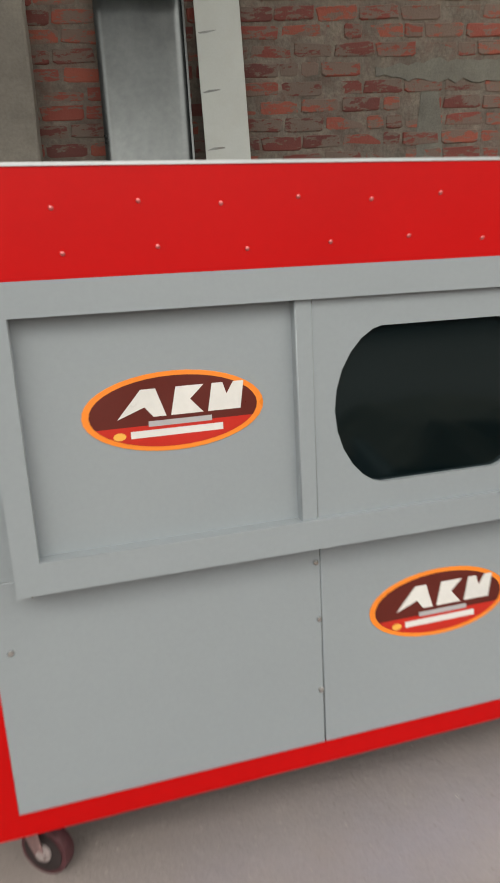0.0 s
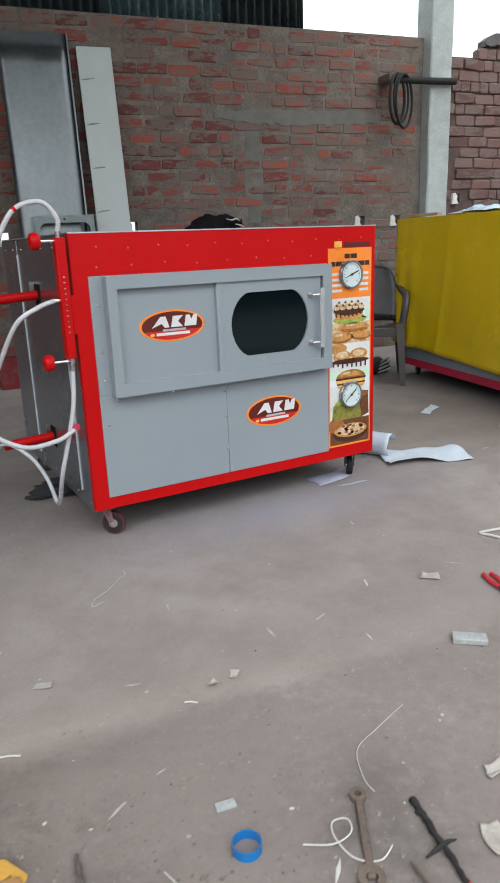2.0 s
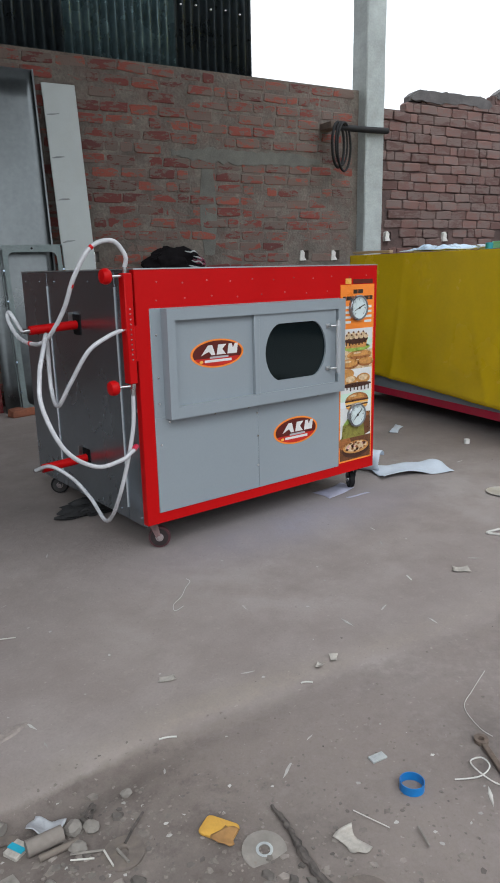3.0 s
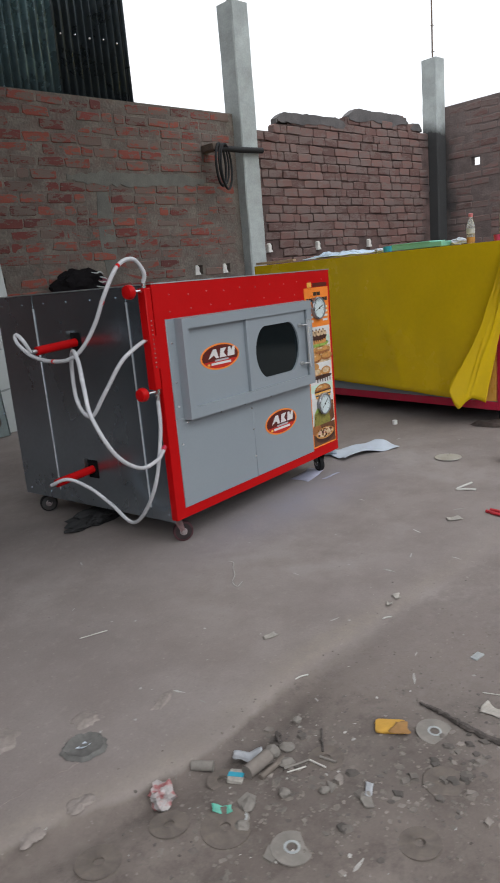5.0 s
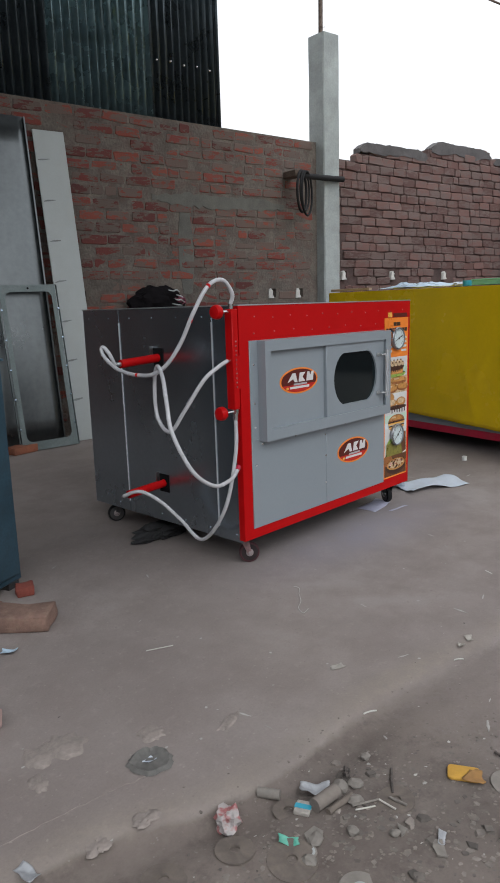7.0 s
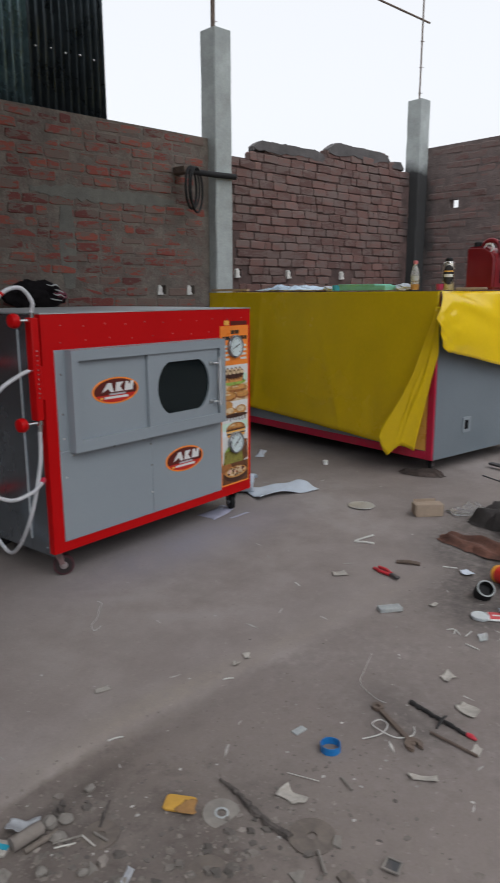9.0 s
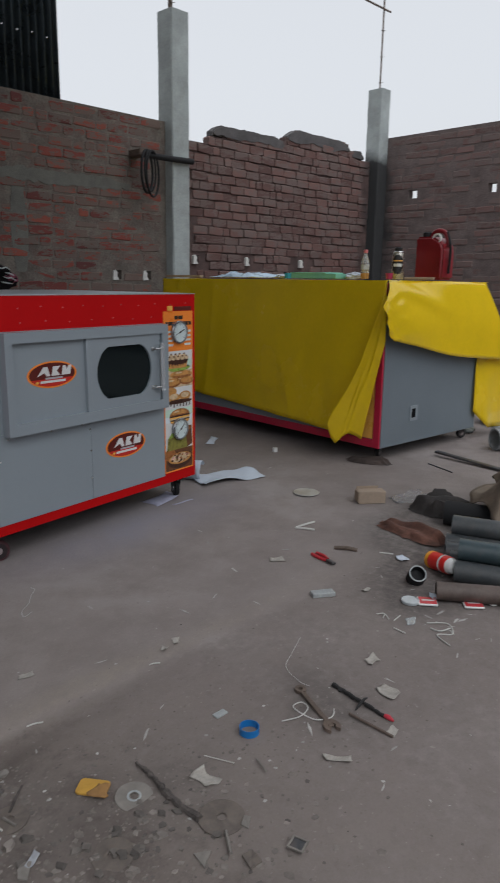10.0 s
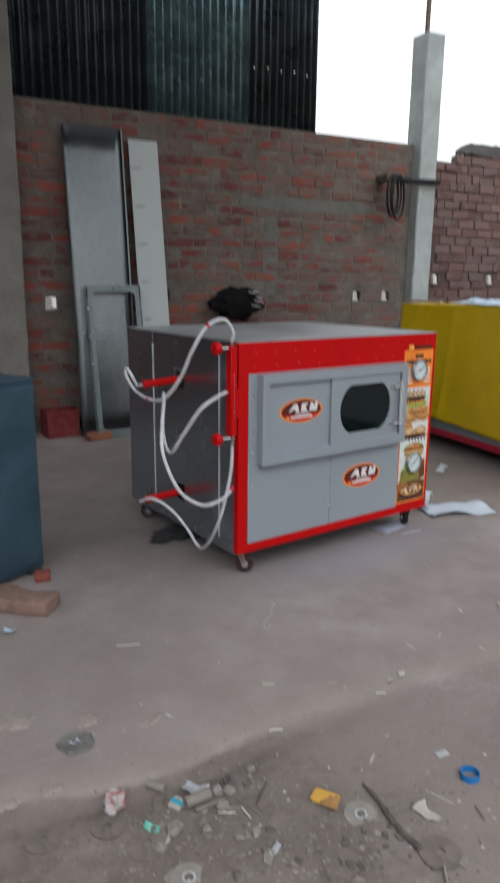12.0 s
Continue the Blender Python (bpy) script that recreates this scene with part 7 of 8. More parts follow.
# worn grinding discs
disc_m = mat("grinding_disc", (0.128, 0.106, 0.092), 0.9, vary=0.25, scale=30, bump=0.4, dirt=0.4)
disc_pale = mat("pale_disc", (0.198, 0.18, 0.16), 0.85, vary=0.2, scale=30)
rnd = random.Random(8)
for x, y, r, pale in ((-0.553, -1.378, 0.052, True), (-0.699, -1.464, 0.052, False), (-0.767, -1.206, 0.050, False), (-0.945, -1.039, 0.042, False), (-1.052, -1.141, 0.062, False), (-1.016, -1.151, 0.024, True), (-1.020, -1.286, 0.050, True), (-1.113, -1.037, 0.05, False), (-0.485, -1.583, 0.062, False), (-0.875, -1.49, 0.05, False), (-1.26, -0.985, 0.055, False)):
    d = thing("grinding_disc", on_ground(x, y, rnd.uniform(0, 90), 0.0) @ pose(0, 0, 0, rnd.uniform(-5, 5), rnd.uniform(-5, 5), 0), "worn round grinding disc lying on the earth", "disc", group="worn discs")
    part("disc", lathe(bmesh.new(), [(0.011, 0.0), (r * 0.85, 0.0), (r * 0.855, 0.002), (r * 0.85, 0.0032), (0.020, 0.0032), (0.018, 0.0042), (0.011, 0.0042), (0.011, 0.0001)], 30, caps=False), disc_pale if pale else disc_m, d)
    part("hub", lathe(bmesh.new(), [(0.0115, 0.0043), (0.017, 0.0048), (0.0115, 0.0050), (0.0115, 0.0044)], 20, caps=False), scuff if pale else disc_m, d, "metal hub ring")

# rusted bars, spanner and rods
crusty = mat("crusted_iron", (0.075, 0.064, 0.058), 0.9, vary=0.45, scale=40, bump=0.6, depth=0.004, dirt=0.6, dirt_colour=(0.13, 0.108, 0.092))
rnd = random.Random(77)
put("angle_bar", sweep(bmesh.new(), [(-0.125 + 0.01 * k, 0.004 * math.sin(k * 0.3) + rnd.uniform(-0.002, 0.002), 0.004 + rnd.uniform(-0.001, 0.001)) for k in range(26)], [0.0035 + 0.0045 * min(1, k / 12) + rnd.uniform(-0.0015, 0.002) for k in range(26)], 7), crusty, on_ground(-0.498, -1.425, -102), "rusty steel bar half buried in the earth", "bar", smooth=False)
sp = thing("spanner", on_ground(-0.012, -1.548, -121) @ Matrix.Diagonal((1, 0.92, 0.92, 1)), "long rusty spanner lying on the earth", "spanner")
part("shank", cube(-0.085, 0.085, -0.008, 0.008, 0.003, 0.010, 0.002), rusty, sp)
bm = bmesh.new()
pts = [(0.085 + 0.026 * math.cos(a), 0.026 * math.sin(a)) for a in [radians(35 + 290 * k / 14) for k in range(15)]] + [(0.085 + 0.010 * math.cos(a), 0.012 * math.sin(a)) for a in [radians(325 - 290 * k / 14) for k in range(15)]]
a = [bm.verts.new((x, y, 0.002)) for x, y in pts]
b = [bm.verts.new((x, y, 0.012)) for x, y in pts]
nn = len(pts)
for i in range(nn):
    bm.faces.new((a[i], a[(i + 1) % nn], b[(i + 1) % nn], b[i]))
bm.faces.new(b)
bm.faces.new(a[::-1])
bmesh.ops.recalc_face_normals(bm, faces=bm.faces)
part("jaw", bm, rusty, sp, smooth=False)
part("ring_end", lathe(bmesh.new(), [(0.008, 0.002), (0.018, 0.002), (0.018, 0.012), (0.008, 0.012), (0.008, 0.0021)], 16, (-0.10, 0, 0), caps=False), rusty, sp)
put("thin_rod", rod((-0.07, 0, 0.005), (0.07, 0, 0.005), 0.004, 6), rusty, on_ground(0.015, -1.70, -98), "thin rusty rod beside the spanner", "rod")
br = thing("wire_brush", on_ground(0.095, -1.634, -104), "thin black tool with a red end on the earth", "tool")
burnt = mat("burnt_metal", (0.012, 0.011, 0.011), 0.7, vary=0.5, scale=40, bump=0.5, depth=0.003)
part("shaft", sweep(bmesh.new(), [(-0.112 + 0.0099 * k, rnd.uniform(-0.0025, 0.0025), 0.007 + rnd.uniform(-0.001, 0.001)) for k in range(21)], [0.0075 - 0.00018 * k + rnd.uniform(-0.0018, 0.0018) for k in range(21)], 7), burnt, br)
part("cross_piece", sweep(bmesh.new(), [(0.012, -0.040, 0.005), (0.004, -0.012, 0.009), (-0.004, 0.014, 0.009), (-0.006, 0.030, 0.005)], [0.002, 0.005, 0.004, 0.0015], 7), burnt, br)
part("red_end", sweep(bmesh.new(), [(0.083, 0, 0.008), (0.096, 0, 0.009), (0.112, 0, 0.007)], [0.006, 0.0075, 0.003], 8), plain("red_grip", (0.5, 0.04, 0.06), 0.5), br, "red end grip")

# white string and wire
string_m = plain("white_string", (0.5, 0.49, 0.46), 0.8)
wire_m = plain("pale_wire", (0.5, 0.48, 0.44), 0.6)


def string(pts, r, material, label, category="string"):
    bm = bmesh.new()
    sweep(bm, spline([(x, y, ground_z(x, y) + z) for x, y, z in pts], 6), r, 6)
    return put("string", bm, material, pose(0, 0, 0), label, category)


string([(-0.115, -1.50, 0.004), (-0.07, -1.53, 0.006), (-0.03, -1.53, 0.012), (-0.015, -1.50, 0.01), (-0.04, -1.488, 0.006), (-0.06, -1.52, 0.010), (-0.055, -1.57, 0.004), (-0.02, -1.60, 0.006), (0.02, -1.585, 0.004)], 0.0017, string_m, "knotted white string beside the spanner")
string([(0.30, -1.30, 0.003), (0.20, -1.33, 0.003), (0.12, -1.36, 0.003), (0.08, -1.43, 0.003), (0.075, -1.47, 0.003)], 0.0008, string_m, "thin white thread on the floor", "thread")
string([(-0.009, -0.27, 0.003), (-0.012, -0.30, 0.004), (-0.05, -0.33, 0.003), (-0.10, -0.38, 0.004), (-0.15, -0.41, 0.003), (-0.17, -0.45, 0.003), (-0.13, -0.44, 0.003)], 0.0010, string_m, "curled white thread on the concrete", "thread")
string([(0.66, -1.60, 0.003), (0.70, -1.66, 0.004), (0.64, -1.70, 0.003), (0.60, -1.66, 0.004), (0.56, -1.72, 0.003)], 0.0020, string_m, "white plastic twine on the floor", "twine")
string([(1.319, -0.749, 0.004), (1.25, -0.735, 0.006), (1.195, -0.722, 0.004), (1.187, -0.732, 0.004), (1.20, -0.765, 0.006), (1.216, -0.809, 0.004)], 0.005, string_m, "bent white plastic strip on the floor", "strip")
for pts, r in (([(0.616, -1.429, 0.003), (0.63, -1.45, 0.005), (0.606, -1.48, 0.003)], 0.002), ([(0.632, -1.452, 0.004), (0.60, -1.46, 0.003)], 0.0018), ([(0.607, -1.499, 0.003), (0.654, -1.502, 0.004)], 0.0022), ([(0.557, -1.52, 0.003), (0.548, -1.569, 0.003)], 0.0022), ([(0.632, -1.624, 0.003), (0.63, -1.66, 0.005), (0.675, -1.679, 0.003)], 0.0026), ([(0.66, -1.685, 0.003), (0.64, -1.705, 0.003)], 0.0018), ([(1.156, -1.181, 0.003), (1.184, -1.233, 0.003)], 0.0028)):
    string(pts, r, string_m, "short frayed end of white plastic twine on the floor", "twine")
for a, b, r in (((-0.126, -1.015), (-0.098, -1.032), 0.0022), ((-0.541, -0.964), (-0.50, -0.978), 0.0022)):
    string([(*a, 0.003), ((a[0] + b[0]) / 2, (a[1] + b[1]) / 2 + 0.002, 0.004), (*b, 0.003)], r, string_m, "straight pale straw lying on the ground", "straw")
string([(-0.688, -1.144, 0.004), (-0.72, -1.165, 0.006), (-0.754, -1.189, 0.004)], 0.003, crusty, "thin dark twig on the earth", "twig")

# plate and small scraps with a look of their own
put("tin_plate", lathe(bmesh.new(), [(0.05, 0.001), (0.085, 0.006), (0.098, 0.010), (0.096, 0.012), (0.083, 0.009), (0.05, 0.004)], 30), mat("pale_tin_plate", (0.56, 0.55, 0.53), 0.35, metal=0.5), on_ground(1.713, -0.46) @ Matrix.Scale(0.76, 4), "round pale tin plate on the floor", "plate")
pl = thing("pliers", on_ground(0.93, -1.03, -112) @ Matrix.Scale(0.9, 4), "pair of pliers with red grips on the floor", "pliers")
for s in (-1, 1):
    bm = bmesh.new()
    sweep(bm, spline([(0.02, s * 0.006, 0.010), (-0.03, s * 0.018, 0.010), (-0.08, s * 0.014, 0.008)], 5), 0.008, 8)
    part("grip", bm, plain("red_rubber", (0.45, 0.02, 0.03), 0.5), pl, "red rubber grip")
part("jaws", cube(0.02, 0.075, -0.011, 0.011, 0.004, 0.016, 0.003), dark_steel, pl)
put("steel_offcut", cube(-0.045, 0.045, -0.020, 0.020, 0.0, 0.016, 0.002), scuff, on_ground(0.63, -1.195, -40), "small grey steel channel offcut on the floor", "offcut")
put("steel_offcut", cube(-0.020, 0.020, -0.011, 0.011, 0.0, 0.005, 0.001), scuff, on_ground(-0.19, -1.345, -10), "small grey steel offcut on the floor", "offcut")
put("wire_clip", sweep(bmesh.new(), [(-0.05, 0.012, 0.006), (0.0, 0.0, 0.012), (0.05, -0.012, 0.006)], 0.009, 8), rusty, on_ground(1.09, -1.047, -55), "bent rusty clip on the floor", "clip")
sq = thing("square_washer", on_ground(-0.453, -1.762, 8), "small square metal washer plate on the earth", "washer")
part("plate", holed(bmesh.new(), rect(-0.018, 0.018, -0.018, 0.018), rect(-0.014, 0.014, -0.014, 0.014), 0.0, 0.004), disc_pale, sq, smooth=False)
part("backing", cube(-0.0145, 0.0145, 0.0, 0.002, -0.0145, 0.0145), dark_steel, sq)
sq.matrix_basis = on_ground(-0.453, -1.762, 8, 0.006) @ pose(0, 0, 0, 90, 0, 0)

# paper and foil scraps
scrap_paper = mat("dusty_paper", (0.36, 0.335, 0.30), 0.8, vary=0.25, scale=25, dirt=0.4)
foil = mat("crumpled_foil", (0.36, 0.37, 0.39), 0.5, metal=0.2, vary=0.25, scale=30)
for x, y, w, d, s, l, m, lab in ((-0.409, -1.477, 0.085, 0.055, 51, 0.015, scrap_paper, "torn white paper on the earth"), (-0.158, -1.697, 0.09, 0.03, 52, 0.02, scrap_paper, "twisted white paper strip on the earth"), (0.318, -1.557, 0.065, 0.05, 53, 0.02, scrap_paper, "small folded white paper on the floor"),
                                 
                                 (-1.022, -1.106, 0.06, 0.025, 57, 0.02, mat("green_wrapper", (0.12, 0.42, 0.32), 0.4, vary=0.3), "torn green wrapper on the earth"), (-0.397, -0.766, 0.06, 0.035, 58, 0.012, scrap_paper, "small paper scrap on the concrete"), (-0.034, -0.992, 0.03, 0.025, 59, 0.02, scrap_paper, "small white paper ball on the concrete"), (0.023, -0.992, 0.035, 0.025, 60, 0.02, scrap_paper, "small white paper ball on the concrete"),
                                 (-1.439, -0.776, 0.07, 0.04, 61, 0.02, foil, "crumpled pale film on the concrete"), (0.80, -0.868, 0.08, 0.045, 62, 0.02, scrap_paper, "curled white scrap on the floor"), (0.773, -1.31, 0.06, 0.025, 63, 0.015, scrap_paper, "white paper sliver on the floor"), (-0.807, -1.341, 0.05, 0.018, 64, 0.02, foil, "dull foil strip on the earth"), (0.19, -1.671, 0.08, 0.05, 65, 0.02, scrap_paper, "scrap of pale film on the earth"),
                                 (-1.02, 0.10, 0.06, 0.05, 67, 0.03, pale_film, "pale blue paper scrap beside the brick"), (0.028, -1.759, 0.05, 0.03, 68, 0.01, scrap_paper, "small white paper scrap on the earth")):
    sheet_thing("paper_scrap", on_ground(x, y, (s * 37) % 180), w * 0.75, d * 0.75, s, l * 0.8, m, lab, "scrap")

# crumpled foil and a screwed-up wrapper in the rubble
def two_tone(name, a, b, scale):
    m = mat(name, a, 0.5, vary=0.2, scale=30, bump=0.1)
    nt = m.node_tree
    bsdf = nt.nodes["Principled BSDF"]
    old = bsdf.inputs["Base Color"].links[0].from_socket
    co = nt.nodes.new("ShaderNodeTexCoord")
    n = nd(nt, "ShaderNodeTexNoise", Scale=scale, Detail=3.0)
    nt.links.new(co.outputs["Object"], n.inputs["Vector"])
    nt.links.new(mixc(nt, ramp(nt, n.outputs[0], [(0.46, (0, 0, 0)), (0.56, (1, 1, 1))]), old, b), bsdf.inputs["Base Color"])
    return m


wrapper_m = two_tone("pink_wrapper", (0.38, 0.35, 0.34), (0.30, 0.11, 0.11), 32)


def screwed_up(x, y, turn, r, squash, seed, material, label):
    bm = bmesh.new()
    blob(bm, (0, 0, r * squash[2] * 0.7), r, squash, seed, 0.75, 1.9, 3)
    for v in bm.verts:
        v.co.z = max(v.co.z, 0.0)
    put("wrapper", bm, material, on_ground(x, y, turn), label, "scrap", smooth=False)


screwed_up(-1.060, -0.962, 30, 0.028, (1.25, 1.0, 0.75), 3, wrapper_m, "crumpled pink and white wrapper on the earth")
sheet_thing("torn_film", on_ground(-0.863, -1.049, -50), 0.060, 0.046, 44, 0.03, foil, "torn pale grey film in the rubble", "film")
screwed_up(-0.772, -1.073, 40, 0.014, (1.5, 0.6, 0.8), 12, crusty, "dark dry leaf scrap in the rubble")

# lumps of cement beside the tubes
for x, y, r, seed in ((-0.819, -1.089, 0.019, 1), (-0.788, -1.11, 0.017, 2), (-0.831, -1.141, 0.016, 3), (-0.981, -1.144, 0.017, 4), (-0.91, -1.19, 0.014, 5), (-1.031, -1.168, 0.014, 6), (-0.858, -1.26, 0.011, 7), (-0.688, -1.07, 0.012, 8)):
    bm = blob(bmesh.new(), (0, 0, r * 0.4), r, (1.15, 0.9, 0.6), seed + 50, 0.3, 1.5, 2)
    for v in bm.verts:
        v.co.z = max(v.co.z, 0.0)
    put("cement_lump", bm, disc_pale, on_ground(x, y, seed * 47), "small rough lump of pale cement in the rubble", "cement", "cement lumps", smooth=False)

# flat offcuts lying in the rubble
for x, y, turn, pts, m, lab in ((-0.596, -1.619, 15, ((-0.021, -0.014), (0.021, -0.011), (0.003, 0.022)), disc_pale, "triangular sheet steel offcut in the rubble"), (-0.538, -1.701, -20, ((-0.014, -0.02), (0.016, -0.018), (0.017, 0.02), (-0.012, 0.016)), disc_m, "dark flat plate piece in the rubble"), (-0.466, -1.635, 30, ((-0.018, -0.008), (0.014, -0.010), (0.019, 0.006), (-0.012, 0.009)), disc_pale, "grey flat flake in the rubble"), (-0.834, -1.262, 5, ((-0.024, -0.012), (0.0, -0.014), (0.006, 0.014)), disc_pale, "small grey flake in the rubble"), (-0.97, -1.131, -15, ((-0.024, -0.012), (0.008, -0.020), (0.024, -0.002), (0.014, 0.018), (-0.016, 0.014)), disc_pale, "grey cement flake in the rubble"), (-1.054, -1.261, 20, ((-0.02, -0.008), (0.0, -0.016), (0.02, -0.008), (0.018, 0.012), (-0.012, 0.014)), disc_pale, "flat pale flake in the rubble"), (-0.834, -1.350, 40, ((-0.024, -0.012), (0.02, -0.010), (0.023, 0.008), (0.0, 0.014), (-0.02, 0.008)), disc_pale, "torn pale card in the rubble")):
    bm = bmesh.new()
    low = [bm.verts.new((px, py, 0.0)) for px, py in pts]
    high = [bm.verts.new((px * 0.97, py * 0.97, 0.003 + 0.003 * (k % 2))) for k, (px, py) in enumerate(pts)]
    bm.faces.new(high)
    for k in range(len(pts)):
        bm.faces.new((low[k], low[(k + 1) % len(pts)], high[(k + 1) % len(pts)], high[k]))
    put("offcut", bm, m, on_ground(x, y, turn, 0.001), lab, "offcut", smooth=False)

# tubes and offcuts in the rubble
put("tube_piece", rod((-0.036, 0, 0.016), (0.036, 0, 0.016), 0.0162, 14), mat("clay_tube", (0.19, 0.165, 0.145), 0.85, vary=0.2), on_ground(-0.879, -1.093, -5), "short grey clay tube in the rubble", "tube")
put("tube_piece", rod((-0.04, 0, 0.007), (0.04, 0, 0.007), 0.007, 10), mat("brown_tube", (0.15, 0.125, 0.105), 0.85, vary=0.2), on_ground(-0.862, -1.122, -5), "thin brown tube in the rubble", "tube")
put("tube_piece", rod((-0.026, 0, 0.012), (0.026, 0, 0.012), 0.012, 10), disc_pale, on_ground(-0.942, -0.977, -60), "small pale tube piece in the rubble", "tube")
bx = thing("matchbox", on_ground(-0.926, -1.066, 25), "small torn box with a blue stripe", "box")
part("box_body", cube(-0.020, 0.020, -0.018, 0.018, 0, 0.010, 0.002), scrap_paper, bx)
part("stripe", cube(-0.007, 0.007, -0.0185, 0.0185, 0.0095, 0.011), cyan, bx, "cyan stripe")
for p, q, r in (((-0.850, -1.146), (-0.795, -1.179), 0.004), ((-0.795, -1.179), (-0.798, -1.225), 0.0035), ((-0.855, -1.158), (-0.818, -1.185), 0.003), ((-0.35, -1.42), (-0.33, -1.50), 0.002), ((-0.516, -1.618), (-0.556, -1.663), 0.006), ((-0.285, -1.535), (-0.306, -1.58), 0.004), ((-0.774, -1.194), (-0.771, -1.236), 0.005), ((-0.72, -0.24), (-0.64, -0.28), 0.003)):
    a, b = Vector((*p, ground_z(*p) + r + 0.002)), Vector((*q, ground_z(*q) + r + 0.002))
    put("stick", rod(a, b, r * 0.6, 6), wire_m if r < 0.004 else disc_pale, pose(0, 0, 0), "thin pale stick on the ground", "stick", "sticks")

# pit in the concrete, a dark ragged ring with a chip
pit = thing("floor_socket", on_ground(-1.06, -0.69), "dark round chipped socket in the concrete floor", "socket")
bm = bmesh.new()
n = 48
ring0, ring1, ring2 = [], [], []
for k in range(n):
    a = math.tau * k / n
    w = 1 + 0.18 * noise.noise(Vector((math.cos(a) * 1.7, math.sin(a) * 1.7, 3))) + 0.16 * noise.noise(Vector((math.cos(a) * 4, math.sin(a) * 5, 7)))
    ring0.append(bm.verts.new((0.056 * w * math.cos(a), 0.054 * w * math.sin(a), 0.002)))
    ring1.append(bm.verts.new((0.047 * w * math.cos(a), 0.045 * w * math.sin(a), 0.010)))
    ring2.append(bm.verts.new((0.036 * w * math.cos(a), 0.034 * w * math.sin(a), 0.004)))
for a, b in ((ring0, ring1), (ring1, ring2)):
    for k in range(n):
        bm.faces.new((a[k], a[(k + 1) % n], b[(k + 1) % n], b[k]))
bm.faces.new(ring2)
part("socket_ring", bm, mat("dark_cement", (0.12, 0.115, 0.108), 0.8, vary=0.3, scale=20, bump=0.5), pit)
part("chip", crumpled(0.03, 0.02, 71, 0.012), paper_white, pit, "white chip in the socket")

# crusts of spilt cement and a crack in the slab
crust_m = mat("cement_crust", (0.25, 0.215, 0.195), 0.95, vary=0.3, scale=14, fine=60, bump=0.7, depth=0.006, dirt=0.5, dirt_colour=(0.16, 0.135, 0.12))


def crust(x, y, turn, rx, ry, seed, height=0.0035):
    bm = bmesh.new()
    n = 40
    last = None
    for k, (f, h) in enumerate(((1.0, -0.001), (0.93, 0.4), (0.7, 1.0), (0.4, 0.6), (0.12, 0.9))):
        ring = []
        for i in range(n):
            a = math.tau * i / n
            d = Vector((math.cos(a), math.sin(a), seed))
            w = 1 + 0.45 * noise.noise(d * 1.5) + 0.3 * noise.noise(d * 4.5)
            hh = height * h * (1 + 0.8 * noise.noise(Vector((f * 6 * d.x, f * 6 * d.y, seed)))) if h > 0 else h
            ring.append(bm.verts.new((rx * f * w * d.x, ry * f * w * d.y, hh)))
        if last:
            for i in range(n):
                bm.faces.new((last[i], last[(i + 1) % n], ring[(i + 1) % n], ring[i]))
        last = ring
    bm.faces.new(last)
    put("cement_crust", bm, crust_m, on_ground(x, y, turn), "flat crust of spilt cement on the slab", "cement", "cement crusts")


for x, y, turn, rx, ry, seed in ((-1.168, -0.47, -32, 0.055, 0.055, 1), (-1.23, -0.46, -40, 0.045, 0.045, 2), (-1.291, -0.557, -20, 0.022, 0.035, 3), (-0.985, -0.60, -30, 0.04, 0.035, 4), (-1.30, -0.815, -15, 0.03, 0.03, 5), (-1.19, -0.835, -10, 0.03, 0.025, 6), (-0.82, -0.72, 10, 0.05, 0.018, 7)):
    crust(x, y, turn, rx, ry, seed)
bm = bmesh.new()
sweep(bm, [(x, y, ground_z(x, y) - 0.0012) for x, y in [(-1.50 + 0.40 * i / 24, -0.665 - 0.06 * (i / 24) ** 1.4 + 0.010 * noise.noise(Vector((i * 0.7, 2, 2)))) for i in range(25)]], 0.0022, 5)
put("crack", bm, crust_m, pose(0, 0, 0), "thin dark crack in the concrete slab", "crack")

# uncountable chips, shavings and grit
def litter(name, count, spots, size, material, label, seed, flat=0.35, long=1.0):
    rnd = random.Random(seed)
    verts, faces = [], []
    for _ in range(count):
        cx, cy, sx, sy = rnd.choice(spots)
        x, y = rnd.gauss(cx, sx), rnd.gauss(cy, sy)
        if -0.02 < x < 1.30 and 0.0 < y < 1.1 or y > 1.9:
            continue
        s = size * rnd.uniform(0.4, 1.5) ** 1.4
        a = rnd.uniform(0, math.tau)
        ca, sa = math.cos(a), math.sin(a)
        n = rnd.choice((4, 5, 6))
        base = len(verts)
        z0 = ground_z(x, y)
        h = s * flat * rnd.uniform(0.4, 1.2)
        for zz, k in ((0.0, 1.0), (h, 0.75)):
            for i in range(n):
                t = math.tau * i / n + rnd.uniform(-0.3, 0.3)
                px, py = s * long * k * math.cos(t), s * k * math.sin(t) * rnd.uniform(0.5, 1)
                verts.append((x + px * ca - py * sa, y + px * sa + py * ca, z0 - 0.001 + zz + (rnd.uniform(-0.2, 0.2) * h if zz else 0)))
        faces.append(tuple(base + n + i for i in range(n)))
        for i in range(n):
            faces.append((base + i, base + (i + 1) % n, base + n + (i + 1) % n, base + n + i))
    me = bpy.data.meshes.new(name)
    me.from_pydata(verts, [], faces)
    me.materials.append(material)
    return tagged(new(name, me), label, "litter", kind="stuff")


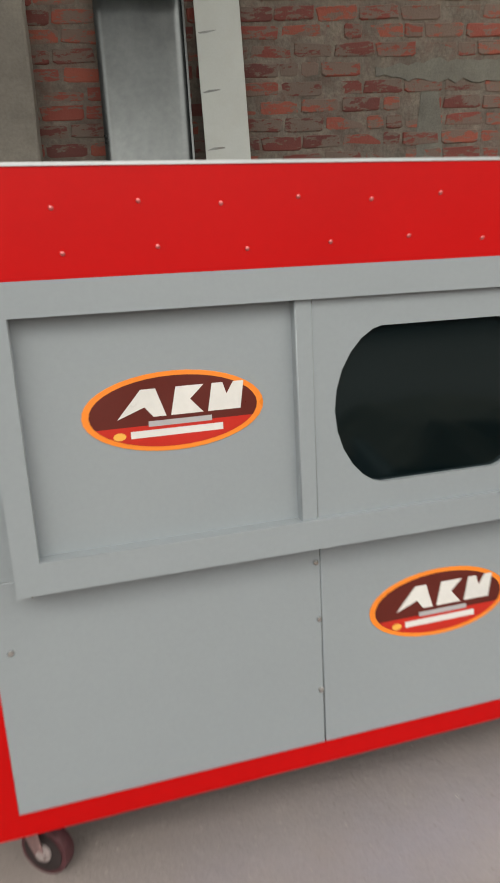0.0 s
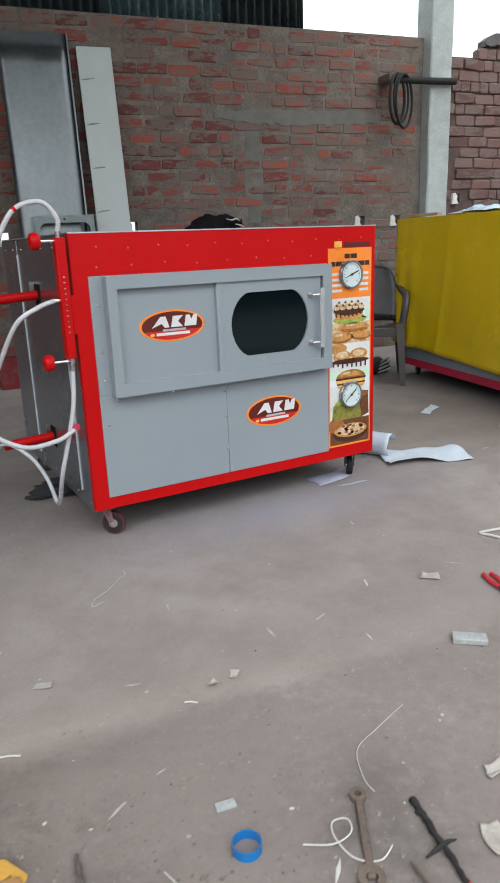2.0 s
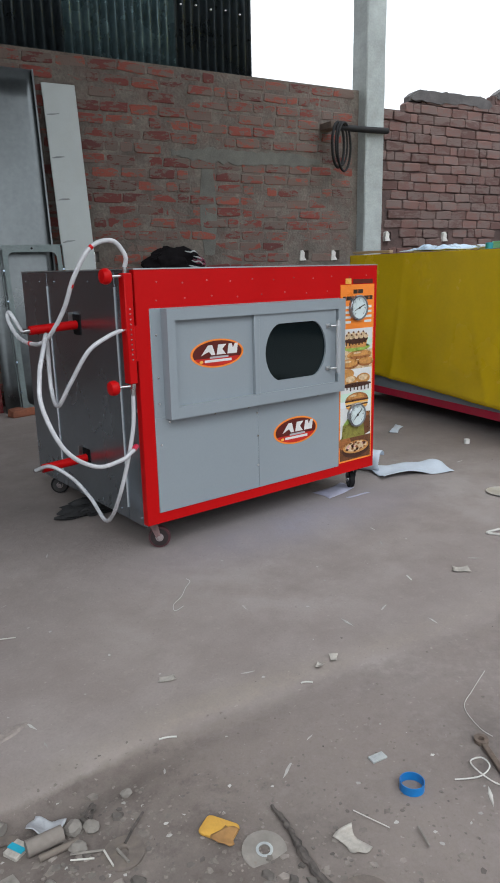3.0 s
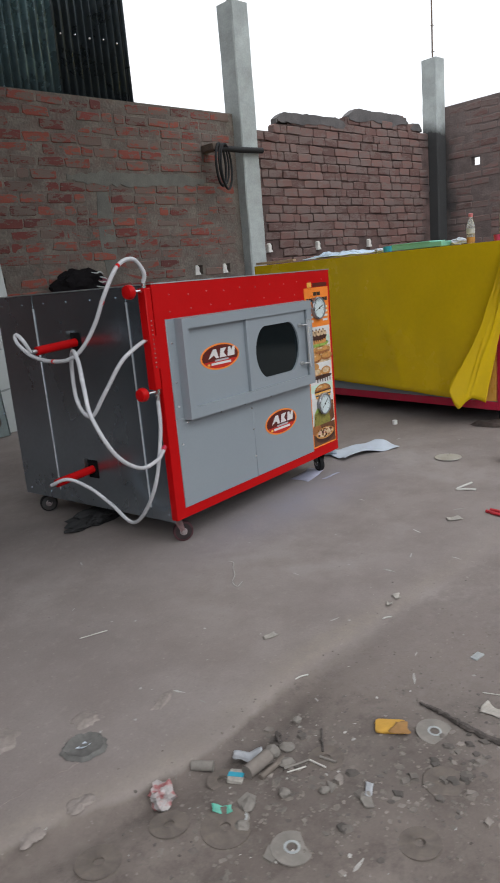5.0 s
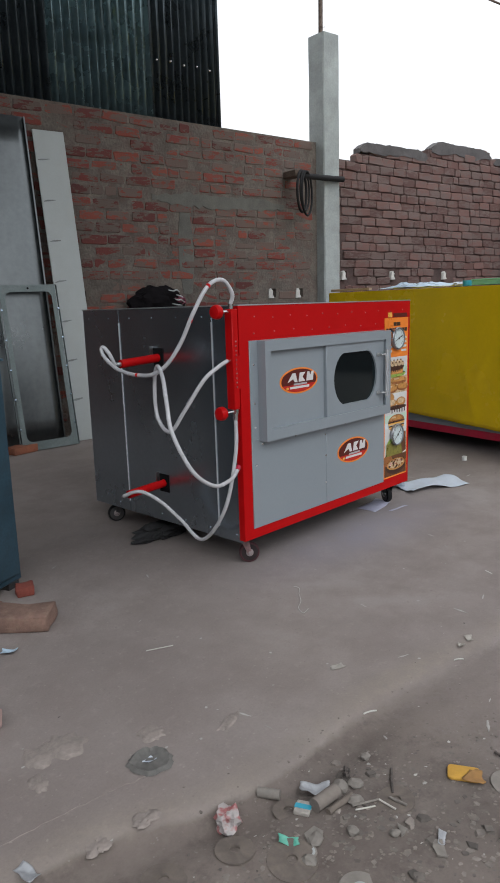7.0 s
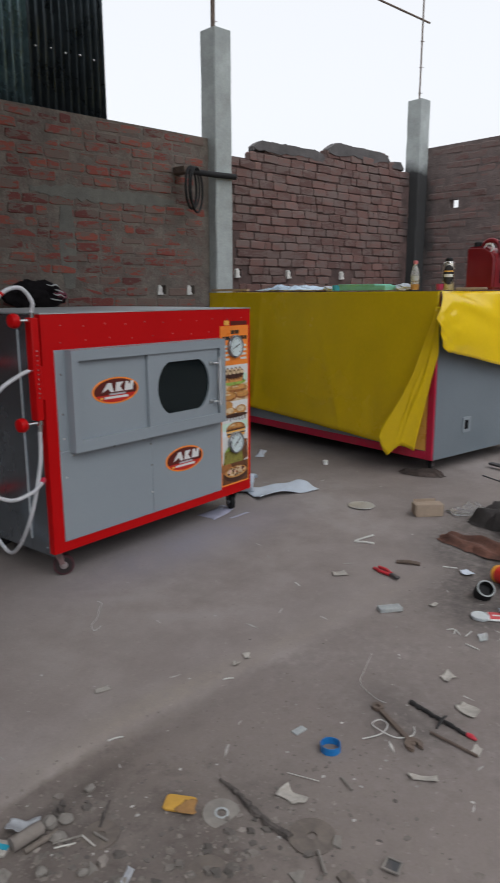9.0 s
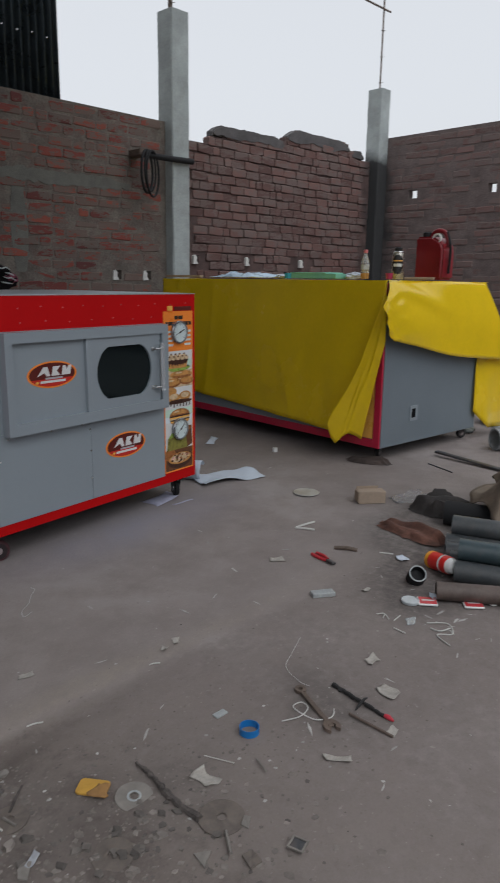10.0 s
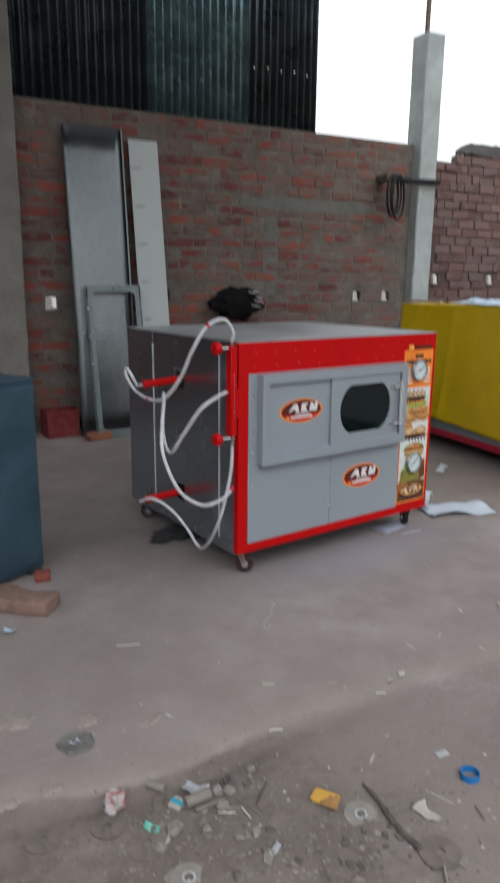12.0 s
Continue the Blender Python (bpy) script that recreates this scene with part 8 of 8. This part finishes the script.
chip_m = mat("stone_chips", (0.172, 0.148, 0.131), 0.9, vary=0.25, scale=30, island=0.3)
pale_m = mat("pale_chips", (0.38, 0.365, 0.34), 0.8, vary=0.15, scale=30, island=0.35)
dark_m = mat("dark_chips", (0.095, 0.08, 0.068), 0.85, vary=0.3, scale=30, island=0.4)
earth = [(-0.85, -1.15, 0.22, 0.10), (-0.55, -1.5, 0.25, 0.14), (-0.95, -1.35, 0.3, 0.15), (-0.3, -1.55, 0.35, 0.25), (0.2, -1.6, 0.5, 0.3)]
wide = [(0.2, -0.9, 0.8, 0.5), (0.9, -1.1, 0.6, 0.4), (-0.6, -1.3, 0.6, 0.35), (0.4, -1.7, 0.6, 0.4), (1.8, -0.3, 0.6, 0.6), (-0.6, -0.2, 0.6, 0.5)]
litter("stone_chips", 3000, earth[:4] + earth[:3], 0.0038, chip_m, "grey stone and cement chips strewn on the earth", 1)
litter("large_chips", 120, [(-0.85, -1.12, 0.14, 0.07), (-0.55, -1.55, 0.2, 0.1), (-0.95, -1.2, 0.15, 0.08), (-0.25, -1.72, 0.28, 0.1), (-0.6, -1.42, 0.2, 0.1), (-0.75, -1.3, 0.2, 0.1)], 0.0092, chip_m, "larger cement flakes in the rubble", 2, 0.12)
litter("pale_chips", 480, earth + wide, 0.0045, pale_m, "pale paper and plaster flecks on the ground", 3, 0.2)
litter("dark_chips", 200, earth[:4] + wide, 0.0032, dark_m, "dark metal and bark flecks on the ground", 4, 0.3)
gravel_m = mat("cement_bits", (0.185, 0.162, 0.144), 0.9, vary=0.25, scale=30, island=0.6)
litter("cement_bits", 90, [(-0.54, -1.46, 0.05, 0.05), (-0.65, -1.46, 0.06, 0.05), (-0.56, -1.60, 0.09, 0.07), (-0.80, -1.10, 0.06, 0.05), (-0.81, -1.34, 0.06, 0.05), (-0.70, -1.50, 0.08, 0.06)], 0.0105, gravel_m, "broken cement bits heaped on the earth", 7, 0.45)
litter("cement_flakes", 420, [(-0.54, -1.52, 0.10, 0.06), (-0.62, -1.64, 0.12, 0.08), (-0.50, -1.70, 0.12, 0.07), (-0.72, -1.46, 0.10, 0.07), (-0.84, -1.12, 0.08, 0.06), (-0.80, -1.36, 0.10, 0.07), (-1.0, -1.2, 0.12, 0.08)], 0.0068, gravel_m, "thin broken cement flakes in the rubble", 9, 0.22)
litter("shavings", 95, wide, 0.0042, pale_m, "thin pale shavings scattered on the concrete", 5, 0.3, 5.0)
litter("pipe_litter", 70, [(0.75, -1.65, 0.16, 0.08), (1.0, -1.35, 0.12, 0.1)], 0.004, pale_m, "pale flecks beside the pipes", 6, 0.25, 4.0)

# ---- bricks, laid course by course ----
lintel = lambda u, z: (1.70 < u < 3.30 and 2.03 < z < 2.17)
lay_bricks(wall_back, 0.1035, 0.022, 0.012, -3.9, 3.76, 0.0, back_top, FACE, red_brick, lambda u, z: u > 0.9 and z > 1.25, HOLES_BACK, 1, jut=0.003, proud=0.0035, skip=lintel, rough=0.008)
lay_bricks(wall_middle, 0.0975, 0.0105, 0.004, 4.0, 7.46, 0.02, middle_top, FACE + 0.015, plum_brick, lambda u, z: z > 1.25, HOLES_MIDDLE, 2, proud=0.008, rough=0.0085, jut=0.007, grow=0.02, length=0.223)
lay_bricks(wall_right, 0.0985, 0.016, 0.012, -3.58, 3.0, 0.0, right_top, 0.0, buff_brick, lambda u, z: z > 1.3 and u < -0.6, HOLES_RIGHT, 3, proud=0.003, rough=0.007, jut=0.005)
